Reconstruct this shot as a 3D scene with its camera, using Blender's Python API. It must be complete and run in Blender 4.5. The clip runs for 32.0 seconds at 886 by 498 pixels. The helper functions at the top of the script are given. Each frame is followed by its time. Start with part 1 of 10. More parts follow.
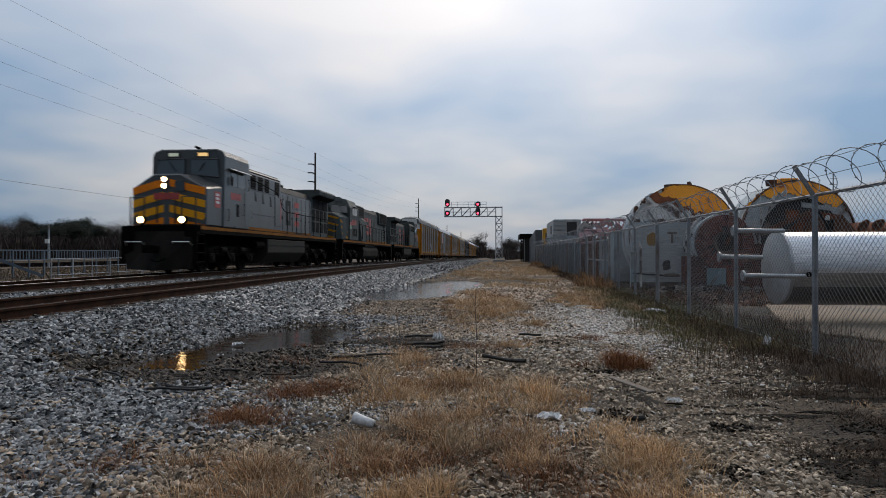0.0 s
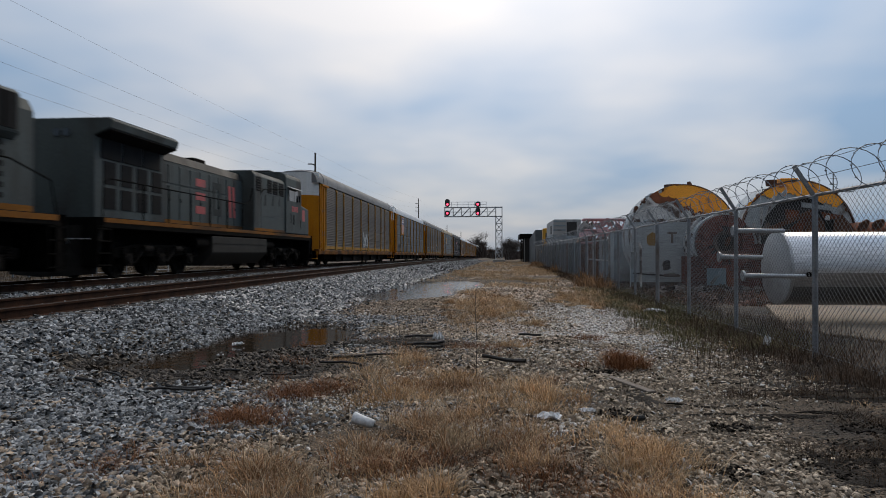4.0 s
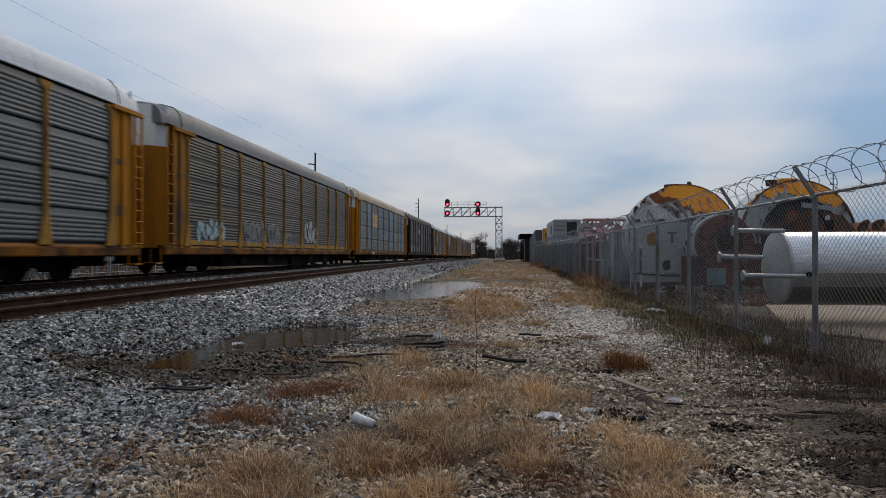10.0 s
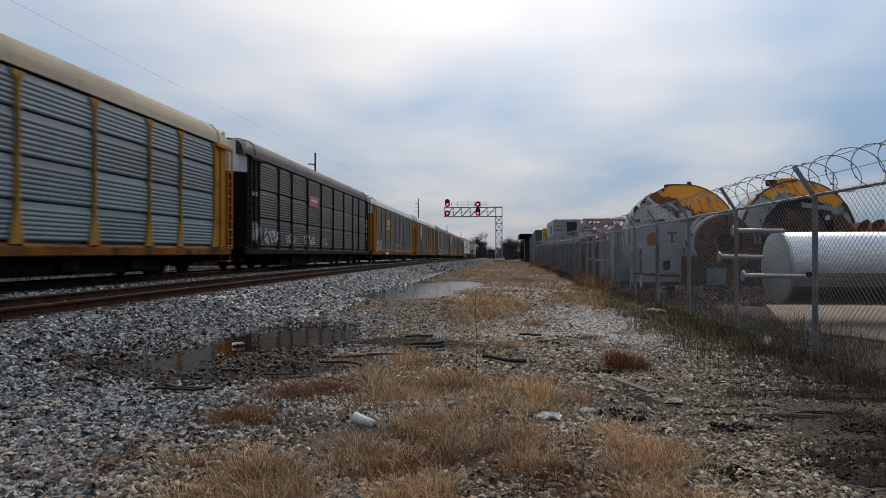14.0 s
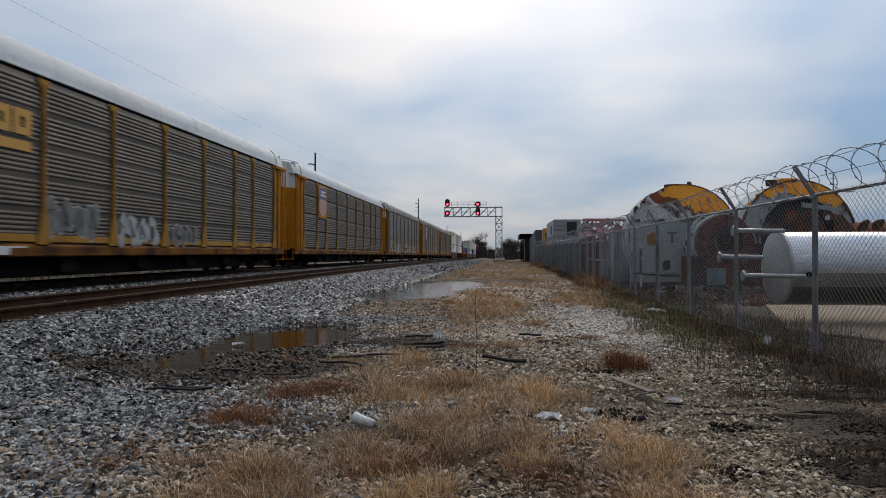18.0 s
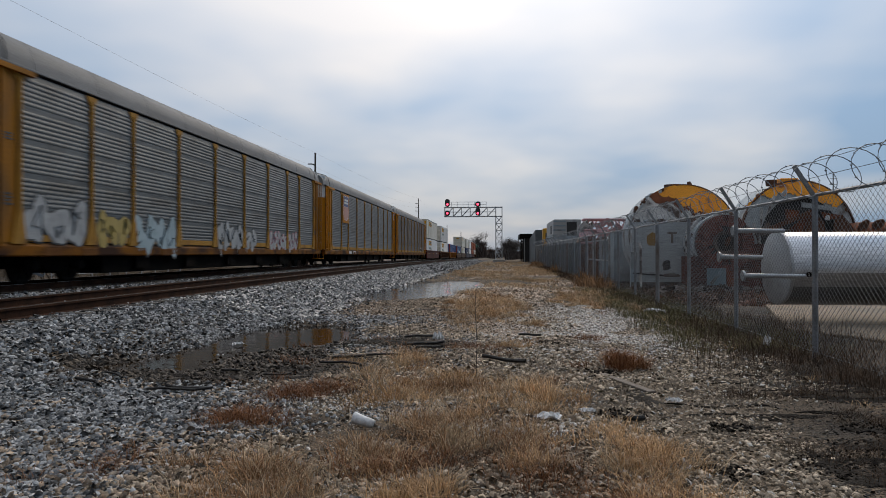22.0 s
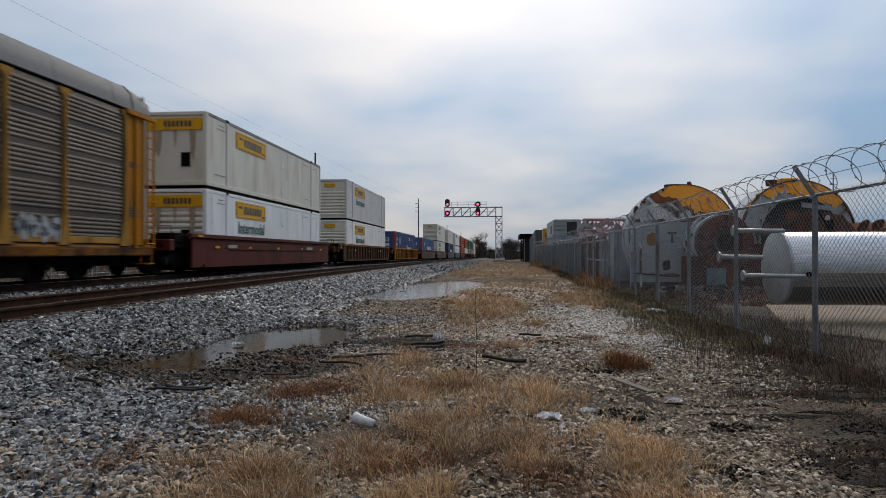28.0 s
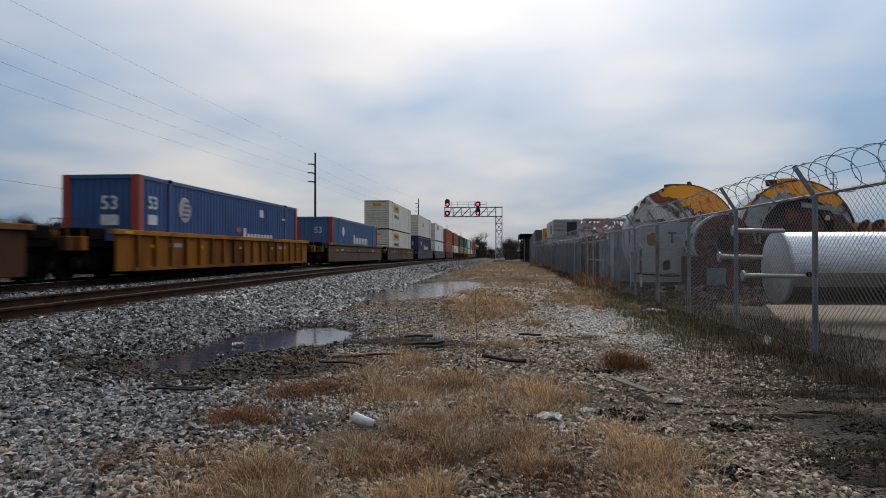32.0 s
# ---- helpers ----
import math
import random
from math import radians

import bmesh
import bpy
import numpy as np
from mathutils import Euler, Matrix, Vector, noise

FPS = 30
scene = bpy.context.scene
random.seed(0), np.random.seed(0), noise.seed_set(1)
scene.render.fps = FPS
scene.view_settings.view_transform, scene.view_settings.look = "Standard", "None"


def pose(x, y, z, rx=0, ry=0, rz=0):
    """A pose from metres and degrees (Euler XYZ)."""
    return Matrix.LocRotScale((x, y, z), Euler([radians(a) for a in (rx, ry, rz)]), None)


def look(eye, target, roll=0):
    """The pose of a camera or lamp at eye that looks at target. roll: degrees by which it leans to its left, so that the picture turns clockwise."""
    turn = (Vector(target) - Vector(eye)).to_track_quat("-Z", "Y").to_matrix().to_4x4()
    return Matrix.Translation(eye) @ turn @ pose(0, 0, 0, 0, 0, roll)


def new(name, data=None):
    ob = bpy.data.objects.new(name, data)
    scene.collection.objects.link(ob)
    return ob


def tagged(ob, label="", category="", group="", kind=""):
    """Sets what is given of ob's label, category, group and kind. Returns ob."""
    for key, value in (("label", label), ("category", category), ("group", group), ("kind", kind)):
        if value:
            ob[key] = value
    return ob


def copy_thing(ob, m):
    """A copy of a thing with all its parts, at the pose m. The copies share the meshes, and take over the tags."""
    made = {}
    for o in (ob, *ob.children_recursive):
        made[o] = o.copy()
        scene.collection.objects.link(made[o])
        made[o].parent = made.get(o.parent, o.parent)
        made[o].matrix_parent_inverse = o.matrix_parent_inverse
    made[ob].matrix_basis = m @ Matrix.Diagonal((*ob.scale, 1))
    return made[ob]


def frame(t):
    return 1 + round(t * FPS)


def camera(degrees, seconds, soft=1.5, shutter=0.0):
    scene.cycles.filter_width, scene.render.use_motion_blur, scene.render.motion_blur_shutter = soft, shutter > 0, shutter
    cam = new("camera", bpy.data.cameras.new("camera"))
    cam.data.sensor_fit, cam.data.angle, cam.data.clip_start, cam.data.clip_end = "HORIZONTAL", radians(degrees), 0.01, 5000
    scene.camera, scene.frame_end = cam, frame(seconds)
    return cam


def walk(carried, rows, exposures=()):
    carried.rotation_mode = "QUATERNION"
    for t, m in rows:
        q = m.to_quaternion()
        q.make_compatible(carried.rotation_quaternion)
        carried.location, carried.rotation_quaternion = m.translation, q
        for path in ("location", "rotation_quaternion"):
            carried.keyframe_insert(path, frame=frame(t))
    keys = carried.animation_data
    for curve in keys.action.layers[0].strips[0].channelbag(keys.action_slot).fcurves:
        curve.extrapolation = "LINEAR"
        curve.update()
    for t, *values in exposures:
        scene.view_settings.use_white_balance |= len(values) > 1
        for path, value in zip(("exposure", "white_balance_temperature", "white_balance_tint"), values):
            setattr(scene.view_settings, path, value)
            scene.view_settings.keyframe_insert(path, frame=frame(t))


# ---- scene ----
cam = camera(68.6, 32.0, soft=0.45, shutter=0.5)
EYE = Vector((0.0, 0.0, 1.40))
CAM = Matrix.Translation(EYE) @ Euler((radians(90.27), 0, radians(5.17))).to_matrix().to_4x4()
walk(cam, [(0.0, CAM), (32.0, CAM)], exposures=[(0.0, -0.03, 6540, 10), (3.0, -0.03, 6540, 10), (6.0, 0.02, 6620, 10), (16.0, 0.05, 6660, 10), (32.0, 0.07, 6700, 10)])

# ---- light: overcast winter evening ----
world = bpy.data.worlds.new("overcast_sky")
scene.world = world
world.use_nodes = True
wn, wl = world.node_tree.nodes, world.node_tree.links
wn.clear()
w_out = wn.new("ShaderNodeOutputWorld")
w_bg = wn.new("ShaderNodeBackground")
w_sky = wn.new("ShaderNodeTexSky")
w_sky.sky_type, w_sky.sun_disc = "NISHITA", False
w_sky.sun_elevation, w_sky.sun_rotation = radians(34), radians(2)
w_sky.air_density, w_sky.dust_density, w_sky.ozone_density = 1.0, 2.0, 2.0
w_co = wn.new("ShaderNodeTexCoord")
w_sep = wn.new("ShaderNodeSeparateXYZ")
wl.new(w_co.outputs["Generated"], w_sep.inputs[0])
# clouds are sheets far up: spread the direction over a plane
w_add = wn.new("ShaderNodeMath"); w_add.operation = "ADD"; w_add.inputs[1].default_value = 0.22
wl.new(w_sep.outputs[2], w_add.inputs[0])
w_div = wn.new("ShaderNodeVectorMath"); w_div.operation = "DIVIDE"
w_cmb = wn.new("ShaderNodeCombineXYZ")
for i in range(3):
    wl.new(w_add.outputs[0], w_cmb.inputs[i])
wl.new(w_co.outputs["Generated"], w_div.inputs[0])
wl.new(w_cmb.outputs[0], w_div.inputs[1])
w_noise = wn.new("ShaderNodeTexNoise")
w_noise.inputs["Scale"].default_value = 0.95
w_noise.inputs["Detail"].default_value = 3.5
w_noise.inputs["Roughness"].default_value = 0.5
w_map = wn.new("ShaderNodeMapping")
w_map.inputs["Location"].default_value = (0.35, 0.0, 0.0)
wl.new(w_div.outputs[0], w_map.inputs[0])
wl.new(w_map.outputs[0], w_noise.inputs["Vector"])
w_ramp = wn.new("ShaderNodeValToRGB")
w_ramp.color_ramp.elements[0].position, w_ramp.color_ramp.elements[1].position = 0.36, 0.70
w_ramp.color_ramp.elements[0].color = (0.205, 0.34, 0.525, 1)
w_ramp.color_ramp.elements[1].color = (0.63, 0.63, 0.65, 1)
# overhead the cover is closed; the blue gaps lie low
w_up = wn.new("ShaderNodeMath"); w_up.operation = "MULTIPLY_ADD"; w_up.inputs[1].default_value = 0.16
wl.new(w_sep.outputs[2], w_up.inputs[0])
wl.new(w_noise.outputs["Fac"], w_up.inputs[2])
# and the cloud thins out to both sides of the line
w_abs = wn.new("ShaderNodeMath"); w_abs.operation = "ABSOLUTE"
w_mid = wn.new("ShaderNodeMath"); w_mid.operation = "ADD"; w_mid.inputs[1].default_value = 0.16
wl.new(w_sep.outputs[0], w_mid.inputs[0])
wl.new(w_mid.outputs[0], w_abs.inputs[0])
w_side = wn.new("ShaderNodeMath"); w_side.operation = "MULTIPLY_ADD"; w_side.inputs[1].default_value = -0.33
wl.new(w_abs.outputs[0], w_side.inputs[0])
wl.new(w_up.outputs[0], w_side.inputs[2])
w_off = wn.new("ShaderNodeMath"); w_off.operation = "ADD"; w_off.inputs[1].default_value = 0.065
wl.new(w_side.outputs[0], w_off.inputs[0])
wl.new(w_off.outputs[0], w_ramp.inputs[0])
w_mul = wn.new("ShaderNodeMix"); w_mul.data_type = "RGBA"; w_mul.blend_type = "ADD"
w_mul.inputs[0].default_value = 0.012
wl.new(w_ramp.outputs[0], w_mul.inputs[6])
wl.new(w_sky.outputs[0], w_mul.inputs[7])
# the cloud is thinnest, and brightest, high up on the sun's side
w_dot = wn.new("ShaderNodeVectorMath"); w_dot.operation = "DOT_PRODUCT"
w_dot.inputs[1].default_value = (0.12, 0.79, 0.60)
wl.new(w_co.outputs["Generated"], w_dot.inputs[0])
w_lobe = wn.new("ShaderNodeMapRange")
w_lobe.inputs[1].default_value, w_lobe.inputs[2].default_value = -0.25, 1.0
w_lobe.inputs[3].default_value, w_lobe.inputs[4].default_value = 0.44, 1.07
wl.new(w_dot.outputs["Value"], w_lobe.inputs[0])
wl.new(w_mul.outputs[2], w_bg.inputs[0])
# an overcast sky is three times as bright overhead as at the horizon
w_cie = wn.new("ShaderNodeMapRange")
w_cie.inputs[1].default_value, w_cie.inputs[2].default_value = 0.0, 1.0
w_cie.inputs[3].default_value, w_cie.inputs[4].default_value = 0.76, 1.85
wl.new(w_sep.outputs[2], w_cie.inputs[0])
w_lum = wn.new("ShaderNodeMath"); w_lum.operation = "MULTIPLY"
wl.new(w_lobe.outputs[0], w_lum.inputs[0])
wl.new(w_cie.outputs[0], w_lum.inputs[1])
wl.new(w_lum.outputs[0], w_bg.inputs[1])
wl.new(w_bg.outputs[0], w_out.inputs[0])

sun = new("sun", bpy.data.lights.new("sun", "SUN"))
sun.data.energy, sun.data.angle, sun.data.color = 1.15, radians(25), (1.0, 0.87, 0.70)
sun.matrix_world = look((30, 75, 58), (0, 0, 0))

# ---- building helpers ----


class Geo:
    """Collects vertices and faces of one mesh."""

    def __init__(self):
        self.v, self.f = [], []

    def add(self, vs, fs):
        n = len(self.v)
        self.v += [tuple(p) for p in vs]
        self.f += [tuple(i + n for i in f) for f in fs]
        return self

    def box(self, x0, y0, z0, x1, y1, z1):
        return self.add([(x0, y0, z0), (x1, y0, z0), (x1, y1, z0), (x0, y1, z0), (x0, y0, z1), (x1, y0, z1), (x1, y1, z1), (x0, y1, z1)],
                        [(0, 3, 2, 1), (4, 5, 6, 7), (0, 1, 5, 4), (1, 2, 6, 5), (2, 3, 7, 6), (3, 0, 4, 7)])

    def cbox(self, c, s, m=None):
        g = Geo().box(*[c[i] * 0 - s[i] / 2 for i in range(3)], *[s[i] / 2 for i in range(3)])
        m = Matrix.Translation(c) @ (m or Matrix())
        return self.add([m @ Vector(p) for p in g.v], g.f)

    def bar(self, a, b, w, h=None, up=(0, 0, 1)):
        """A bar of rectangular section from a to b."""
        a, b, h = Vector(a), Vector(b), h or w
        d = (b - a).normalized()
        s = d.cross(Vector(up))
        s = (s if s.length > 1e-4 else d.cross(Vector((1, 0, 0)))).normalized()
        u = s.cross(d)
        vs = [p + s * (i * w / 2) + u * (j * h / 2) for p in (a, b) for i, j in ((-1, -1), (1, -1), (1, 1), (-1, 1))]
        return self.add(vs, [(3, 2, 1, 0), (4, 5, 6, 7), (0, 1, 5, 4), (1, 2, 6, 5), (2, 3, 7, 6), (3, 0, 4, 7)])

    def rod(self, a, b, r, n=8, r2=None, caps=True):
        """A round rod or cone from a to b."""
        a, b = Vector(a), Vector(b)
        d = (b - a).normalized()
        s = d.orthogonal().normalized()
        u = d.cross(s)
        r2 = r if r2 is None else r2
        vs = [p + s * (q * math.cos(2 * math.pi * i / n)) + u * (q * math.sin(2 * math.pi * i / n)) for p, q in ((a, r), (b, r2)) for i in range(n)]
        fs = [(i, (i + 1) % n, n + (i + 1) % n, n + i) for i in range(n)]
        if caps:
            fs += [tuple(range(n - 1, -1, -1)), tuple(range(n, 2 * n))]
        return self.add(vs, fs)

    def tube(self, pts, r, n=6, closed=False):
        pts = [Vector(p) for p in pts]
        k = len(pts)
        vs = []
        for i, p in enumerate(pts):
            d = (pts[(i + 1) % k if closed else min(i + 1, k - 1)] - pts[i - 1 if (i or closed) else 0]).normalized()
            s = d.cross(Vector((0.13, 0.21, 0.97))).normalized()
            u = s.cross(d)
            vs += [p + s * (r * math.cos(2 * math.pi * j / n)) + u * (r * math.sin(2 * math.pi * j / n)) for j in range(n)]
        fs = [(i * n + j, i * n + (j + 1) % n, ((i + 1) % k) * n + (j + 1) % n, ((i + 1) % k) * n + j) for i in range(k if closed else k - 1) for j in range(n)]
        return self.add(vs, fs)

    def extrude(self, prof, axis, a, b, caps=True):
        """A closed outline of two coordinates, drawn out along x, y or z from a to b."""
        def at(p, q):
            return {"x": (q, p[0], p[1]), "y": (p[0], q, p[1]), "z": (p[0], p[1], q)}[axis]
        n = len(prof)
        vs = [at(p, a) for p in prof] + [at(p, b) for p in prof]
        fs = [(i, (i + 1) % n, n + (i + 1) % n, n + i) for i in range(n)]
        if caps:
            fs += [tuple(range(n - 1, -1, -1)), tuple(range(n, 2 * n))]
        return self.add(vs, fs)

    def lathe(self, prof, centre, axis="z", n=16, arc=360.0, start=0.0):
        """Turns an outline of (radius, height) round an axis."""
        k, full = len(prof), arc >= 359.9
        m = n if full else n + 1
        vs = []
        for i in range(m):
            a = radians(start + arc * i / n)
            c, s = math.cos(a), math.sin(a)
            for r, h in prof:
                p = {"z": (r * c, r * s, h), "x": (h, r * c, r * s), "y": (r * c, h, r * s)}[axis]
                vs.append((p[0] + centre[0], p[1] + centre[1], p[2] + centre[2]))
        fs = [(i * k + j, ((i + 1) % m) * k + j, ((i + 1) % m) * k + j + 1, i * k + j + 1) for i in range(n) for j in range(k - 1)]
        return self.add(vs, fs)

    def mesh(self, name, material, bevel=0.0, smooth=False):
        me = bpy.data.meshes.new(name)
        me.from_pydata(self.v, [], self.f)
        bm = bmesh.new()
        bm.from_mesh(me)
        bmesh.ops.recalc_face_normals(bm, faces=bm.faces)
        if bevel > 0:
            bmesh.ops.bevel(bm, geom=[e for e in bm.edges if e.calc_face_angle(0) > 0.5], offset=bevel, segments=1, affect="EDGES", clamp_overlap=True)
        bm.to_mesh(me)
        bm.free()
        me.materials.append(material)
        if smooth:
            me.shade_smooth()
            me.set_sharp_from_angle(angle=radians(38))
        return me


def part(name, geo, material, parent=None, label="", bevel=0.0, smooth=False, at=None):
    """One mesh object, under a thing or under a part."""
    data = geo if isinstance(geo, bpy.types.Mesh) else geo.mesh(name, material, bevel, smooth)
    ob = new(name, data)
    ob.parent = parent
    if at is not None:
        ob.matrix_basis = at
    if label:
        ob["label"] = label
    return ob


def thing(name, label, category, group="", kind="", at=None):
    ob = new(name)
    ob.empty_display_size = 0.2
    if at is not None:
        ob.matrix_basis = at
    return tagged(ob, label, category, group, kind)


def mass(name, v, f, material, smooth=False):
    """A mesh object straight from arrays; all faces have as many corners."""
    v, f = np.asarray(v, np.float32), np.asarray(f, np.int32)
    me = bpy.data.meshes.new(name)
    me.vertices.add(len(v))
    me.vertices.foreach_set("co", v.ravel())
    k = f.shape[1]
    me.loops.add(f.size)
    me.loops.foreach_set("vertex_index", f.ravel())
    me.polygons.add(len(f))
    me.polygons.foreach_set("loop_start", np.arange(0, f.size, k, dtype=np.int32))
    me.update(calc_edges=True)
    me.validate()
    me.materials.append(material)
    if smooth:
        me.shade_smooth()
    return new(name, me)


# ---- materials ----


def surface(name, a, b, scale=3.0, rough=0.7, metal=0.0, bump=0.2, fine=40.0, dirt=None, dirt_scale=0.8, dirt_low=0.5, dirt_high=0.7, stretch=(1, 1, 1), vary=0.0, island=0.0, spec=0.5, rough_var=0.15, speckle=0.2, cells=0.0):
    """Two-tone grain, patches of dirt or rust, fine relief."""
    m = bpy.data.materials.new(name)
    m.use_nodes = True
    n, l = m.node_tree.nodes, m.node_tree.links
    bs = n["Principled BSDF"]
    bs.inputs["Specular IOR Level"].default_value = spec
    co = n.new("ShaderNodeTexCoord")
    mp = n.new("ShaderNodeMapping")
    mp.inputs["Scale"].default_value = stretch
    l.new(co.outputs["Object"], mp.inputs[0])

    def tex(s, detail=4.0):
        t = n.new("ShaderNodeTexNoise")
        t.inputs["Scale"].default_value, t.inputs["Detail"].default_value = s, detail
        l.new(mp.outputs[0], t.inputs["Vector"])
        return t
    big, small = tex(scale), tex(fine, 2.0)
    mix = n.new("ShaderNodeMix")
    mix.data_type = "RGBA"
    mix.inputs[6].default_value, mix.inputs[7].default_value = (*a, 1), (*b, 1)
    r = n.new("ShaderNodeMapRange")
    r.inputs[1].default_value, r.inputs[2].default_value = 0.32, 0.68
    l.new(big.outputs["Fac"], r.inputs[0])
    l.new(r.outputs[0], mix.inputs[0])
    col = mix.outputs[2]
    if dirt:
        spots = tex(dirt_scale, 6.0)
        r2 = n.new("ShaderNodeMapRange")
        r2.inputs[1].default_value, r2.inputs[2].default_value = dirt_low, dirt_high
        l.new(spots.outputs["Fac"], r2.inputs[0])
        m2 = n.new("ShaderNodeMix")
        m2.data_type = "RGBA"
        m2.inputs[7].default_value = (*dirt, 1)
        l.new(r2.outputs[0], m2.inputs[0])
        l.new(col, m2.inputs[6])
        col = m2.outputs[2]
    grain = n.new("ShaderNodeHueSaturation")
    l.new(col, grain.inputs["Color"])
    r3 = n.new("ShaderNodeMapRange")
    r3.inputs[1].default_value, r3.inputs[2].default_value = 0.3, 0.7
    r3.inputs[3].default_value, r3.inputs[4].default_value = 1 - speckle, 1 + speckle
    l.new(small.outputs["Fac"], r3.inputs[0])
    val = r3.outputs[0]
    if vary or island:
        src = n.new("ShaderNodeNewGeometry").outputs["Random Per Island"] if island else n.new("ShaderNodeObjectInfo").outputs["Random"]
        r4 = n.new("ShaderNodeMapRange")
        amount = island or vary
        r4.inputs[3].default_value, r4.inputs[4].default_value = 1 - amount, 1 + amount
        l.new(src, r4.inputs[0])
        mm = n.new("ShaderNodeMath")
        mm.operation = "MULTIPLY"
        l.new(val, mm.inputs[0])
        l.new(r4.outputs[0], mm.inputs[1])
        val = mm.outputs[0]
    if cells:
        # small bits of grit, each of its own shade
        vo = n.new("ShaderNodeTexVoronoi")
        vo.inputs["Scale"].default_value = cells
        l.new(mp.outputs[0], vo.inputs["Vector"])
        sp = n.new("ShaderNodeSeparateColor")
        l.new(vo.outputs["Color"], sp.inputs[0])
        r6 = n.new("ShaderNodeMapRange")
        r6.inputs[3].default_value, r6.inputs[4].default_value = 0.35, 1.8
        l.new(sp.outputs[0], r6.inputs[0])
        m6 = n.new("ShaderNodeMath")
        m6.operation = "MULTIPLY"
        l.new(val, m6.inputs[0])
        l.new(r6.outputs[0], m6.inputs[1])
        val = m6.outputs[0]
    l.new(val, grain.inputs["Value"])
    l.new(grain.outputs[0], bs.inputs["Base Color"])
    r5 = n.new("ShaderNodeMapRange")
    r5.inputs[3].default_value, r5.inputs[4].default_value = max(rough - rough_var, 0.03), min(rough + rough_var, 1)
    l.new(big.outputs["Fac"], r5.inputs[0])
    l.new(r5.outputs[0], bs.inputs["Roughness"])
    bs.inputs["Metallic"].default_value = metal
    if bump:
        bp = n.new("ShaderNodeBump")
        bp.inputs["Strength"].default_value, bp.inputs["Distance"].default_value = bump, 0.02
        if cells:
            bp.invert = True
        l.new(vo.outputs["Distance"] if cells else small.outputs["Fac"], bp.inputs["Height"])
        l.new(bp.outputs[0], bs.inputs["Normal"])
    return m


def glow(name, colour, strength):
    m = bpy.data.materials.new(name)
    m.use_nodes = True
    bs = m.node_tree.nodes["Principled BSDF"]
    bs.inputs["Base Color"].default_value = (*colour, 1)
    bs.inputs["Emission Color"].default_value = (*colour, 1)
    bs.inputs["Emission Strength"].default_value = strength
    return m


def glass(name, tint):
    m = bpy.data.materials.new(name)
    m.use_nodes = True
    bs = m.node_tree.nodes["Principled BSDF"]
    bs.inputs["Base Color"].default_value = (*tint, 1)
    bs.inputs["Roughness"].default_value = 0.06
    bs.inputs["Metallic"].default_value = 0.0
    bs.inputs["Specular IOR Level"].default_value = 0.8
    return m

gravel_mat = surface("ballast_stone", (0.044, 0.045, 0.046), (0.325, 0.327, 0.326), 9.0, 0.9, bump=0.4, fine=60, island=0.85, spec=0.25)
pebble_mat = surface("pebble_stone", (0.132, 0.099, 0.068), (0.46, 0.375, 0.282), 9.0, 0.85, bump=0.4, fine=60, island=0.8, spec=0.25)
soil_mat = surface("wet_gravelly_soil", (0.031, 0.021, 0.014), (0.142, 0.106, 0.072), 1.6, 0.85, bump=0.8, fine=70, speckle=0.4, cells=48.0, dirt=(0.020, 0.015, 0.011), dirt_scale=0.45, dirt_low=0.5, dirt_high=0.66, rough_var=0.12, spec=0.2)
rail_mat = surface("rusty_rail_steel", (0.022, 0.010, 0.006), (0.055, 0.024, 0.013), 4.0, 0.9, 0.0, 0.3, spec=0.1)
railtop_mat = surface("polished_rail_head", (0.24, 0.23, 0.22), (0.34, 0.33, 0.32), 3.0, 0.4, 0.8, 0.05)
railtop_dull = surface("browned_rail_head", (0.026, 0.020, 0.016), (0.050, 0.039, 0.032), 3.0, 0.7, 0.0, 0.05, spec=0.12, stretch=(1, 0.1, 1))
tie_mat = surface("creosoted_tie_timber", (0.035, 0.028, 0.022), (0.085, 0.07, 0.055), 3.0, 0.9, 0, 0.7, stretch=(1, 8, 8), vary=0.3)
steel_mat = surface("galvanised_steel", (0.30, 0.31, 0.32), (0.42, 0.43, 0.44), 6.0, 0.45, 0.6, 0.1, dirt=(0.16, 0.13, 0.10), dirt_low=0.58)
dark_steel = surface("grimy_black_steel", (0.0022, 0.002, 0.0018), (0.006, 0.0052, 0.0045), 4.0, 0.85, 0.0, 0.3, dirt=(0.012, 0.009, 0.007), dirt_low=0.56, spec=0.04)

RAIL = 0.58            # height of the rail heads
NEAR, FAR = -7.92, -12.90   # centre lines of the two tracks


def sag(y):
    """The line falls gently away in the distance."""
    y = np.maximum(np.asarray(y, float) - 25.0, 0.0)
    return -0.0068 * y * y / (y + 25.0)


def bend(y):
    """Sideways run of the line in the distance."""
    y = np.maximum(np.asarray(y, float) - 60.0, 0.0)
    return -0.00001 * y * y


def hashed(ix, iy, seed):
    h = (ix * 374761393 + iy * 668265263 + seed * 974711) & 0x7FFFFFFF
    h = ((h ^ (h >> 13)) * 1274126177) & 0x7FFFFFFF
    return ((h ^ (h >> 16)) & 0xFFFF) / 65535.0


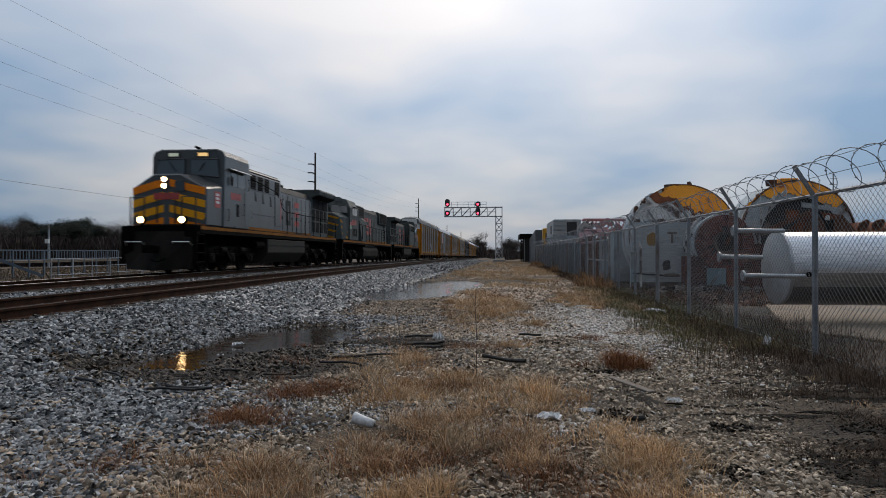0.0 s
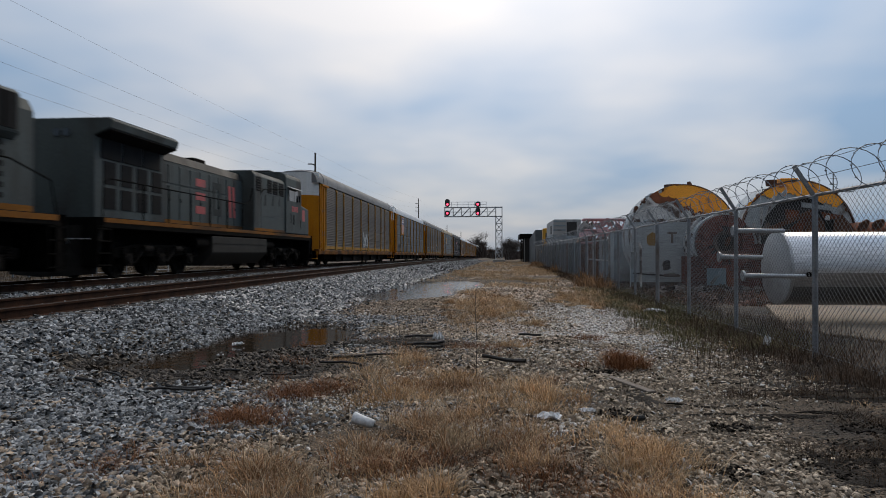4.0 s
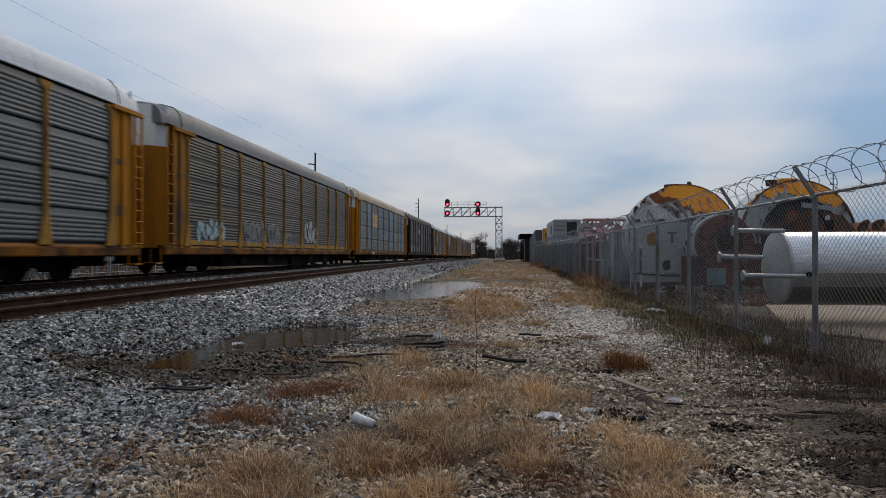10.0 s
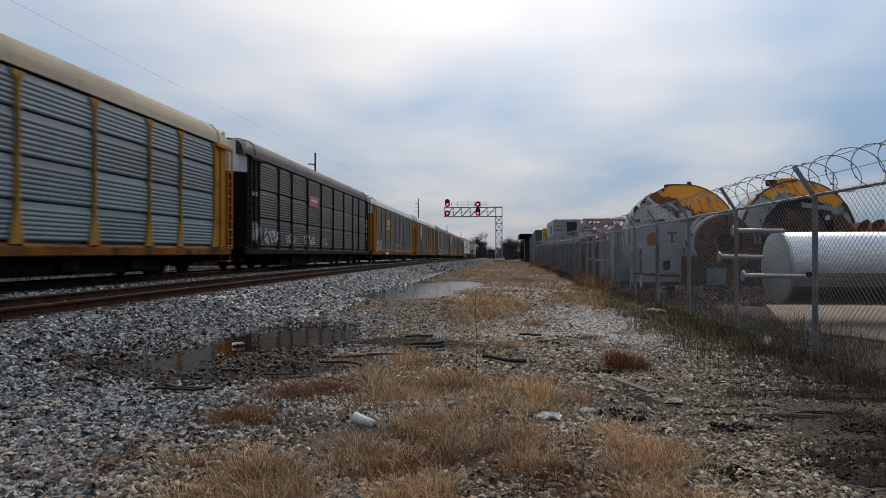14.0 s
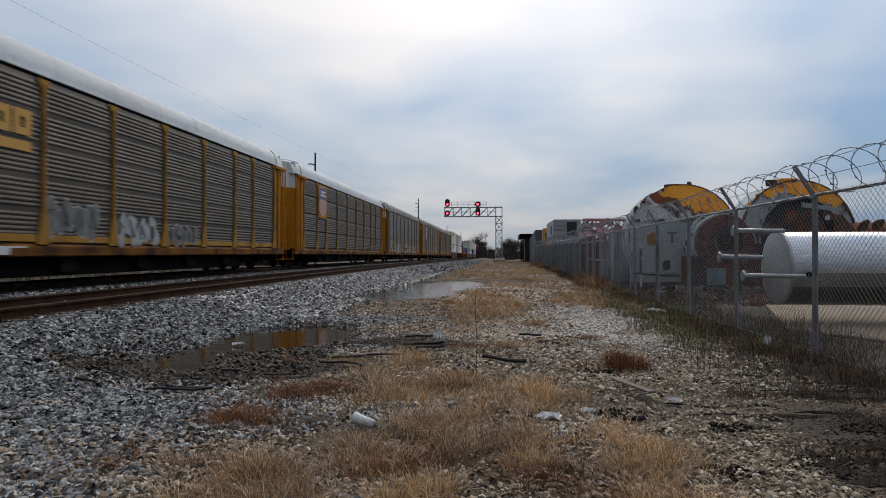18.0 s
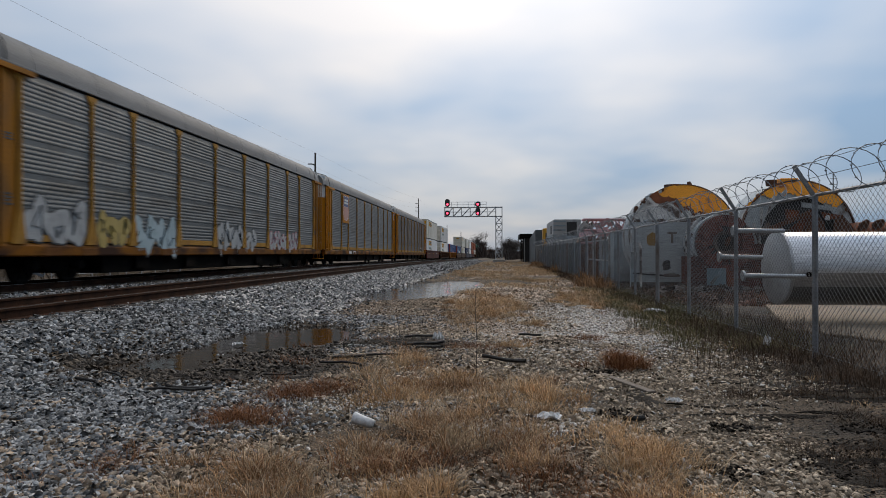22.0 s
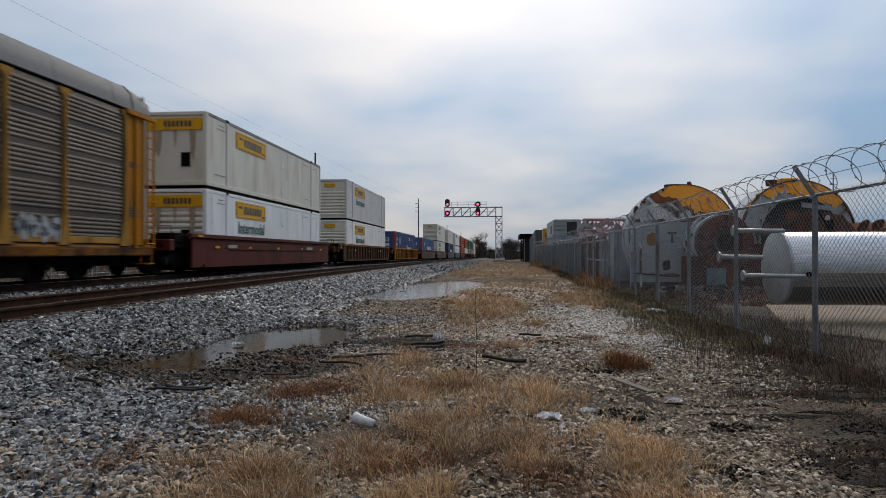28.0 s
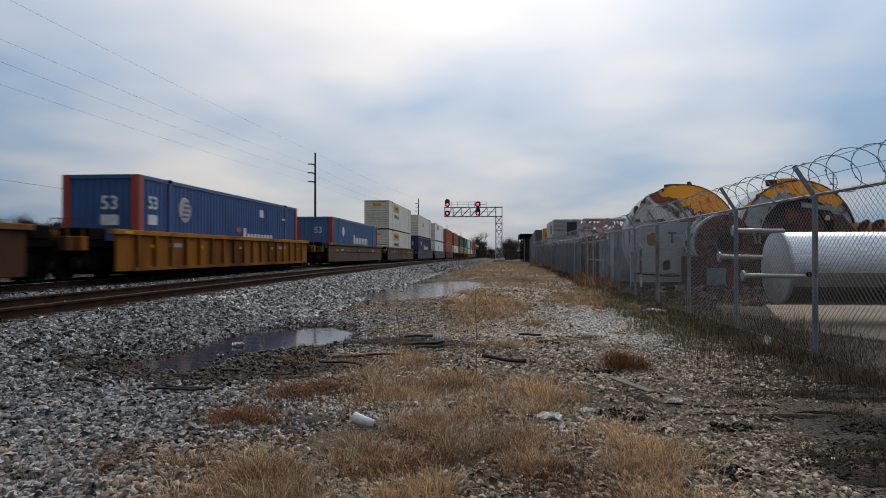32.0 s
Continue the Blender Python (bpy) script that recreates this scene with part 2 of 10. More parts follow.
def bumps(x, y, size, seed=0):
    """Smooth value noise, 0 to 1."""
    x, y = np.asarray(x, float) / size, np.asarray(y, float) / size
    ix, iy = np.floor(x).astype(np.int64), np.floor(y).astype(np.int64)
    fx, fy = x - ix, y - iy
    fx, fy = fx * fx * (3 - 2 * fx), fy * fy * (3 - 2 * fy)
    a, b = hashed(ix, iy, seed), hashed(ix + 1, iy, seed)
    c, d = hashed(ix, iy + 1, seed), hashed(ix + 1, iy + 1, seed)
    return (a * (1 - fx) + b * fx) * (1 - fy) + (c * (1 - fx) + d * fx) * fy


def smooth01(a, b, x):
    t = np.clip((np.asarray(x, float) - a) / (b - a), 0, 1)
    return t * t * (3 - 2 * t)


def blob(x, y, cx, cy, rx, ry, turn=0.0):
    """1 in the middle of an oval, 0 at its rim, below 0 outside."""
    c, s = math.cos(radians(turn)), math.sin(radians(turn))
    u, v = (x - cx) * c + (y - cy) * s, -(x - cx) * s + (y - cy) * c
    return 1 - (u / rx) ** 2 - (v / ry) ** 2


WATER = -0.05


def height(x, y):
    """The lie of the land."""
    x, y = np.asarray(x, float), np.asarray(y, float)
    xc = x - bend(y)
    bed = RAIL - 0.20 + 0.03 * (bumps(x, y, 0.7, 1) - 0.5)
    low = 0.05 * (bumps(x, y, 1.7, 2) - 0.5) + 0.035 * (bumps(x, y, 0.45, 3) - 0.5) + 0.02 * (bumps(x, y, 0.18, 4) - 0.5)
    low = low * np.clip(1.2 - y / 400, 0.2, 1) + 0.02
    wob = 0.35 * (bumps(x * 0.2, y, 2.3, 5) - 0.5)
    side = smooth01(-4.72 + wob, -6.35 + wob * 0.3, xc) * (1 - smooth01(-15.0, -16.6, xc))
    near_pool = np.maximum(blob(x, y, -3.6, 10.65, 1.3, 2.0, 0) * 1.5, blob(x, y, -4.55, 8.35, 1.35, 1.4, 0) * 0.75)
    far_pool = np.maximum(blob(x, y, -2.6, 26.0, 2.0, 6.6, -5), blob(x, y, -3.2, 21.4, 1.8, 2.8, 0)) * 2.6
    dip = np.maximum(near_pool, far_pool)
    dip = np.clip(dip + 0.35 * (bumps(x, y, 0.6, 6) - 0.5), -0.2, 1)
    low = low - 0.12 * smooth01(-0.1, 0.7, dip)
    far_low = -0.55 * smooth01(-16.5, -21, xc)
    return low * (1 - side) + bed * side + far_low + sag(y) * np.where(xc < -3, 1.0, np.clip(1 - (xc + 3) / 12, 0.35, 1))


def grown(start, end, step, k):
    out = [start]
    while abs(out[-1]) < abs(end):
        step *= k
        out.append(out[-1] + step * (1 if end > start else -1))
    return out


gx = np.array(grown(-20, -3500, 0.8, 1.35)[::-1] + list(np.arange(-19.5, -6.7, 0.4)) + list(np.arange(-6.6, 6.0, 0.1)) + grown(6.0, 3500, 0.2, 1.35))
gy = np.array(grown(-3, -3500, 0.6, 1.5)[::-1] + list(np.arange(-2.8, 2.0, 0.3)) + list(np.arange(2.0, 16, 0.1)) + list(np.arange(16, 40, 0.2)) + list(np.arange(40, 160, 2.0)) + grown(160, 3500, 4, 1.25))
GX, GY = np.meshgrid(gx, gy)
GZ = height(GX, np.clip(GY, -60, 900))
nx, ny = len(gx), len(gy)
ii, jj = np.meshgrid(np.arange(nx - 1), np.arange(ny - 1))
q = (jj * nx + ii).ravel()
ground = mass("ground", np.stack([GX.ravel(), GY.ravel(), GZ.ravel()], 1), np.stack([q, q + 1, q + 1 + nx, q + nx], 1), soil_mat, True)
tagged(ground, "wet gravelly soil with mud and dead grass beside the tracks", "ground", kind="structure")

# water in the hollows
water_mat = surface("puddle_water", (0.018, 0.011, 0.006), (0.030, 0.019, 0.010), 1.0, 0.07, 0, 0.12, fine=9.0, rough_var=0.03, speckle=0.0)
ruffled_mat = surface("wind_ruffled_water", (0.020, 0.016, 0.012), (0.028, 0.022, 0.016), 1.0, 0.06, 0, 0.55, fine=6.0, rough_var=0.02, speckle=0.0)
for cx, cy, rx, ry, turn, text in ((-4.0, 9.8, 2.3, 4.2, 8, "shallow muddy puddle beside the ballast, reflecting the train"), (-2.85, 25.0, 2.3, 8.0, -5, "long shallow puddle between ballast and dead grass")):
    g = Geo()
    ring = [(cx + rx * math.cos(a) * math.cos(radians(turn)) - ry * math.sin(a) * math.sin(radians(turn)), cy + rx * math.cos(a) * math.sin(radians(turn)) + ry * math.sin(a) * math.cos(radians(turn)), WATER) for a in np.linspace(0, 2 * math.pi, 40, endpoint=False)]
    g.add(ring, [tuple(range(40))])
    tagged(part("puddle", g, water_mat if cy < 20 else ruffled_mat), text, "puddle", kind="structure")


def track_pose(x, y, rx=0.0):
    """Where a thing stands that runs on the line."""
    d = 2.0
    b = float(bend(y + d) - bend(y - d)) / (2 * d)
    s = float(sag(y + d) - sag(y - d)) / (2 * d)
    return pose(x + float(bend(y)), y, RAIL + float(sag(y)), math.degrees(math.atan(s)), 0, -math.degrees(math.atan(b)))


# rails: each one a run of short straights
rail_prof = [(-0.07, -0.178), (0.07, -0.178), (0.07, -0.165), (0.012, -0.145), (0.010, -0.045), (0.036, -0.035), (0.036, -0.004), (0.03, 0.0), (-0.03, 0.0), (-0.036, -0.004), (-0.036, -0.035), (-0.010, -0.045), (-0.012, -0.145), (-0.07, -0.165)]
stations = list(np.arange(-60, 60, 12.0)) + list(np.arange(60, 1400, 25.0))


def run_rail(centre, off, prof, name, material, label, parent=None):
    g = Geo()
    k = len(prof)
    for y in stations:
        x, z = centre + off + float(bend(y)), RAIL + float(sag(y))
        g.v += [(x + p[0], y, z + p[1]) for p in prof]
    for i in range(len(stations) - 1):
        g.f += [(i * k + j, i * k + (j + 1) % k, (i + 1) * k + (j + 1) % k, (i + 1) * k + j) for j in range(k)]
    ob = part(name, g, material, parent)
    if parent is None:
        tagged(ob, label, "rail", "rails", "structure")
    return ob


tie_mesh = Geo().box(-1.3, -0.115, -0.34, 1.3, 0.115, -0.175).mesh("tie", tie_mat, 0.012)
for centre, side in ((NEAR, "near"), (FAR, "far")):
    for off in (-0.7535, 0.7535):
        r = run_rail(centre, off, rail_prof, "rail", rail_mat, "rusty steel rail with a polished head on timber ties")
        run_rail(centre, off, [(-0.028, 0.0005), (0.028, 0.0005), (0.026, 0.004), (-0.026, 0.004)], "railhead", railtop_dull if side == "near" else railtop_mat, "", r)
    bed = thing("track_bed", "dark timber ties half sunk in grey ballast", "railway track", "tracks", "structure")
    for i in range(130):
        y = -6 + i * 0.53
        part("tie", tie_mesh, None, bed, at=pose(centre + random.uniform(-0.03, 0.03) + float(bend(y)), y, RAIL + 0.015 + float(sag(y)), 0, 0, random.uniform(-1, 1)))
    g = Geo()
    for y in np.arange(63, 330, 0.53):
        x, z = centre + float(bend(y)), RAIL + float(sag(y)) + 0.015
        g.box(x - 1.3, y - 0.115, z - 0.34, x + 1.3, y + 0.115, z - 0.175)
    far_ties = part("ties", g, tie_mat, bed)
    far_ties["kind"] = "stuff"

# ---- rolling stock: every vehicle is built round its middle on the rail heads; its front looks towards -y ----
SPEED = 12.68
ROLLING = []   # (thing, place at 0 s, wheelsets, wheel radius)

wheel_mat = surface("dark_wheel_steel", (0.006, 0.005, 0.0045), (0.016, 0.013, 0.011), 8.0, 0.8, 0.0, 0.3, spec=0.06)


def wheelset_mesh(r):
    g = Geo()
    for s in (-1, 1):
        x = s * 0.72
        g.lathe([(0.0, x - s * 0.02), (r * 0.28, x + s * 0.05), (r * 0.45, x + s * 0.0), (r * 0.78, x + s * 0.0), (r * 0.84, x + s * 0.06), (r, x + s * 0.06), (r * 1.01, x - s * 0.05), (r * 1.06, x - s * 0.075), (r * 0.84, x - s * 0.08), (r * 0.78, x - s * 0.03), (0.0, x - s * 0.06)], (0, 0, 0), "x", 20)
        for k in range(6):
            a = k * math.pi / 3
            g.bar((x + s * 0.012, r * 0.3 * math.cos(a), r * 0.3 * math.sin(a)), (x + s * 0.012, r * 0.76 * math.cos(a), r * 0.76 * math.sin(a)), 0.05, 0.04, (1, 0, 0))
    g.rod((-1.0, 0, 0), (1.0, 0, 0), 0.085, 10)
    return g.mesh("wheelset", wheel_mat, 0, True)


WHEEL_CAR, WHEEL_LOCO = 0.46, 0.53
wheel_car_mesh, wheel_loco_mesh = wheelset_mesh(WHEEL_CAR), wheelset_mesh(WHEEL_LOCO)


def side_frame_car(s):
    """The cast frame of a two-axle bogie."""
    x = s * 1.0
    g = Geo()
    prof = [(-1.15, 0.36), (-1.15, 0.62), (-0.75, 0.66), (-0.42, 0.80), (0.42, 0.80), (0.75, 0.66), (1.15, 0.62), (1.15, 0.36), (0.72, 0.36), (0.60, 0.52), (0.34, 0.30), (-0.34, 0.30), (-0.60, 0.52), (-0.72, 0.36)]
    g.extrude(prof, "x", x - 0.07, x + 0.07)
    return g


def truck_meshes():
    out = {}
    g = Geo()
    for s in (-1, 1):
        side_frame_car(s)
        g.add(side_frame_car(s).v, side_frame_car(s).f)
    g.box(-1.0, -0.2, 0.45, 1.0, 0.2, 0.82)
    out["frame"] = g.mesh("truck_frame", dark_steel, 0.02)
    g = Geo()
    for y in (-0.16, 0, 0.16):
        for k in range(5):
            g.lathe([(0.04, 0.34 + k * 0.05), (0.075, 0.355 + k * 0.05), (0.04, 0.375 + k * 0.05)], (1.0, y, 0), "z", 8)
    out["spring"] = g.mesh("spring_nest", dark_steel)
    out["cap"] = Geo().lathe([(0.0, 1.16), (0.12, 1.14), (0.13, 1.0)], (0, 0, 0), "x", 10).mesh("bearing_cap", wheel_mat, 0, True)
    return out


TRUCK = truck_meshes()


def truck(vehicle, y, wheels):
    t = part("truck", TRUCK["frame"], None, vehicle, at=pose(0, y, 0))
    part("spring_nest", TRUCK["spring"], None, t)
    for dy in (-0.89, 0.89):
        w = part("wheelset", wheel_car_mesh, None, t, at=pose(0, dy, WHEEL_CAR))
        wheels.append(w)
        part("bearing_cap", TRUCK["cap"], None, t, at=pose(0, dy, WHEEL_CAR))
    return t


coupler_mesh = Geo().box(-0.11, -0.3, 0.76, 0.11, 0.45, 0.98).box(-0.19, -0.62, 0.73, 0.17, -0.3, 1.01).mesh("coupler", dark_steel, 0.03)


def couplers(vehicle, length):
    part("coupler", coupler_mesh, None, vehicle, at=pose(0, -length / 2 + 0.5, 0))
    part("coupler", coupler_mesh, None, vehicle, at=pose(0, length / 2 - 0.5, 0, 0, 0, 180))
    g = Geo()
    g.tube([(0.35, -length / 2 + 0.9, 0.8), (0.38, -length / 2 + 0.4, 0.5), (0.3, -length / 2 + 0.02, 0.42), (0.2, -length / 2 - 0.2, 0.5)], 0.028, 6)
    part("brake_hose", g, dark_steel, vehicle)


# ---- bi-level and tri-level autorack wagons ----
RACK_LEN = 28.6
RACK_BODY = 27.45      # over the end posts
yellow_a = surface("faded_yellow_paint", (0.38, 0.138, 0.004), (0.46, 0.178, 0.006), 1.3, 0.62, 0, 0.08, spec=0.12, dirt=(0.13, 0.055, 0.018), dirt_scale=0.9, dirt_low=0.57, dirt_high=0.78, stretch=(1, 1, 0.35))
yellow_b = surface("grimy_yellow_paint", (0.30, 0.110, 0.004), (0.37, 0.144, 0.007), 1.3, 0.62, 0, 0.08, spec=0.12, dirt=(0.10, 0.055, 0.025), dirt_scale=0.8, dirt_low=0.47, dirt_high=0.7, stretch=(1, 1, 0.35))
black_rack = surface("black_brown_paint", (0.006, 0.0055, 0.0055), (0.014, 0.012, 0.011), 1.2, 0.6, 0, 0.08, dirt=(0.012, 0.010, 0.009), dirt_scale=0.7, dirt_low=0.54, stretch=(1, 1, 0.4), spec=0.06)


def panel_paint(name, a, b, dirt, low=0.5, patch=0.55):
    return surface(name, a, b, 0.9, 0.54, 0.0, 0.12, fine=18, dirt=dirt, dirt_scale=patch, dirt_low=low, dirt_high=low + 0.22, stretch=(1, 0.6, 1.3), vary=0.2, spec=0.32)


panel_drab = panel_paint("weathered_drab_panel", (0.046, 0.034, 0.023), (0.074, 0.057, 0.041), (0.026, 0.018, 0.012), 0.47)
panel_grey = panel_paint("weathered_grey_panel", (0.049, 0.056, 0.060), (0.076, 0.084, 0.089), (0.027, 0.028, 0.027), 0.52, 0.8)
panel_pale = panel_paint("weathered_pale_grey_panel", (0.079, 0.086, 0.086), (0.124, 0.131, 0.132), (0.046, 0.044, 0.040), 0.50, 0.8)
panel_blue = panel_paint("pale_blue_grey_panel", (0.087, 0.122, 0.142), (0.122, 0.160, 0.180), (0.063, 0.076, 0.084), 0.56)
panel_dark = panel_paint("soot_dark_panel", (0.041, 0.030, 0.021), (0.072, 0.054, 0.039), (0.015, 0.010, 0.008), 0.46, 1.0)
panel_brown = panel_paint("black_brown_panel", (0.022, 0.017, 0.016), (0.036, 0.029, 0.026), (0.060, 0.048, 0.042), 0.54)
roof_grey = surface("dull_galvanised_roof", (0.15, 0.153, 0.155), (0.205, 0.208, 0.21), 0.8, 0.65, 0.0, 0.08, spec=0.25, dirt=(0.10, 0.095, 0.09), dirt_scale=0.5, stretch=(1, 0.3, 1))
roof_white = surface("pale_galvanised_roof", (0.56, 0.58, 0.60), (0.66, 0.68, 0.70), 0.8, 0.65, 0.0, 0.06, spec=0.25, dirt=(0.36, 0.355, 0.34), dirt_scale=0.5, dirt_low=0.56, stretch=(1, 0.3, 1))
roof_tan = surface("tan_painted_roof", (0.36, 0.29, 0.20), (0.43, 0.36, 0.26), 0.8, 0.65, 0.0, 0.06, spec=0.2, dirt=(0.24, 0.19, 0.14), dirt_scale=0.5, stretch=(1, 0.3, 1))
roof_black = surface("dark_painted_roof", (0.030, 0.030, 0.033), (0.055, 0.055, 0.058), 0.8, 0.6, 0.0, 0.06, spec=0.2, dirt=(0.08, 0.075, 0.07), dirt_scale=0.5, stretch=(1, 0.3, 1))
end_white = surface("grubby_white_paint", (0.58, 0.58, 0.56), (0.68, 0.68, 0.66), 1.5, 0.5, 0, 0.05, dirt=(0.36, 0.30, 0.24), dirt_low=0.56, stretch=(1, 1, 0.4))
mark_white = surface("white_marking", (0.55, 0.55, 0.53), (0.66, 0.66, 0.64), 6, 0.5, 0, 0.0)
mark_black = surface("black_marking", (0.02, 0.02, 0.02), (0.035, 0.035, 0.035), 6, 0.5, 0, 0.0)
mark_red = surface("red_marking", (0.38, 0.045, 0.04), (0.48, 0.07, 0.06), 3, 0.5, 0, 0.0, dirt=(0.25, 0.05, 0.045))
mark_blue = surface("blue_marking", (0.035, 0.05, 0.16), (0.05, 0.07, 0.2), 6, 0.5, 0, 0.0)
mark_peach = surface("peach_marking", (0.42, 0.20, 0.155), (0.50, 0.25, 0.195), 4, 0.5, 0, 0.0)

SIDE_X = 1.50          # face of the corrugated panels
SILL, DECK, EAVE = 0.70, 1.04, 5.20
BAYS = [-13.20, -12.05, -9.32, -7.26, -4.40, -1.47, 1.47, 4.40, 7.26, 9.32, 12.05, 13.20]
panel_cache = {}
sill_yellow = surface("rust_stained_yellow_sill", (0.195, 0.068, 0.004), (0.265, 0.097, 0.006), 1.3, 0.7, 0, 0.12, spec=0.1, dirt=(0.040, 0.017, 0.009), dirt_scale=1.3, dirt_low=0.40, dirt_high=0.58, stretch=(1, 0.5, 1))
sill_paint = {yellow_a.name: sill_yellow, yellow_b.name: sill_yellow}


def rack_panel(y0, y1, z0, z1, material, side):
    """A corrugated steel panel with long flat ribs and a black joint below."""
    key = (round(y1 - y0, 3), round(z0, 3), round(z1, 3), material.name, side)
    if key in panel_cache:
        return panel_cache[key]
    w = (y1 - y0) / 2
    tall = z1 - z0 > 2.5
    n = max(4, round((z1 - z0) / (0.117 if tall else 0.13)))
    p = (z1 - z0 - 0.05) / n
    prof = [(SIDE_X - 0.036, z0 + 0.02)]
    for i in range(n):
        z = z0 + 0.03 + i * p
        if (i % 7 > 5) if tall else (i > n - 2):
            continue        # flat band above each group of ribs
        prof += [(SIDE_X - 0.013, z), (SIDE_X, z + p * 0.25), (SIDE_X, z + p * 0.50), (SIDE_X - 0.013, z + p * 0.88)]
    prof += [(SIDE_X - 0.036, z1 - 0.02), (SIDE_X - 0.075, z1 - 0.02), (SIDE_X - 0.075, z0 + 0.02)]
    prof = [(side * a, b) for a, b in prof]
    panel_cache[key] = Geo().extrude(prof, "y", -w, w).mesh("side_panel", material)
    return panel_cache[key]


dusty_post = surface("dusty_faded_yellow_post", (0.34, 0.165, 0.028), (0.43, 0.225, 0.048), 1.3, 0.7, 0, 0.1, spec=0.1, dirt=(0.17, 0.085, 0.03), dirt_scale=1.4, dirt_low=0.52, dirt_high=0.72, stretch=(1, 1, 0.5))
jack_rust = surface("rusty_jacking_pad", (0.10, 0.038, 0.012), (0.17, 0.07, 0.02), 2.0, 0.85, 0, 0.2, spec=0.1)


def rack_post(material, side):
    """A side post: a channel with a spread foot and a T-shaped head."""
    key = ("post", material.name, side)
    if key not in panel_cache:
        g = Geo()
        x = SIDE_X * side
        g.extrude([(-0.075, DECK), (0.075, DECK), (0.075, EAVE - 0.34), (0.20, EAVE - 0.16), (0.20, EAVE - 0.07), (-0.20, EAVE - 0.07), (-0.20, EAVE - 0.16), (-0.075, EAVE - 0.34)], "x", x - side * 0.06, x + side * 0.035)
        g.extrude([(-0.24, DECK - 0.03), (0.24, DECK - 0.03), (0.20, DECK + 0.12), (0.085, DECK + 0.78), (-0.085, DECK + 0.78), (-0.20, DECK + 0.12)], "x", x - side * 0.05, x + side * 0.045)
        g.box(min(x, x + side * 0.06), -0.022, DECK + 0.1, max(x, x + side * 0.06), 0.022, EAVE - 0.2)
        panel_cache[key] = g.mesh("side_post", material)
    return panel_cache[key]


def rack_ladder(parent, y, side, material):
    g = Geo()
    x = side * (SIDE_X + 0.06)
    for dy in (-0.2, 0.2):
        g.box(x - 0.02, y + dy - 0.03, DECK - 0.1, x + 0.03, y + dy + 0.03, EAVE - 0.1)
    for k in range(11):
        z = DECK + 0.05 + k * 0.34
        g.rod((x + side * 0.03, y - 0.24, z), (x + side * 0.03, y + 0.24, z), 0.016, 6)
    part("ladder", g, material, parent)


def bars(parent, x, y, z, rows, material, name="lettering", side=1):
    """Unreadable lettering on a side: plain bars. rows: (width, height) from top to bottom."""
    g = Geo()
    for w, h in rows:
        g.box(x, y - w / 2, z - h, x + side * 0.006, y + w / 2, z)
        z -= h * 1.6
    return part(name, g, material, parent)


def graffiti(parent, y, z, w, h, x, seed, colours):
    """Sprayed bubble shapes side by side, each with a dark rim and strokes inside."""
    rnd = random.Random(seed)
    n = max(2, round(w / (0.62 * h)))
    dark = colours[1] if len(colours) > 1 else spray_smoke
    for i in range(n):
        fill, rim, inner = Geo(), Geo(), Geo()
        cy, cz = y - w / 2 + (i + 0.5) * w / n, z + h * rnd.uniform(0.44, 0.56)
        ph = [rnd.uniform(0, 6.28) for _ in range(3)]
        ring = []
        for k in range(22):
            a = 2 * math.pi * k / 22
            r = 1 + 0.20 * math.sin(2 * a + ph[0]) + 0.16 * math.sin(3 * a + ph[1]) + 0.10 * math.sin(5 * a + ph[2])
            ring.append((math.cos(a) * r * w / n * 0.50, math.sin(a) * r * h * 0.46))
        d = 0.0006 * (i % 3)
        rim.extrude([(cy + a * 1.13, cz + b * 1.10) for a, b in ring], "x", x + 0.001 + d, x + 0.004 + d)
        fill.extrude([(cy + a, cz + b) for a, b in ring], "x", x + 0.005 + d, x + 0.008 + d)
        p = [(x + 0.0095, cy + rnd.uniform(-0.3, 0.3) * w / n, cz + rnd.uniform(-0.34, 0.34) * h) for _ in range(5)]
        for q0, q1 in zip(p, p[1:]):
            if (Vector(q0) - Vector(q1)).length > 0.05:
                inner.bar(q0, q1, 0.002, 0.05, (1, 0, 0))
        g = part("graffiti", rim, dark, parent, "sprayed graffiti shape with a dark outline")
        part("spray_fill", fill, colours[0], g)
        part("spray_stroke", inner, dark, g)


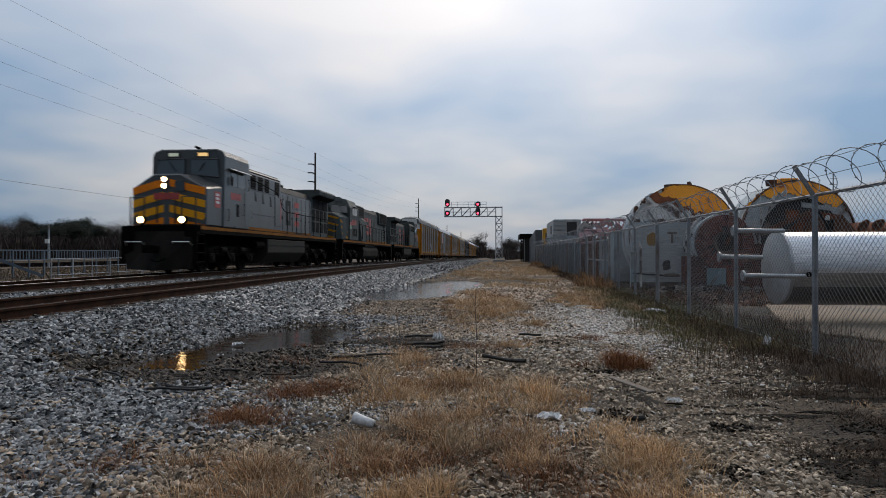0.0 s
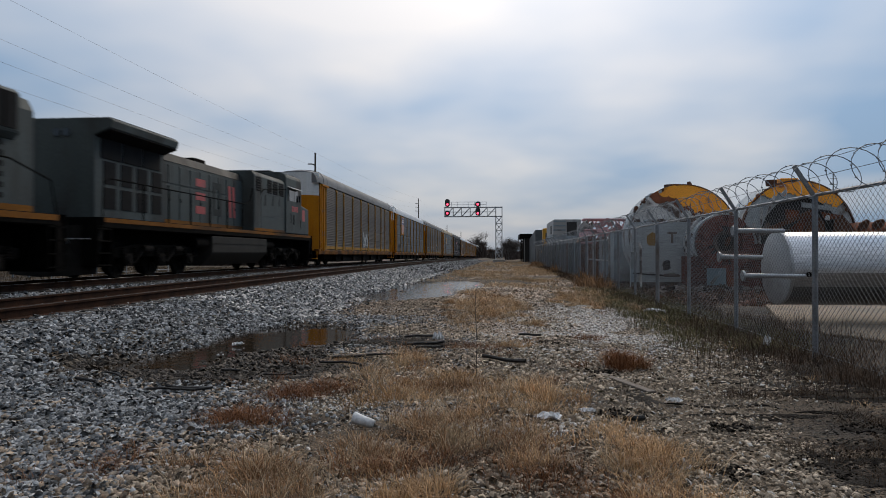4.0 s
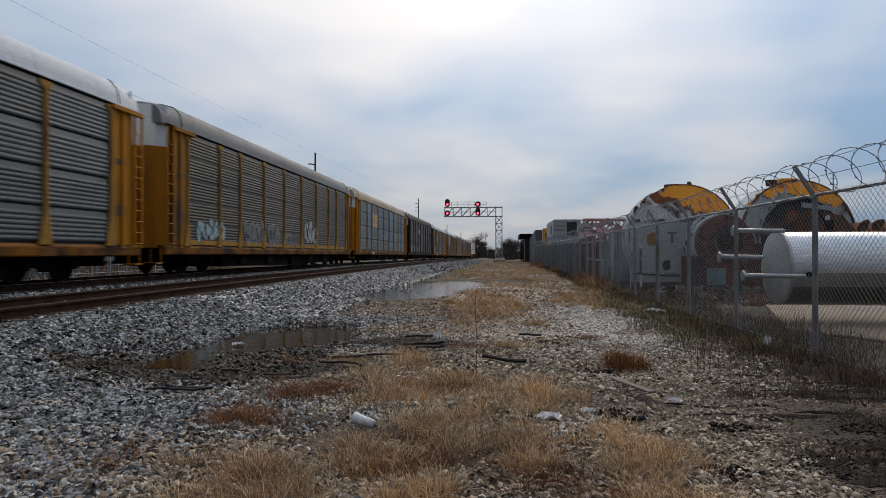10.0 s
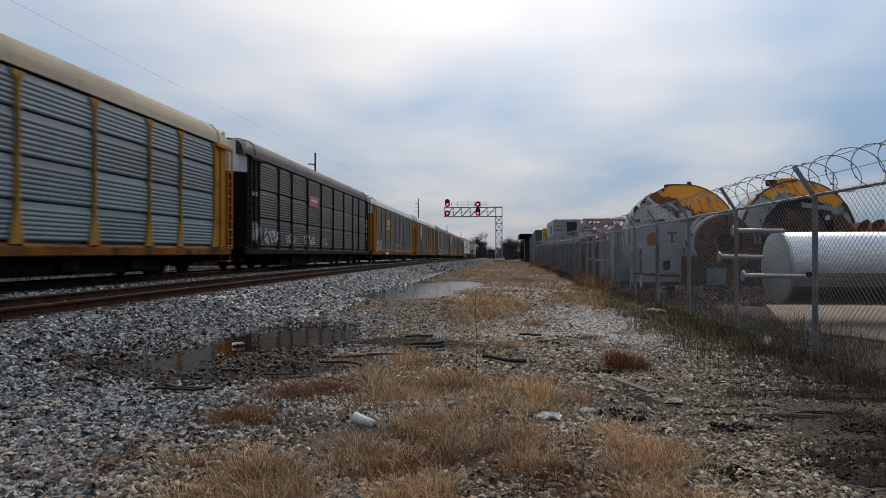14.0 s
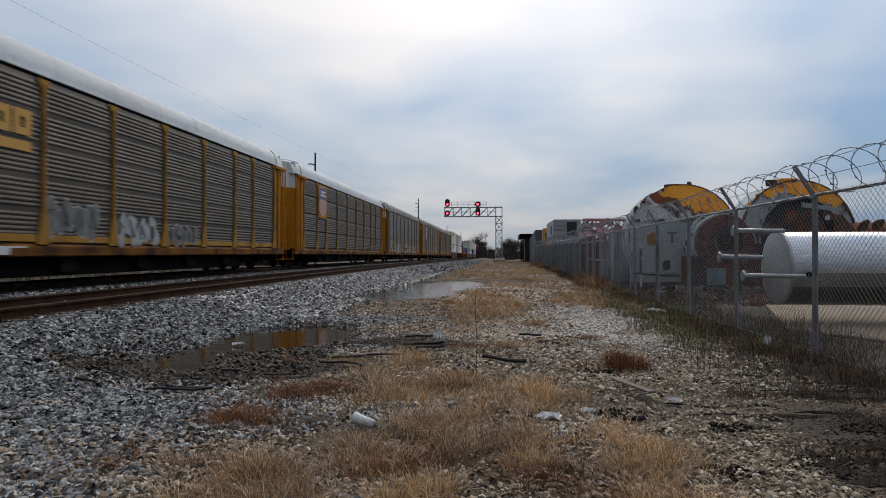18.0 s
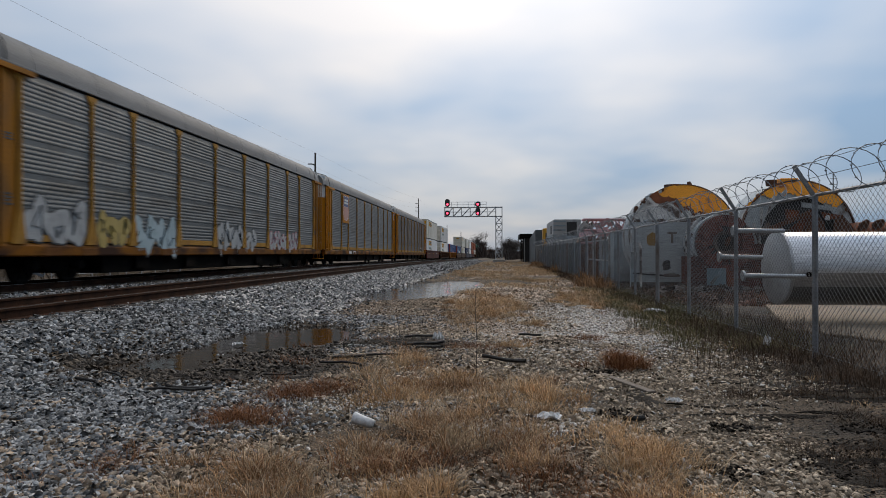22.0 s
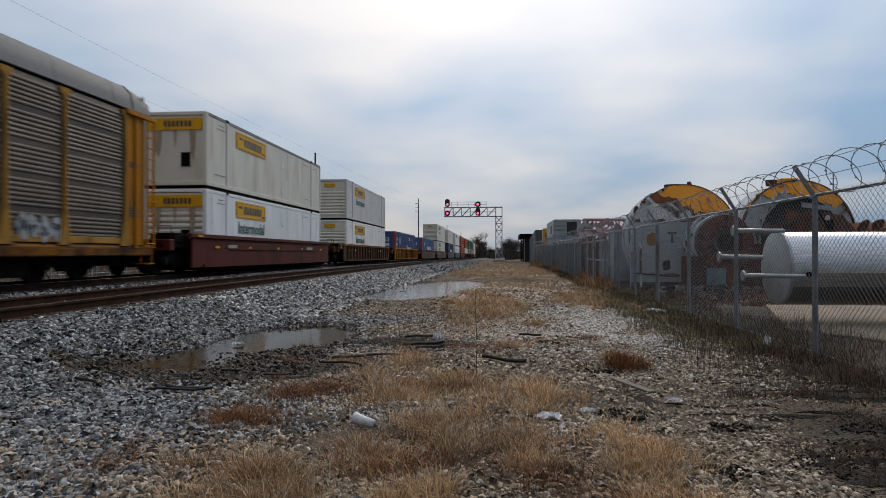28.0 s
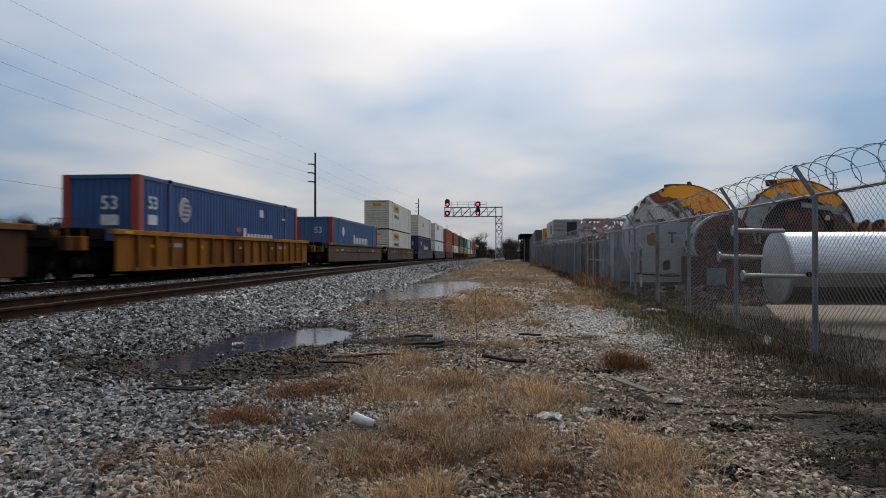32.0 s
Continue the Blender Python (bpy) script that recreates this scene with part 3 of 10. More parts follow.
def autorack(label, panels, roof, paint, end_top, logo=None, tags=(), joints=(), bars_at=()):
    ob = thing("autorack", label, "railway wagon", "autorack wagons in the train")
    half = RACK_BODY / 2
    wheels = []
    # underframe
    g = Geo()
    for s in (-1, 1):
        g = Geo().extrude([(s * 1.30, SILL), (s * 1.48, SILL), (s * 1.52, SILL + 0.03), (s * 1.52, DECK - 0.08), (s * 1.46, DECK), (s * 1.30, DECK)], "y", -half + 0.1, half - 0.1)
        part("side_sill", g, sill_paint.get(paint.name, paint), ob, bevel=0.012)
    part("deck", Geo().box(-1.30, -half + 0.15, DECK - 0.1, 1.30, half - 0.15, DECK), dark_steel, ob)
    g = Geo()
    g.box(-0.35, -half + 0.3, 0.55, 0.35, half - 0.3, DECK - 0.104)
    # the low wide boxes fill the shaded space under the deck with black
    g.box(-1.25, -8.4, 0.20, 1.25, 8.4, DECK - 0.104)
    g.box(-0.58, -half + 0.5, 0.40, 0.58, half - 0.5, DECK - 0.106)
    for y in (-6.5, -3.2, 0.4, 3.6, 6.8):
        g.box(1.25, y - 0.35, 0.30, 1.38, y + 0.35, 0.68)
    part("underframe", g, dark_steel, ob, "grimy black centre sill and brake gear, with black boxes for the shade below")
    for y in (-10.1, 10.1):
        truck(ob, y, wheels)
    couplers(ob, RACK_LEN)
    # roof: a low arch that sweeps down at the ends
    sec = [(1.49, EAVE), (1.475, EAVE + 0.24), (1.41, EAVE + 0.52), (1.2, EAVE + 0.76), (0.70, EAVE + 0.90), (0.0, EAVE + 0.95)]
    sec = sec + [(-a, b) for a, b in sec[-2::-1]]
    g = Geo()
    ys = [-half + 0.05, -half + 0.5, -half + 1.3] + list(np.linspace(-half + 2.0, half - 2.0, 15)) + [half - 1.3, half - 0.5, half - 0.05]
    k = len(sec)
    for y in ys:
        d = half - abs(y)
        f = 0.80 + 0.20 * min(1, d / 1.2) ** 0.8
        g.v += [(a * (0.93 + 0.07 * min(1, d / 0.9)), y, EAVE + (b - EAVE) * f) for a, b in sec]
    for i in range(len(ys) - 1):
        g.f += [(i * k + j, i * k + j + 1, (i + 1) * k + j + 1, (i + 1) * k + j) for j in range(k - 1)]
    g.f += [tuple(range(k)), tuple(range((len(ys) - 1) * k, len(ys) * k))]
    part("roof", g, roof, ob, smooth=True)
    key = ("seam", roof.name)
    if key not in panel_cache:
        panel_cache[key] = Geo().tube([(a * 1.001, 0, EAVE + (b - EAVE) * 1.002) for a, b in sec], 0.006, 4).mesh("roof_seam", roof)
    for y in [-half + 1.25, half - 1.25]:
        part("roof_end_band", Geo().tube([(a * 1.004, y, EAVE + (b - EAVE) * 1.008) for a, b in sec], 0.016, 4), dark_steel, ob, "dark seam before the roof end")
    for y in np.linspace(-half + 2.2, half - 2.2, 10):
        part("roof_seam", panel_cache[key], None, ob, at=pose(0, y, 0))
    for s in (-1, 1):
        # a near-black strip draws the shadow line beneath the roof overhang
        part("eave_gap", Geo().box(min(s * 1.40, s * 1.47), -half + 0.3, EAVE - 0.05, max(s * 1.40, s * 1.485), half - 0.3, EAVE - 0.004), dark_steel, ob, "dark strip painted as the shadow under the eave")
        part("eave_rail", Geo().box(min(s * 1.42, s * 1.525), -half + 0.3, EAVE, max(s * 1.42, s * 1.525), half - 0.3, EAVE + 0.06), roof, ob, bevel=0.01)
        for y in (-10.9, -9.4, -5.2, 1.1, 5.8, 9.4, 10.9):
            part("jacking_pad", Geo().box(min(s * 1.515, s * 1.535), y - 0.32, SILL + 0.02, max(s * 1.515, s * 1.535), y + 0.32, DECK - 0.12), black_rack if paint is black_rack else jack_rust, ob, "rusty pad on the sill", bevel=0.008)
    # a solid black box for the shaded interior, seen between panels and posts
    part("inner_skin", Geo().box(-1.40, -half + 0.6, DECK, 1.40, half - 0.6, EAVE - 0.02), mark_black, ob, "black box in place of the shaded interior")
    # sides
    rnd = random.Random(len(label) + 7)
    levels = [DECK + 0.04] + [DECK + 0.04 + (EAVE - 0.03 - DECK - 0.04) * j for j in joints] + [EAVE - 0.03]
    for s in (-1, 1):
        for b0, b1 in zip(BAYS[1:-2], BAYS[2:-1]):
            for z0, z1 in zip(levels, levels[1:]):
                part("side_panel", rack_panel(b0 + 0.06, b1 - 0.06, z0, z1, panels, s), None, ob, at=pose(0, (b0 + b1) / 2, 0))
        if not joints:
            for b0, b1 in zip(BAYS[1:-2], BAYS[2:-1]):
                part("bottom_rail", Geo().box(min(s * 1.47, s * 1.512), b0 + 0.24, DECK + 0.03, max(s * 1.47, s * 1.512), b1 - 0.24, DECK + 0.21), dusty_post, ob, "dusty tan rail under the panel", bevel=0.006)
        for y in BAYS[1:-1]:
            part("side_post", rack_post(paint if paint is black_rack else dusty_post, s), None, ob, at=pose(0, y, 0))
        for e in (-1, 1):
            y0, y1 = sorted((e * 12.08, e * 13.15))
            x = s * SIDE_X
            part("end_panel", Geo().box(min(x - s * 0.05, x), y0, DECK, max(x - s * 0.05, x), y1 - 0.0, EAVE - 0.14), paint, ob, "flat painted end panel", bevel=0.006)
            part("door_track", Geo().box(min(x, x + s * 0.12), y0 - 0.05, EAVE - 0.16, max(x, x + s * 0.12), y1 + 0.45, EAVE - 0.03), paint, ob, bevel=0.01)
            part("end_post", Geo().box(min(x - s * 0.06, x + s * 0.06), e * 12.62 - 0.05, DECK - 0.1, max(x - s * 0.06, x + s * 0.06), e * 12.62 + 0.05, EAVE - 0.16), paint, ob)
            rack_ladder(ob, e * 13.38, s, paint)
    # end doors: two folding leaves, white above
    for e in (-1, 1):
        for s in (-1, 1):
            g = Geo()
            ring = [(s * 0.01, e * (half + 0.10)), (s * 0.75, e * (half + 0.08)), (s * 1.16, e * (half - 0.10)), (s * 1.40, e * (half - 0.42)), (s * 1.40, e * (half - 0.50)), (s * 1.1, e * (half - 0.2)), (s * 0.01, e * (half - 0.02))]
            g.extrude(ring, "z", 0.95, 4.42)
            d = part("end_door", g, paint, ob)
            g = Geo().extrude([(a * 0.995, b) for a, b in ring], "z", 4.424, EAVE + 0.76 * 0.84)
            part("door_top", g, end_top, d, "white upper part of the end door")
            for z in (1.9, 2.9):
                g = Geo().box(min(s * 0.03, s * 0.7), min(e * (half + 0.07), e * (half + 0.12)), z, max(s * 0.03, s * 0.7), max(e * (half + 0.07), e * (half + 0.12)), z + 0.03)
                part("door_bar", g, dark_steel, d)
    for s in (-1, 1):
        for e in (-1, 1):
            g = Geo()
            g.box(min(s * 1.0, s * 1.45), e * (half + 0.02) - 0.28, 0.42, max(s * 1.0, s * 1.45), e * (half + 0.02) + 0.1, 0.46)
            g.rod((s * 1.42, e * half, 0.44), (s * 1.42, e * half, 0.9), 0.018, 6)
            g.rod((s * 1.05, e * half, 0.44), (s * 1.05, e * half, 0.9), 0.018, 6)
            part("stirrup_step", g, paint, ob)
    # marks on the side that faces the road
    X = SIDE_X + 0.012
    if logo == "board":
        part("logo_board", Geo().box(X + 0.02, -9.10, 3.0, X + 0.045, -7.25, 5.08), paint, ob, "plain yellow board with a shield mark", bevel=0.004)
        low = [(-8.92, 4.18), (-7.43, 4.18), (-7.40, 3.75), (-7.50, 3.42), (-7.85, 3.26), (-8.17, 3.16), (-8.50, 3.26), (-8.85, 3.42), (-8.95, 3.75)]
        top = [(-8.92, 4.19), (-7.43, 4.19), (-7.50, 4.72), (-7.40, 4.86), (-7.66, 4.96), (-7.92, 4.88), (-8.17, 4.98), (-8.43, 4.88), (-8.69, 4.96), (-8.95, 4.86), (-8.85, 4.72)]
        edge = [(-8.17 + (a + 8.17) * 1.05, 4.07 + (b - 4.07) * 1.04) for a, b in low[2:] + top[-1:1:-1]]
        part("logo_edge", Geo().extrude(edge, "x", X + 0.045, X + 0.049), mark_white, ob)
        part("logo_shield", Geo().extrude(top, "x", X + 0.05, X + 0.056), mark_blue, ob)
        part("logo_shield", Geo().extrude(low, "x", X + 0.05, X + 0.056), mark_peach, ob)
        bars(ob, X + 0.058, -8.17, 4.72, ((1.0, 0.13), (1.15, 0.13)), mark_white)
    if logo in ("yellow_block", "yellow_letters"):
        if logo == "yellow_block":
            part("logo_panel", Geo().box(X, -7.1, 3.12, X + 0.006, -4.6, 4.40), pale_panel, ob, "pale panel behind a yellow mark")
        for k in range(3):
            y = -6.75 + k * 0.66
            g = Geo()
            for f0, f1, h0, h1 in ((0, 0.22, 0, 0.62), (0.36, 0.58, 0, 0.62), (0.22, 0.36, 0, 0.18), (0.22, 0.36, 0.44, 0.62)):
                g.box(X + 0.008, y + f0, 3.62 + h0, X + 0.014, y + f1, 3.62 + h1)
            part("logo_block", g, loco_like_yellow, ob)
        part("logo_bar", Geo().box(X + 0.008, -6.75, 3.24, X + 0.014, -4.85, 3.48), loco_like_yellow, ob)
    if logo == "red_block":
        part("logo_panel", Geo().box(X + 0.01, -4.1, 3.6, X + 0.02, -2.2, 4.2), mark_red, ob, "red panel with a pale wave")
        bars(ob, X + 0.022, -3.15, 4.0, ((1.2, 0.1),), mark_white)
    stencil = mark_white if paint is black_rack else mark_black
    if paint is black_rack:
        part("label_plate", Geo().box(X - 0.008, 11.95, 2.55, X + 0.002, 12.5, 2.75), loco_like_yellow, ob, "small yellow label plate")
        part("label_plate", Geo().box(X - 0.008, 11.95, 3.0, X + 0.002, 12.45, 3.3), mark_white, ob, "small white label plate")
    for e in (-12.55, 12.55):
        bars(ob, X - 0.008, e, 3.6, ((0.55, 0.04), (0.5, 0.04), (0.6, 0.04)), stencil)
        bars(ob, X - 0.008, e, 2.2, ((0.5, 0.05), (0.6, 0.05), (0.5, 0.05), (0.6, 0.05)), stencil)
    for y, w in bars_at:
        g = Geo().box(X, y - w / 2, 0.76, X + 0.014, y + w / 2, 0.96)
        part("number_plate", g, mark_white, ob)
    for y, z, w, h, seed, colours in tags:
        graffiti(ob, y, z, w, h, X, seed, colours)
    ROLLING.append([ob, 0.0, wheels, WHEEL_CAR])
    return ob


pale_panel = surface("pale_grey_panel_paint", (0.20, 0.225, 0.235), (0.27, 0.295, 0.305), 2, 0.6, 0, 0, spec=0.2)
loco_like_yellow = surface("yellow_lettering", (0.5, 0.24, 0.015), (0.58, 0.29, 0.025), 3, 0.5, 0, 0)
spray_white = surface("white_spray_paint", (0.26, 0.26, 0.255), (0.40, 0.40, 0.39), 3, 0.5, 0, 0)
spray_smoke = surface("thin_grey_spray_paint", (0.09, 0.085, 0.08), (0.15, 0.145, 0.135), 4, 0.6, 0, 0)
spray_teal = surface("pale_teal_spray_paint", (0.26, 0.34, 0.36), (0.36, 0.44, 0.46), 3, 0.5, 0, 0)
spray_gold = surface("dull_gold_spray_paint", (0.34, 0.24, 0.05), (0.42, 0.30, 0.08), 3, 0.5, 0, 0)
spray_black = surface("black_spray_paint", (0.02, 0.02, 0.025), (0.04, 0.04, 0.045), 3, 0.5, 0, 0)
spray_pink = surface("pink_spray_paint", (0.45, 0.15, 0.2), (0.55, 0.22, 0.25), 3, 0.5, 0, 0)
spray_green = surface("green_spray_paint", (0.16, 0.28, 0.18), (0.24, 0.36, 0.25), 3, 0.5, 0, 0)

RACKS = [
    autorack("yellow autorack with drab corrugated sides and a grey roof", panel_drab, roof_grey, yellow_a, end_white, tags=[(0.45, 1.25, 2.4, 1.25, 3, (spray_white, spray_smoke))]),
    autorack("yellow autorack with grey sides, shield board and pale roof", panel_grey, roof_white, yellow_a, end_white, "board", tags=[(-10.0, 1.28, 2.2, 0.8, 5, (spray_black,)), (-0.9, 1.28, 1.6, 0.6, 6, (spray_black,))], joints=(0.22, 0.46, 0.72), bars_at=((1.3, 0.8), (5, 1.0))),
    autorack("yellow autorack with drab sides and graffiti along the sill", panel_drab, roof_grey, yellow_b, end_white, tags=[(-10.1, 1.28, 2.5, 0.75, 8, (spray_teal, spray_smoke)), (-5.6, 1.2, 2.3, 1.0, 9, (spray_smoke, spray_white)), (-3.1, 1.2, 1.6, 0.9, 33, (spray_smoke, spray_white)), (-0.6, 1.2, 1.7, 0.6, 34, (spray_smoke, spray_white)), (3.3, 1.35, 2.5, 1.2, 10, (spray_white, spray_smoke))]),
    autorack("yellow autorack with pale blue-grey sides and a tan roof", panel_blue, roof_tan, yellow_a, end_white, "yellow_block", joints=(0.24, 0.50, 0.77), bars_at=((-6.5, 0.8),)),
    autorack("black autorack with dark brown panels and a red mark", panel_brown, roof_black, black_rack, end_white, "red_block", tags=[(-12.3, 1.3, 1.0, 0.9, 28, (spray_white,)), (-10.3, 1.23, 2.2, 0.7, 12, (spray_white, spray_black)), (-7.4, 1.23, 1.6, 0.55, 29, (spray_white,)), (-4.0, 1.23, 2.2, 0.6, 30, (spray_white, spray_black)), (-0.6, 1.23, 1.2, 0.5, 31, (spray_pink,))], joints=(0.33, 0.66)),
    autorack("yellow autorack with sooty drab sides and a yellow mark", panel_dark, roof_white, yellow_a, end_white, "yellow_letters", tags=[(-10.6, 1.08, 2.8, 1.0, 14, (spray_white, spray_smoke)), (-3.3, 1.2, 2.2, 0.95, 24, (spray_smoke, spray_white)), (-0.2, 1.0, 2.4, 0.95, 25, (spray_white, spray_smoke)), (2.7, 1.05, 2.2, 0.7, 26, (spray_smoke, spray_white))], bars_at=((-6.1, 2.2),)),
    autorack("yellow autorack with sooty sides and a shield board", panel_dark, roof_white, yellow_a, end_white, "board", joints=(0.25, 0.5, 0.76)),
    autorack("yellow autorack with grey sides and graffiti along the sill", panel_pale, roof_grey, yellow_b, end_white, tags=[(-10.7, 0.95, 2.4, 1.15, 15, (spray_white, mark_black)), (-8.3, 0.95, 1.6, 1.0, 35, (spray_gold, mark_black)), (-5.9, 0.78, 2.7, 1.2, 16, (spray_teal, mark_black)), (0.0, 0.85, 2.6, 1.15, 17, (spray_white, mark_black)), (2.2, 0.85, 1.4, 0.95, 36, (spray_white, mark_black)), (6.8, 0.95, 4.4, 0.85, 18, (spray_white, spray_pink))]),
    autorack("yellow autorack with grey sides and a peach board", panel_pale, roof_grey, yellow_a, end_white, "board", bars_at=((-6.6, 0.8), (-5.2, 0.8))),
    autorack("yellow autorack with dark grey sides and a grey roof", panel_dark, roof_grey, yellow_a, end_white, tags=[(8.4, 1.12, 1.6, 0.6, 20, (spray_white, spray_black))]),
]
SLACK = (0.0, 0.1, 0.25, 0.5, 0.75, 0.78, 1.2, 1.12, 0.85, 0.25)   # drawn-out couplings
FIRST_RACK = 89.8      # front coupling of the first autorack at 0 s
for i, r in enumerate(ROLLING):
    r[1] = FIRST_RACK + RACK_LEN * (i + 0.5) + SLACK[i]

# ---- locomotives ----
loco_grey = surface("grey_locomotive_paint", (0.040, 0.046, 0.047), (0.060, 0.068, 0.069), 0.9, 0.33, 0.0, 0.05, spec=0.65, dirt=(0.052, 0.047, 0.041), dirt_scale=0.9, dirt_low=0.47, dirt_high=0.75, stretch=(1, 1, 0.3), rough_var=0.2)
loco_drab = surface("grimy_green_grey_locomotive_paint", (0.056, 0.066, 0.063), (0.084, 0.096, 0.091), 0.9, 0.6, 0.0, 0.05, spec=0.15, dirt=(0.04, 0.037, 0.033), dirt_scale=1.1, dirt_low=0.47, dirt_high=0.72, stretch=(1, 1, 0.3), rough_var=0.2)
loco_yellow = surface("orange_yellow_stripe_paint", (0.80, 0.33, 0.008), (0.88, 0.39, 0.012), 1.5, 0.5, 0, 0.04, spec=0.2, dirt=(0.40, 0.16, 0.015), dirt_low=0.6)
yellow_dull = surface("grimy_yellow_stripe_paint", (0.34, 0.15, 0.008), (0.42, 0.19, 0.012), 1.5, 0.6, 0, 0.04, spec=0.15, dirt=(0.14, 0.07, 0.02), dirt_low=0.5)
loco_orange = surface("orange_stripe_paint", (0.80, 0.20, 0.006), (0.88, 0.25, 0.009), 1.5, 0.5, 0, 0.04, spec=0.2, dirt=(0.40, 0.11, 0.012), dirt_low=0.6)
sill_stripe = surface("rusty_orange_sill_stripe", (0.19, 0.066, 0.008), (0.26, 0.098, 0.014), 1.2, 0.7, 0, 0.1, spec=0.1, dirt=(0.05, 0.032, 0.02), dirt_low=0.42, stretch=(1, 0.4, 1))
tank_mat = surface("dusty_fuel_tank_paint", (0.020, 0.018, 0.015), (0.036, 0.033, 0.028), 1.0, 0.7, 0, 0.15, dirt=(0.025, 0.023, 0.02), spec=0.15)
plough_mat = surface("dusty_black_plough", (0.007, 0.006, 0.0055), (0.016, 0.014, 0.012), 2.5, 0.8, 0, 0.15, dirt=(0.028, 0.024, 0.02), dirt_low=0.5, spec=0.1, stretch=(1, 1, 0.4))
loco_soot = surface("sooty_grey_locomotive_paint", (0.018, 0.018, 0.018), (0.034, 0.034, 0.033), 0.9, 0.6, 0.0, 0.05, spec=0.15, dirt=(0.012, 0.011, 0.010), dirt_scale=1.1, dirt_low=0.45, dirt_high=0.7, stretch=(1, 1, 0.3), rough_var=0.2)
screen_glass = glass("sky_lit_windscreen_glass", (0.085, 0.095, 0.10))
cab_glass = glass("dark_cab_glass", (0.035, 0.04, 0.044))
louvre_mat = surface("black_louvre", (0.006, 0.006, 0.0065), (0.014, 0.014, 0.015), 5, 0.8, 0.0, 0.1, spec=0.1)
headlight = glow("lit_headlight", (1.0, 0.70, 0.36), 12.0)
ditchlight = glow("lit_ditch_light", (1.0, 0.64, 0.28), 12.0)
number_lit = glow("lit_number_board", (1.0, 0.62, 0.25), 0.7)
number_dim = glow("dim_number_board", (0.75, 0.80, 0.62), 0.22)
chrome = surface("bright_metal", (0.5, 0.5, 0.5), (0.6, 0.6, 0.6), 4, 0.3, 0.8, 0.0)


def loco_truck(vehicle, y, wheels, flip):
    """A three-axle bogie with its cast frame, springs and brake rigging."""
    g = Geo()
    for s in (-1, 1):
        x = s * 1.05
        g.extrude([(-2.75, 0.62), (-2.75, 0.86), (-1.5, 1.0), (1.5, 1.0), (2.75, 0.86), (2.75, 0.62), (2.45, 0.58), (2.2, 0.74), (1.5, 0.66), (0.35, 0.60), (-0.35, 0.60), (-1.5, 0.66), (-2.2, 0.74), (-2.45, 0.58)], "x", x - 0.09, x + 0.09)
    for yy in (-1.1, 1.1):
        g.box(-1.0, yy - 0.2, 0.6, 1.0, yy + 0.2, 0.95)
    t = part("truck", g, dark_steel, vehicle, at=pose(0, y, 0), bevel=0.02)
    for dy in (-2.0, 0.0, 2.0):
        w = part("wheelset", wheel_loco_mesh, None, t, at=pose(0, dy, WHEEL_LOCO))
        wheels.append(w)
        part("axle_box", Geo().box(1.0, dy - 0.2, 0.36, 1.2, dy + 0.2, 0.72).rod((1.1, dy, 0.53), (1.25, dy, 0.53), 0.13, 10), wheel_mat, t, bevel=0.02)
        for d in (-0.35, 0.35):
            g = Geo()
            for k in range(5):
                g.lathe([(0.05, 0.62 + k * 0.06), (0.09, 0.635 + k * 0.06), (0.05, 0.66 + k * 0.06)], (1.16, dy + d, 0), "z", 8)
            part("coil_spring", g, dark_steel, t)
    for dy in (-1.0, 1.0):
        part("brake_cylinder", Geo().rod((1.18, dy - 0.28, 0.86), (1.18, dy + 0.22, 0.86), 0.12, 10), wheel_mat, t, bevel=0.01)
        part("brake_lever", Geo().bar((1.2, dy + 0.2, 0.86), (1.2, dy + 0.75, 0.42), 0.07, 0.05), wheel_mat, t)
    part("snubber", Geo().bar((1.2, -0.9, 0.95), (1.2, -0.25, 0.45), 0.09, 0.09), wheel_mat, t)
    return t


def handrail(vehicle, x, pts, posts, z_deck, material):
    g = Geo()
    g.tube([(x, y, z) for y, z in pts], 0.022, 6)
    part("handrail", g, material, vehicle)
    for y, z in posts:
        part("handrail_post", Geo().rod((x, y, z_deck), (x, y, z), 0.024, 6), material, vehicle)


tread_mesh = Geo().box(-0.24, -0.3, -0.02, 0.24, 0.3, 0.02).mesh("step", dark_steel, 0.006)
cheek_mesh = Geo().box(-0.25, -0.015, 0.35, 0.25, 0.015, 1.7).mesh("step_cheek", dark_steel)


def steps(vehicle, y, s):
    """Boarding steps at a corner."""
    for k in range(4):
        part("step", tread_mesh, None, vehicle, at=pose(s * 1.26, y, 0.40 + k * 0.33))
    for d in (-0.315, 0.315):
        part("step_cheek", cheek_mesh, None, vehicle, at=pose(s * 1.25, y + d, 0))


letter_dark = surface("faded_dark_marking", (0.030, 0.034, 0.033), (0.055, 0.06, 0.058), 2, 0.7, 0, 0, spec=0.1)


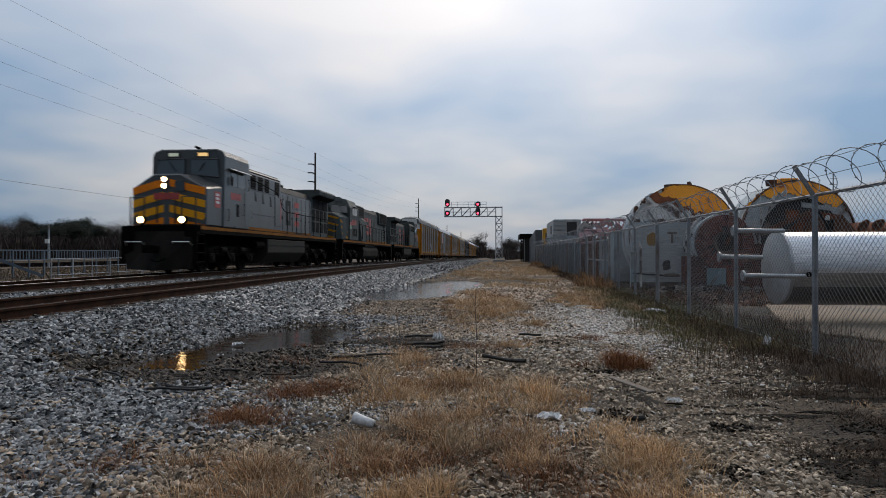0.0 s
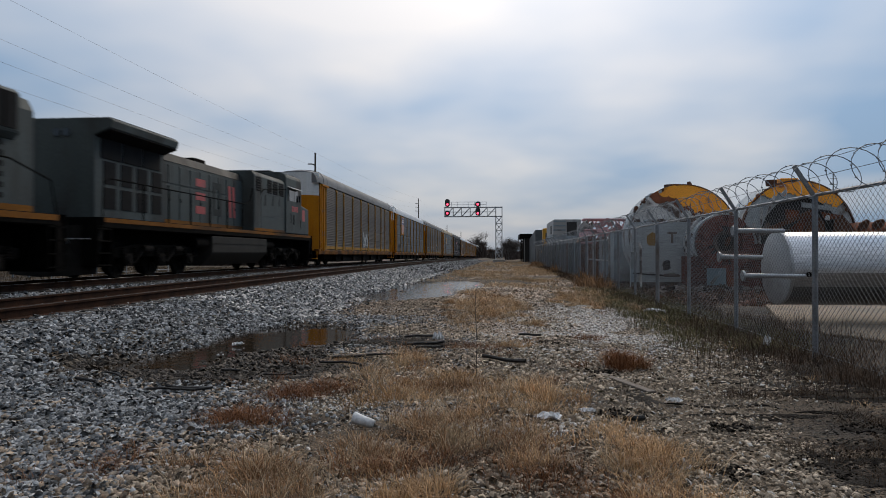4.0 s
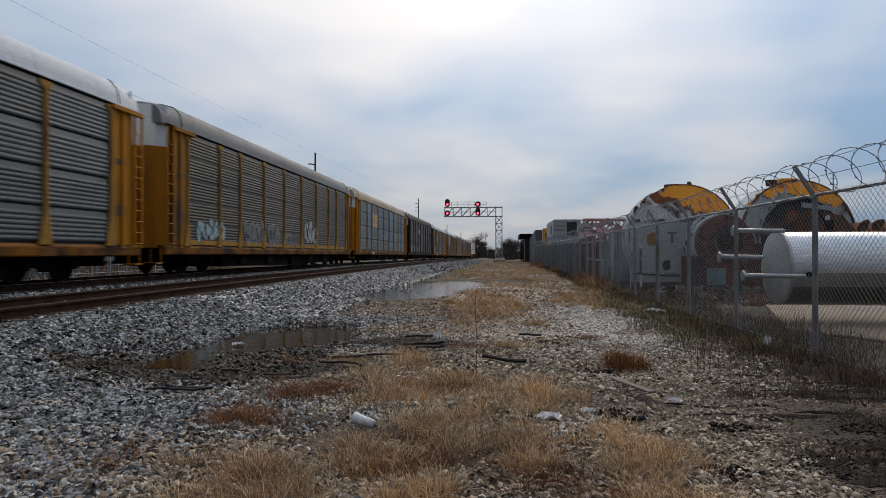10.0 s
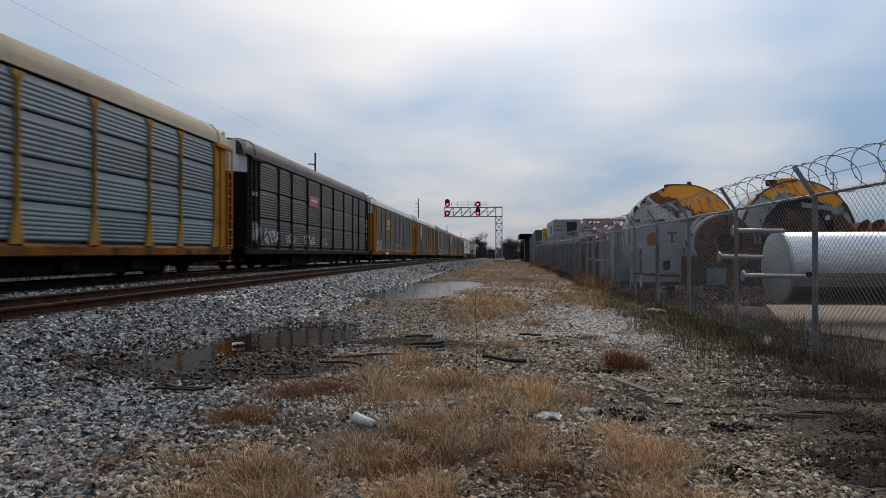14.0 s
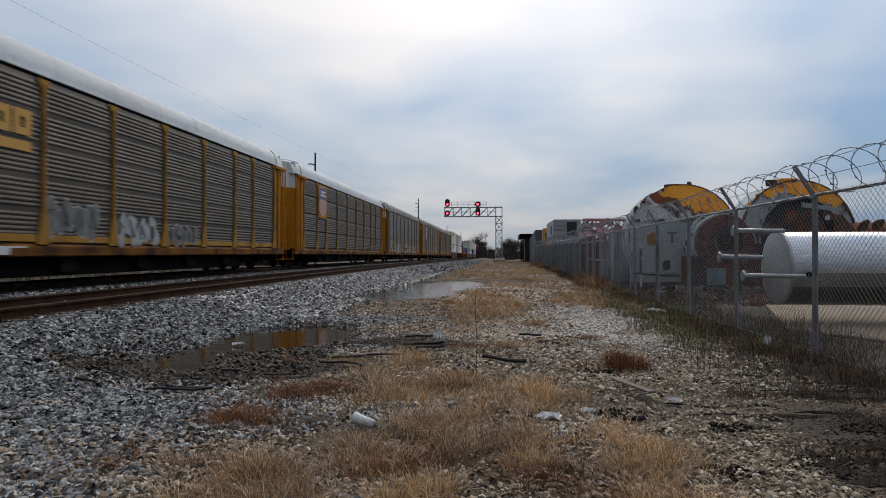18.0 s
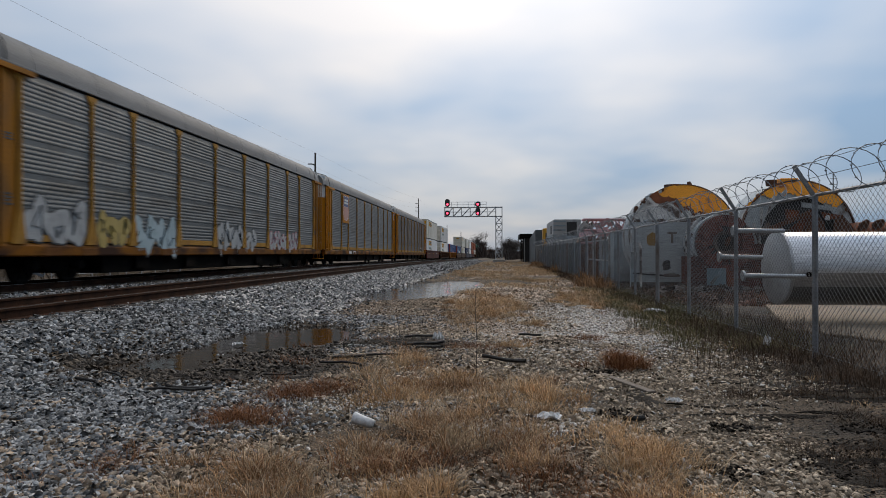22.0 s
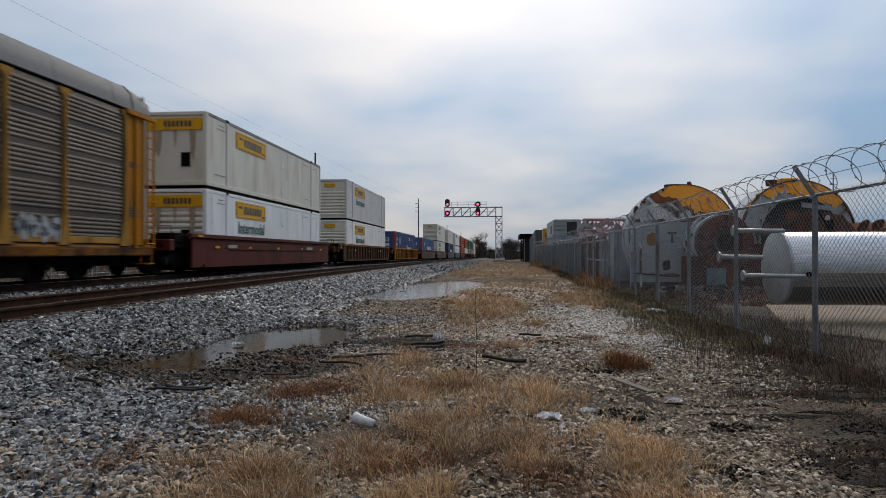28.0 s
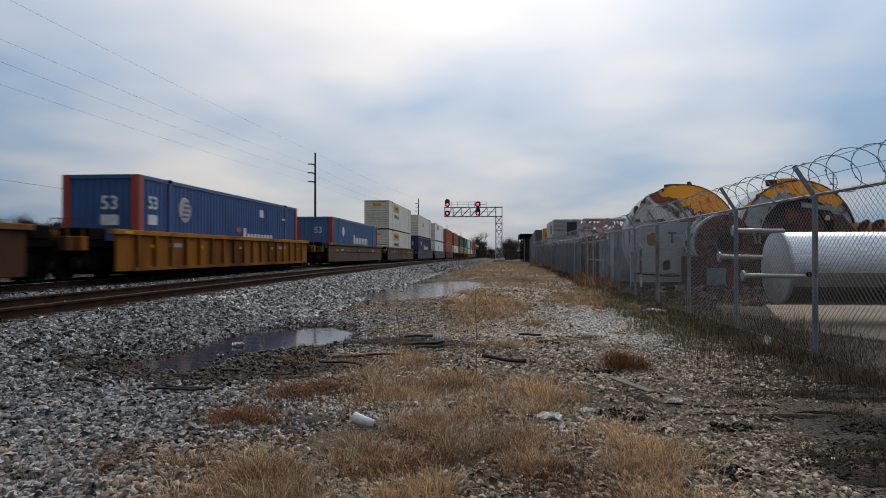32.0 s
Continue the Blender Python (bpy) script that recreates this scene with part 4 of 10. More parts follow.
def marks(parent, y, z, size, x, kinds, step):
    """Big painted marks on a hood, drawn as plain shapes of the same size and colour."""
    w = size * 0.62
    for k, (kind, material) in enumerate(kinds):
        y0 = y + k * step
        g = Geo()
        if kind == "slant":
            for f in (0.0, 0.52):
                g.extrude([(y0 + f * w, z), (y0 + (f + 0.3) * w, z), (y0 + (f + 0.48) * w, z + size), (y0 + (f + 0.18) * w, z + size)], "x", x, x + 0.006)
        elif kind == "frame":
            for f0, f1, h0, h1 in ((0, 0.3, 0, 1), (0.72, 1, 0, 1), (0.3, 0.72, 0, 0.2), (0.3, 0.72, 0.8, 1)):
                g.box(x, y0 + f0 * w, z + h0 * size, x + 0.006, y0 + f1 * w, z + h1 * size)
        elif kind == "levels":
            for f in (0.0, 0.39, 0.78):
                g.box(x, y0, z + f * size, x + 0.006, y0 + w, z + (f + 0.22) * size)
        else:
            for f in (0.0, 0.38, 0.76):
                g.box(x, y0 + f * w, z, x + 0.006, y0 + (f + 0.24) * w, z + size * (1.0 if f else 0.86))
        part("painted_mark", g, material, parent)


MIRRORED = ("vent", "vent_slat", "dark_mark", "orange_band", "cabinet_door", "body_seam", "hood_door", "painted_mark", "door_latch", "walkway_band", "wing_soffit", "radiator_grille", "radiator_vent", "axle_box", "coil_spring", "brake_cylinder", "brake_lever", "snubber", "tank_rib", "air_reservoir", "number", "cab_door", "grab_iron", "door_slot", "nose_badge")


def mirror_side(ob):
    """The same fittings on the other flank of a locomotive."""
    for o in list(ob.children_recursive):
        if o.name.split(".")[0] in MIRRORED:
            me = o.data.copy()
            me.transform(Matrix.Diagonal((-1, 1, 1, 1)))
            me.flip_normals()
            c = part(o.name.split(".")[0], me, None, o.parent, o["label"] if "label" in o else "")
            c.matrix_basis = o.matrix_basis.copy()


def sooty_roof(parent, pts, y0, y1):
    """A skin of soot along the top of a hood. pts: its outline, from one eave to the other."""
    ring = pts + [(a * 0.985, b - 0.02) for a, b in reversed(pts)]
    part("sooty_roof", Geo().extrude(ring, "y", y0, y1), loco_soot, parent, "soot-blackened roof of the hood")


def fan_housing(parent, y, z, r):
    f = part("fan_housing", Geo().lathe([(r * 0.86, z), (r, z), (r, z + 0.12), (r * 0.9, z + 0.14), (r * 0.86, z + 0.12), (r * 0.86, z)], (0, y, 0), "z", 20), dark_steel, parent)
    g = Geo()
    for k in range(6):
        a = k * math.pi / 6
        g.bar((r * 0.88 * math.cos(a), y + r * 0.88 * math.sin(a), z + 0.13), (-r * 0.88 * math.cos(a), y - r * 0.88 * math.sin(a), z + 0.13), 0.02, 0.015)
    part("fan_guard", g, dark_steel, f)


def nose_stripes(parent, y, low, run=((0.12, -0.036), (0.52, -0.036), (1.46, 0.128)), h=0.27, dull=False):
    """Broad orange and yellow bands that fall from the middle of the nose to its corners."""
    for mat_, top in ((loco_orange, 3.46), (loco_yellow, 2.99), (loco_yellow, 2.52), (loco_orange, 2.06)):
        for s in (-1, 1):
            for (x0, d0), (x1, d1) in zip(run, run[1:]):
                q = [(x0, d0, max(low, top - h - 0.23 * x0)), (x1, d1, max(low, top - h - 0.23 * x1)), (x1, d1, top - 0.23 * x1), (x0, d0, top - 0.23 * x0)]
                g = Geo().add([(s * a, y + d, z) for a, d, z in q] + [(s * a, y + d + 0.03, z) for a, d, z in q], [(0, 1, 2, 3), (4, 5, 6, 7), (0, 1, 5, 4), (1, 2, 6, 5), (2, 3, 7, 6), (3, 0, 4, 7)])
                part("nose_stripe", g, yellow_dull if dull else mat_, parent)


def ge_loco(label, lights, paint):
    """A six-axle road unit with a wide radiator wing at the rear."""
    L = 22.3
    h = L / 2
    ob = thing("locomotive", label, "locomotive", "locomotives at the head of the train")
    wheels = []
    D = 1.72          # walkway height
    part("frame", Geo().box(-1.5, -h + 1.0, 1.42, 1.5, h - 0.9, D), dark_steel, ob, "black side sill and deck", bevel=0.02)
    part("sill_stripe", Geo().box(1.502, -h + 1.1, D - 0.14, 1.51, h - 1.0, D - 0.02).box(-1.51, -h + 1.1, D - 0.14, -1.502, h - 1.0, D - 0.02), sill_stripe, ob, "rusty orange stripe along the sill")
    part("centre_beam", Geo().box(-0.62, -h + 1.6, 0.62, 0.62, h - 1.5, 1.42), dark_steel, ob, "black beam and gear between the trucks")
    # fuel tank
    g = Geo().extrude([(-1.35, 0.62), (-1.0, 0.28), (1.0, 0.28), (1.35, 0.62), (1.47, 0.75), (1.47, 1.38), (-1.47, 1.38), (-1.47, 0.75)], "y", -2.9, 3.1)
    part("fuel_tank", g, tank_mat, ob, "dusty dark fuel tank", bevel=0.03)
    part("tank_rib", Geo().box(1.47, -2.9, 1.1, 1.49, 3.1, 1.13), tank_mat, ob)
    for yy in (-3.6, 3.7):
        part("air_reservoir", Geo().rod((1.2, yy - 0.5, 1.1), (1.2, yy + 0.5, 1.1), 0.2, 12), dark_steel, ob)
    loco_truck(ob, -6.4, wheels, 1)
    loco_truck(ob, 6.4, wheels, -1)
    couplers(ob, L)
    for y in (-h + 1.1, h - 1.0):
        for s in (-1, 1):
            steps(ob, y, s)
    # pilot and plough
    for e in (-1, 1):
        g = Geo().add([(-1.26, e * (h - 0.72), 0.16), (0, e * (h - 0.32), 0.1), (1.26, e * (h - 0.72), 0.16), (1.5, e * (h - 0.85), 1.5), (0, e * (h - 0.8), 1.5), (-1.5, e * (h - 0.85), 1.5),
                       (-1.22, e * (h - 1.05), 0.16), (0, e * (h - 1.05), 0.1), (1.22, e * (h - 1.05), 0.16), (1.45, e * (h - 1.05), 1.5), (0, e * (h - 1.05), 1.5), (-1.45, e * (h - 1.05), 1.5)],
                      [(0, 1, 4, 5), (1, 2, 3, 4), (6, 11, 10, 7), (7, 10, 9, 8), (0, 5, 11, 6), (2, 8, 9, 3), (3, 9, 10, 4), (4, 10, 11, 5), (0, 6, 7, 1), (1, 7, 8, 2)])
        part("plough" if e < 0 else "rear_pilot", g, plough_mat, ob)
        for s in (-1, 1):
            part("pilot_handrail", Geo().tube([(s * 0.55, e * (h - 0.75), 1.0), (s * 0.6, e * (h - 0.62), 1.12), (s * 1.25, e * (h - 0.66), 1.12), (s * 1.3, e * (h - 0.78), 1.0)], 0.02, 6), chrome, ob)
    # nose
    ny0, ny1 = -h + 1.35, -h + 3.1
    g = Geo().add([(-1.5, ny0 + 0.12, D), (1.5, ny0 + 0.12, D), (1.5, ny0 + 0.18, 3.12), (0.55, ny0, 3.62), (-0.55, ny0, 3.62), (-1.5, ny0 + 0.18, 3.12), (-0.5, ny0, D), (0.5, ny0, D),
                   (-1.5, ny1, D), (1.5, ny1, D), (1.5, ny1, 3.30), (0.55, ny1, 3.72), (-0.55, ny1, 3.72), (-1.5, ny1, 3.30)],
                  [(6, 7, 3, 4), (7, 1, 2, 3), (0, 6, 4, 5), (1, 9, 10, 2), (2, 10, 11, 3), (3, 11, 12, 4), (4, 12, 13, 5), (5, 13, 8, 0), (8, 13, 12, 11, 10, 9), (0, 8, 9, 1, 7, 6)])
    nose = part("nose", g, paint, ob, "grey nose with orange and yellow chevrons", bevel=0.05)
    nose_stripes(nose, ny0, D + 0.06)
    part("nose_mark", Geo().box(-0.52, ny0 - 0.05, 2.68, 0.52, ny0 - 0.038, 2.92), mark_red, nose, "red mark over the nose door")
    part("nose_door", Geo().box(-0.32, ny0 - 0.03, D + 0.05, 0.32, ny0 - 0.01, 2.66), paint, nose)
    part("nose_window", Geo().box(0.34, ny0 - 0.05, 2.98, 0.72, ny0 + 0.02, 3.36), cab_glass, nose)
    for dz in (0.0, 0.24):
        hl = part("headlight", Geo().rod((-0.1, ny0 - 0.05, 3.18 + dz), (-0.1, ny0 + 0.05, 3.18 + dz), 0.125, 14), dark_steel, nose)
        part("lens", Geo().rod((-0.1, ny0 - 0.058, 3.18 + dz), (-0.1, ny0 - 0.051, 3.18 + dz), 0.095, 14), headlight if lights else cab_glass, hl)
    for s in (-1, 1):
        part("door_rail", Geo().rod((s * 0.36, ny0 - 0.08, D + 0.1), (s * 0.36, ny0 - 0.08, 2.68), 0.03, 6), mark_black, ob)
        dl = part("ditch_light", Geo().rod((s * 0.82, ny0 - 0.44, 1.92), (s * 0.82, ny0 - 0.26, 1.92), 0.15, 14).box(s * 0.82 - 0.05, ny0 - 0.36, 1.6, s * 0.82 + 0.05, ny0 - 0.2, 1.78), dark_steel, ob)
        part("lens", Geo().rod((s * 0.82, ny0 - 0.45, 1.92), (s * 0.82, ny0 - 0.441, 1.92), 0.12, 14), ditchlight if lights else cab_glass, dl)
        part("nose_handrail", Geo().tube([(s * 1.3, ny0 - 0.3, D), (s * 1.3, ny0 - 0.3, 2.75), (s * 0.75, ny0 - 0.3, 2.75), (s * 0.75, ny0 - 0.3, D)], 0.036, 6), mark_black, ob)
    # cab
    cy0, cy1 = ny1 - 0.15, ny1 + 2.6
    CT = 4.78
    g = Geo()
    prof = [(-1.55, D), (1.55, D), (1.55, 4.50), (1.47, CT - 0.10), (1.2, CT), (-1.2, CT), (-1.47, CT - 0.10), (-1.55, 4.50)]
    g.v += [(x, cy0 - (0.0 if z < 3.3 else -0.12), z) for x, z in prof] + [(x, cy1, z) for x, z in prof]
    n = len(prof)
    g.f += [(i, (i + 1) % n, n + (i + 1) % n, n + i) for i in range(n)] + [tuple(range(n)), tuple(range(n, 2 * n))]
    cab = part("cab", g, paint, ob, bevel=0.04)
    for s in (-1, 1):
        part("windscreen", Geo().add([(s * 0.12, cy0 + 0.05, 3.78), (s * 1.36, cy0 + 0.05, 3.66), (s * 1.28, cy0 + 0.05, 4.37), (s * 0.12, cy0 + 0.05, 4.40), (s * 0.12, cy0 + 0.13, 3.78), (s * 1.36, cy0 + 0.13, 3.66), (s * 1.28, cy0 + 0.13, 4.37), (s * 0.12, cy0 + 0.13, 4.40)],
                                    [(0, 1, 2, 3), (4, 5, 6, 7), (0, 1, 5, 4), (1, 2, 6, 5), (2, 3, 7, 6), (3, 0, 4, 7)]), screen_glass, cab, "dark windscreen")
        part("window_gasket", Geo().tube([(s * 0.12, cy0 + 0.05, 3.78), (s * 1.36, cy0 + 0.05, 3.66), (s * 1.28, cy0 + 0.05, 4.37), (s * 0.12, cy0 + 0.05, 4.40)], 0.03, 6, True), mark_black, cab)
        part("wiper", Geo().bar((s * 0.75, cy0 + 0.02, 4.26), (s * 0.5, cy0 + 0.02, 3.92), 0.03, 0.02), mark_black, cab)
        part("board_frame", Geo().box(min(s * 0.34, s * 0.92), cy0 + 0.095, 4.45, max(s * 0.34, s * 0.92), cy0 + 0.15, 4.68), mark_black, cab)
        part("number_board", Geo().box(min(s * 0.42, s * 0.84), cy0 + 0.08, 4.50, max(s * 0.42, s * 0.84), cy0 + 0.14, 4.63), (number_lit if s > 0 else number_dim) if lights else cab_glass, cab, "lit number board")
        for y0, y1 in ((cy0 + 0.75, cy0 + 1.35), (cy0 + 1.45, cy0 + 2.2)):
            part("side_window", Geo().box(min(s * 1.52, s * 1.56), y0, 3.38, max(s * 1.52, s * 1.56), y1, 3.98), cab_glass, cab)
        part("sunshade", Geo().add([(s * 1.56, cy0 + 0.55, 4.06), (s * 1.56, cy1 - 0.3, 4.06), (s * 1.78, cy1 - 0.3, 3.98), (s * 1.78, cy0 + 0.55, 3.98), (s * 1.56, cy0 + 0.55, 4.09), (s * 1.56, cy1 - 0.3, 4.09), (s * 1.78, cy1 - 0.3, 4.0), (s * 1.78, cy0 + 0.55, 4.0)],
                                  [(0, 1, 2, 3), (4, 5, 6, 7), (0, 1, 5, 4), (1, 2, 6, 5), (2, 3, 7, 6), (3, 0, 4, 7)]), end_white, cab)
        part("mirror", Geo().box(min(s * 1.6, s * 1.66), cy0 + 0.62, 3.4, max(s * 1.6, s * 1.66), cy0 + 0.72, 3.75), dark_steel, cab)
    sooty_roof(cab, [(1.21, CT + 0.005), (-1.21, CT + 0.005)], cy0 + 0.3, cy1 - 0.02)
    part("air_conditioner", Geo().box(-0.5, cy0 + 1.2, CT - 0.02, 0.5, cy0 + 2.2, CT + 0.16), paint, cab, bevel=0.03)
    part("horn", Geo().rod((0.2, cy0 + 0.35, CT + 0.12), (0.2, cy0 + 0.75, CT + 0.12), 0.05, 8).rod((0.2, cy0 + 0.5, CT - 0.02), (0.2, cy0 + 0.5, CT + 0.1), 0.02, 6), dark_steel, cab)
    part("nose_badge", Geo().box(1.502, ny0 + 0.9, 2.45, 1.508, ny0 + 1.4, 3.05), mark_red, nose, "red and white number badge")
    bars(nose, 1.509, ny0 + 1.15, 2.98, ((0.3, 0.09), (0.3, 0.09), (0.3, 0.09)), end_white)
    for k in range(4):
        part("number", Geo().box(1.552, cy0 + 0.75 + k * 0.27, 2.86, 1.558, cy0 + 0.95 + k * 0.27, 3.14), mark_red, cab)
    part("cab_door", Geo().box(1.55, cy1 - 0.55, D + 0.1, 1.562, cy1 - 0.02, 3.3), paint, cab, bevel=0.006)
    for y, z in ((cy0 + 0.4, 2.0), (cy1 - 0.7, 2.3), (cy1 - 0.2, 3.35)):
        part("grab_iron", Geo().tube([(1.555, y, z), (1.61, y, z), (1.61, y, z + 0.45), (1.555, y, z + 0.45)], 0.014, 5), dark_steel, cab)
    # the tall electrical cabinet behind the cab, with vents
    ey1 = cy1 + 4.3
    g = Geo().extrude([(-1.5, D), (1.5, D), (1.5, 4.16), (1.36, 4.36), (-1.36, 4.36), (-1.5, 4.16)], "y", cy1, ey1)
    cabinet = part("auxiliary_cab", g, paint, ob, bevel=0.03)
    sooty_roof(cabinet, [(1.37, 4.365), (-1.37, 4.365)], cy1 + 0.05, ey1 - 0.05)
    part("roof_edge", Geo().tube([(1.47, cy1 + 0.05, 4.22), (1.47, ey1 - 0.05, 4.22)], 0.03, 6), dark_steel, cabinet)
    for y, w_ in ((cy1 + 0.25, 0.66), (cy1 + 1.15, 0.66), (cy1 + 2.0, 0.6), (ey1 - 0.85, 0.62)):
        v_ = part("vent", Geo().box(1.49, y, 3.50, 1.508, y + w_, 4.12), louvre_mat, cabinet, "black louvred vent")
        for k in range(5):
            part("vent_slat", Geo().add([(1.51, y + 0.03, 3.56 + k * 0.115), (1.535, y + 0.03, 3.53 + k * 0.115), (1.535, y + w_ - 0.03, 3.53 + k * 0.115), (1.51, y + w_ - 0.03, 3.56 + k * 0.115), (1.51, y + 0.03, 3.575 + k * 0.115), (1.535, y + 0.03, 3.545 + k * 0.115), (1.535, y + w_ - 0.03, 3.545 + k * 0.115), (1.51, y + w_ - 0.03, 3.575 + k * 0.115)],
                                      [(0, 1, 2, 3), (4, 5, 6, 7), (0, 1, 5, 4), (1, 2, 6, 5), (2, 3, 7, 6), (3, 0, 4, 7)]), louvre_mat, v_)
    for y, z0, z1 in ((cy1 + 0.75, 3.0, 3.42), (cy1 + 1.7, 2.95, 3.42), (cy1 + 2.75, 2.9, 3.4)):
        part("dark_mark", Geo().extrude([(y, z0), (y + 0.28, z0), (y + 0.1, z1), (y, z1)], "x", 1.5, 1.506), letter_dark, cabinet)
    part("orange_band", Geo().box(1.501, cy1 - 2.4, D + 0.01, 1.509, ey1 - 0.05, D + 0.13), sill_stripe, cabinet, "faded orange band along the foot of the side")
    part("cabinet_door", Geo().box(1.5, ey1 - 0.82, D + 0.3, 1.515, ey1 - 0.1, 3.4), paint, cabinet, bevel=0.006)
    for y in (cy1 + 0.02, ey1 - 0.9):
        part("body_seam", Geo().box(1.5, y, D + 0.05, 1.509, y + 0.02, 4.1), mark_black, cabinet)
    for z in (2.42, 3.45):
        part("body_seam", Geo().box(1.5, cy1 + 0.3, z, 1.512, ey1 - 0.9, z + 0.025), mark_black, cabinet)
    part("vent", Geo().box(1.5, cy0 + 0.5, 2.55, 1.515, cy0 + 1.0, 2.85), louvre_mat, cab)
    part("door_slot", Geo().box(1.5, cy0 + 1.35, 2.2, 1.57, cy0 + 1.55, 2.7), louvre_mat, cab)
    # long hood
    hy1 = h - 3.3
    g = Geo().extrude([(-0.95, D), (0.95, D), (0.95, 3.85), (0.80, 4.15), (-0.80, 4.15), (-0.95, 3.85)], "y", ey1, hy1 + 2.0)
    hood = part("hood", g, paint, ob, "long grey engine hood with doors", bevel=0.03)
    for k in range(9):
        y = ey1 + 0.25 + k * 0.82
        part("hood_door", Geo().box(0.95, y, D + 0.15, 0.975, y + 0.74, 3.05), paint, hood, bevel=0.006)
        part("hood_door", Geo().box(0.95, y, 3.12, 0.97, y + 0.74, 3.75), paint, hood, bevel=0.006)
    marks(hood, ey1 + 0.85, 2.2, 1.3, 0.978, (("slant", mark_red), ("frame", letter_dark), ("levels", mark_red)), 1.5)
    sooty_roof(hood, [(0.96, 3.86), (0.81, 4.165), (-0.81, 4.165), (-0.96, 3.86)], ey1 + 0.02, hy1 - 1.95)
    for k in range(9):
        part("door_latch", Geo().box(0.975, ey1 + 0.9 + k * 0.82, 2.5, 0.99, ey1 + 0.95 + k * 0.82, 2.62), dark_steel, hood)
    part("walkway_band", Geo().box(0.976, ey1 + 0.1, D + 0.01, 0.984, hy1 - 2.0, D + 0.16), sill_stripe, hood, "faded orange band along the foot of the hood")
    for y, r_ in ((ey1 + 1.7, 0.16), (ey1 + 2.1, 0.12), (ey1 + 5.0, 0.2)):
        part("roof_pipe", Geo().rod((0.3, y, 4.15), (0.3, y, 4.34), r_, 10, r_ * 0.85), dark_steel, hood)
    part("exhaust_stack", Geo().box(-0.4, ey1 + 2.6, 4.14, 0.4, ey1 + 3.6, 4.42), dark_steel, hood, bevel=0.03)
    for y in (ey1 + 0.8, ey1 + 4.6):
        part("roof_hatch", Geo().box(-0.5, y, 4.14, 0.5, y + 0.9, 4.24), paint, hood, bevel=0.02)
    # radiator wing
    rad = part("radiator_cab", Geo().extrude([(-1.0, D), (1.0, D), (1.0, 4.02), (1.5, 4.2), (1.55, 4.42), (1.45, 4.5), (-1.45, 4.5), (-1.55, 4.42), (-1.5, 4.2), (-1.0, 4.02)], "y", hy1 - 1.9, h - 1.25), loco_drab, ob, "sooty radiator cab with overhanging wings", bevel=0.02)
    part("wing_soffit", Geo().add([(1.012, hy1 - 1.88, 4.0), (1.49, hy1 - 1.88, 4.17), (1.49, h - 1.27, 4.17), (1.012, h - 1.27, 4.0), (1.012, hy1 - 1.88, 3.985), (1.49, hy1 - 1.88, 4.155), (1.49, h - 1.27, 4.155), (1.012, h - 1.27, 3.985)], [(0, 1, 2, 3), (4, 5, 6, 7), (0, 1, 5, 4), (1, 2, 6, 5), (2, 3, 7, 6), (3, 0, 4, 7)]), louvre_mat, rad, "black grille under the wing")
    sooty_roof(rad, [(1.46, 4.505), (-1.46, 4.505)], hy1 - 1.85, h - 1.3)
    for k in range(3):
        y = hy1 - 1.6 + k * 1.15
        part("radiator_grille", Geo().add([(1.0, y, 3.42), (1.03, y, 3.42), (1.03, y + 1.05, 3.42), (1.0, y + 1.05, 3.42), (1.0, y, 3.98), (1.03, y, 3.98), (1.03, y + 1.05, 3.98), (1.0, y + 1.05, 3.98)],
                                        [(0, 1, 2, 3), (4, 5, 6, 7), (0, 1, 5, 4), (1, 2, 6, 5), (2, 3, 7, 6), (3, 0, 4, 7)]), louvre_mat, rad)
    for k in range(4):
        y = hy1 - 1.7 + k * 0.9
        for z0, z1 in ((2.0, 2.6), (2.7, 3.35)):
            part("radiator_vent", Geo().box(1.0, y, z0, 1.02, y + 0.62, z1), louvre_mat, rad)
    for s in (-1, 1):
        ys = [ey1 + 0.3] + list(np.arange(ey1 + 1.2, h - 1.6, 1.6))
        handrail(ob, s * 1.45, [(ey1 + 0.05, 3.55), (ey1 + 0.35, 3.0), (ey1 + 0.9, 2.8)] + [(h - 1.3, 2.8), (h - 1.0, 2.6), (h - 0.95, 1.5)], [(y, 2.8) for y in ys[1:]], D, dark_steel)
        part("cab_handrail", Geo().tube([(s * 1.6, cy1 + 0.1, 3.9), (s * 1.62, cy1 + 1.8, 3.75), (s * 1.62, ey1 - 0.9, 3.6), (s * 1.6, ey1 - 0.6, 3.4)], 0.02, 6), dark_steel, cabinet)
        part("headlight", Geo().rod((s * 0.15, h - 1.25, 4.1), (s * 0.15, h - 1.2, 4.1), 0.12, 12), cab_glass, rad)
    ROLLING.append([ob, 0.0, wheels, WHEEL_LOCO])
    return ob


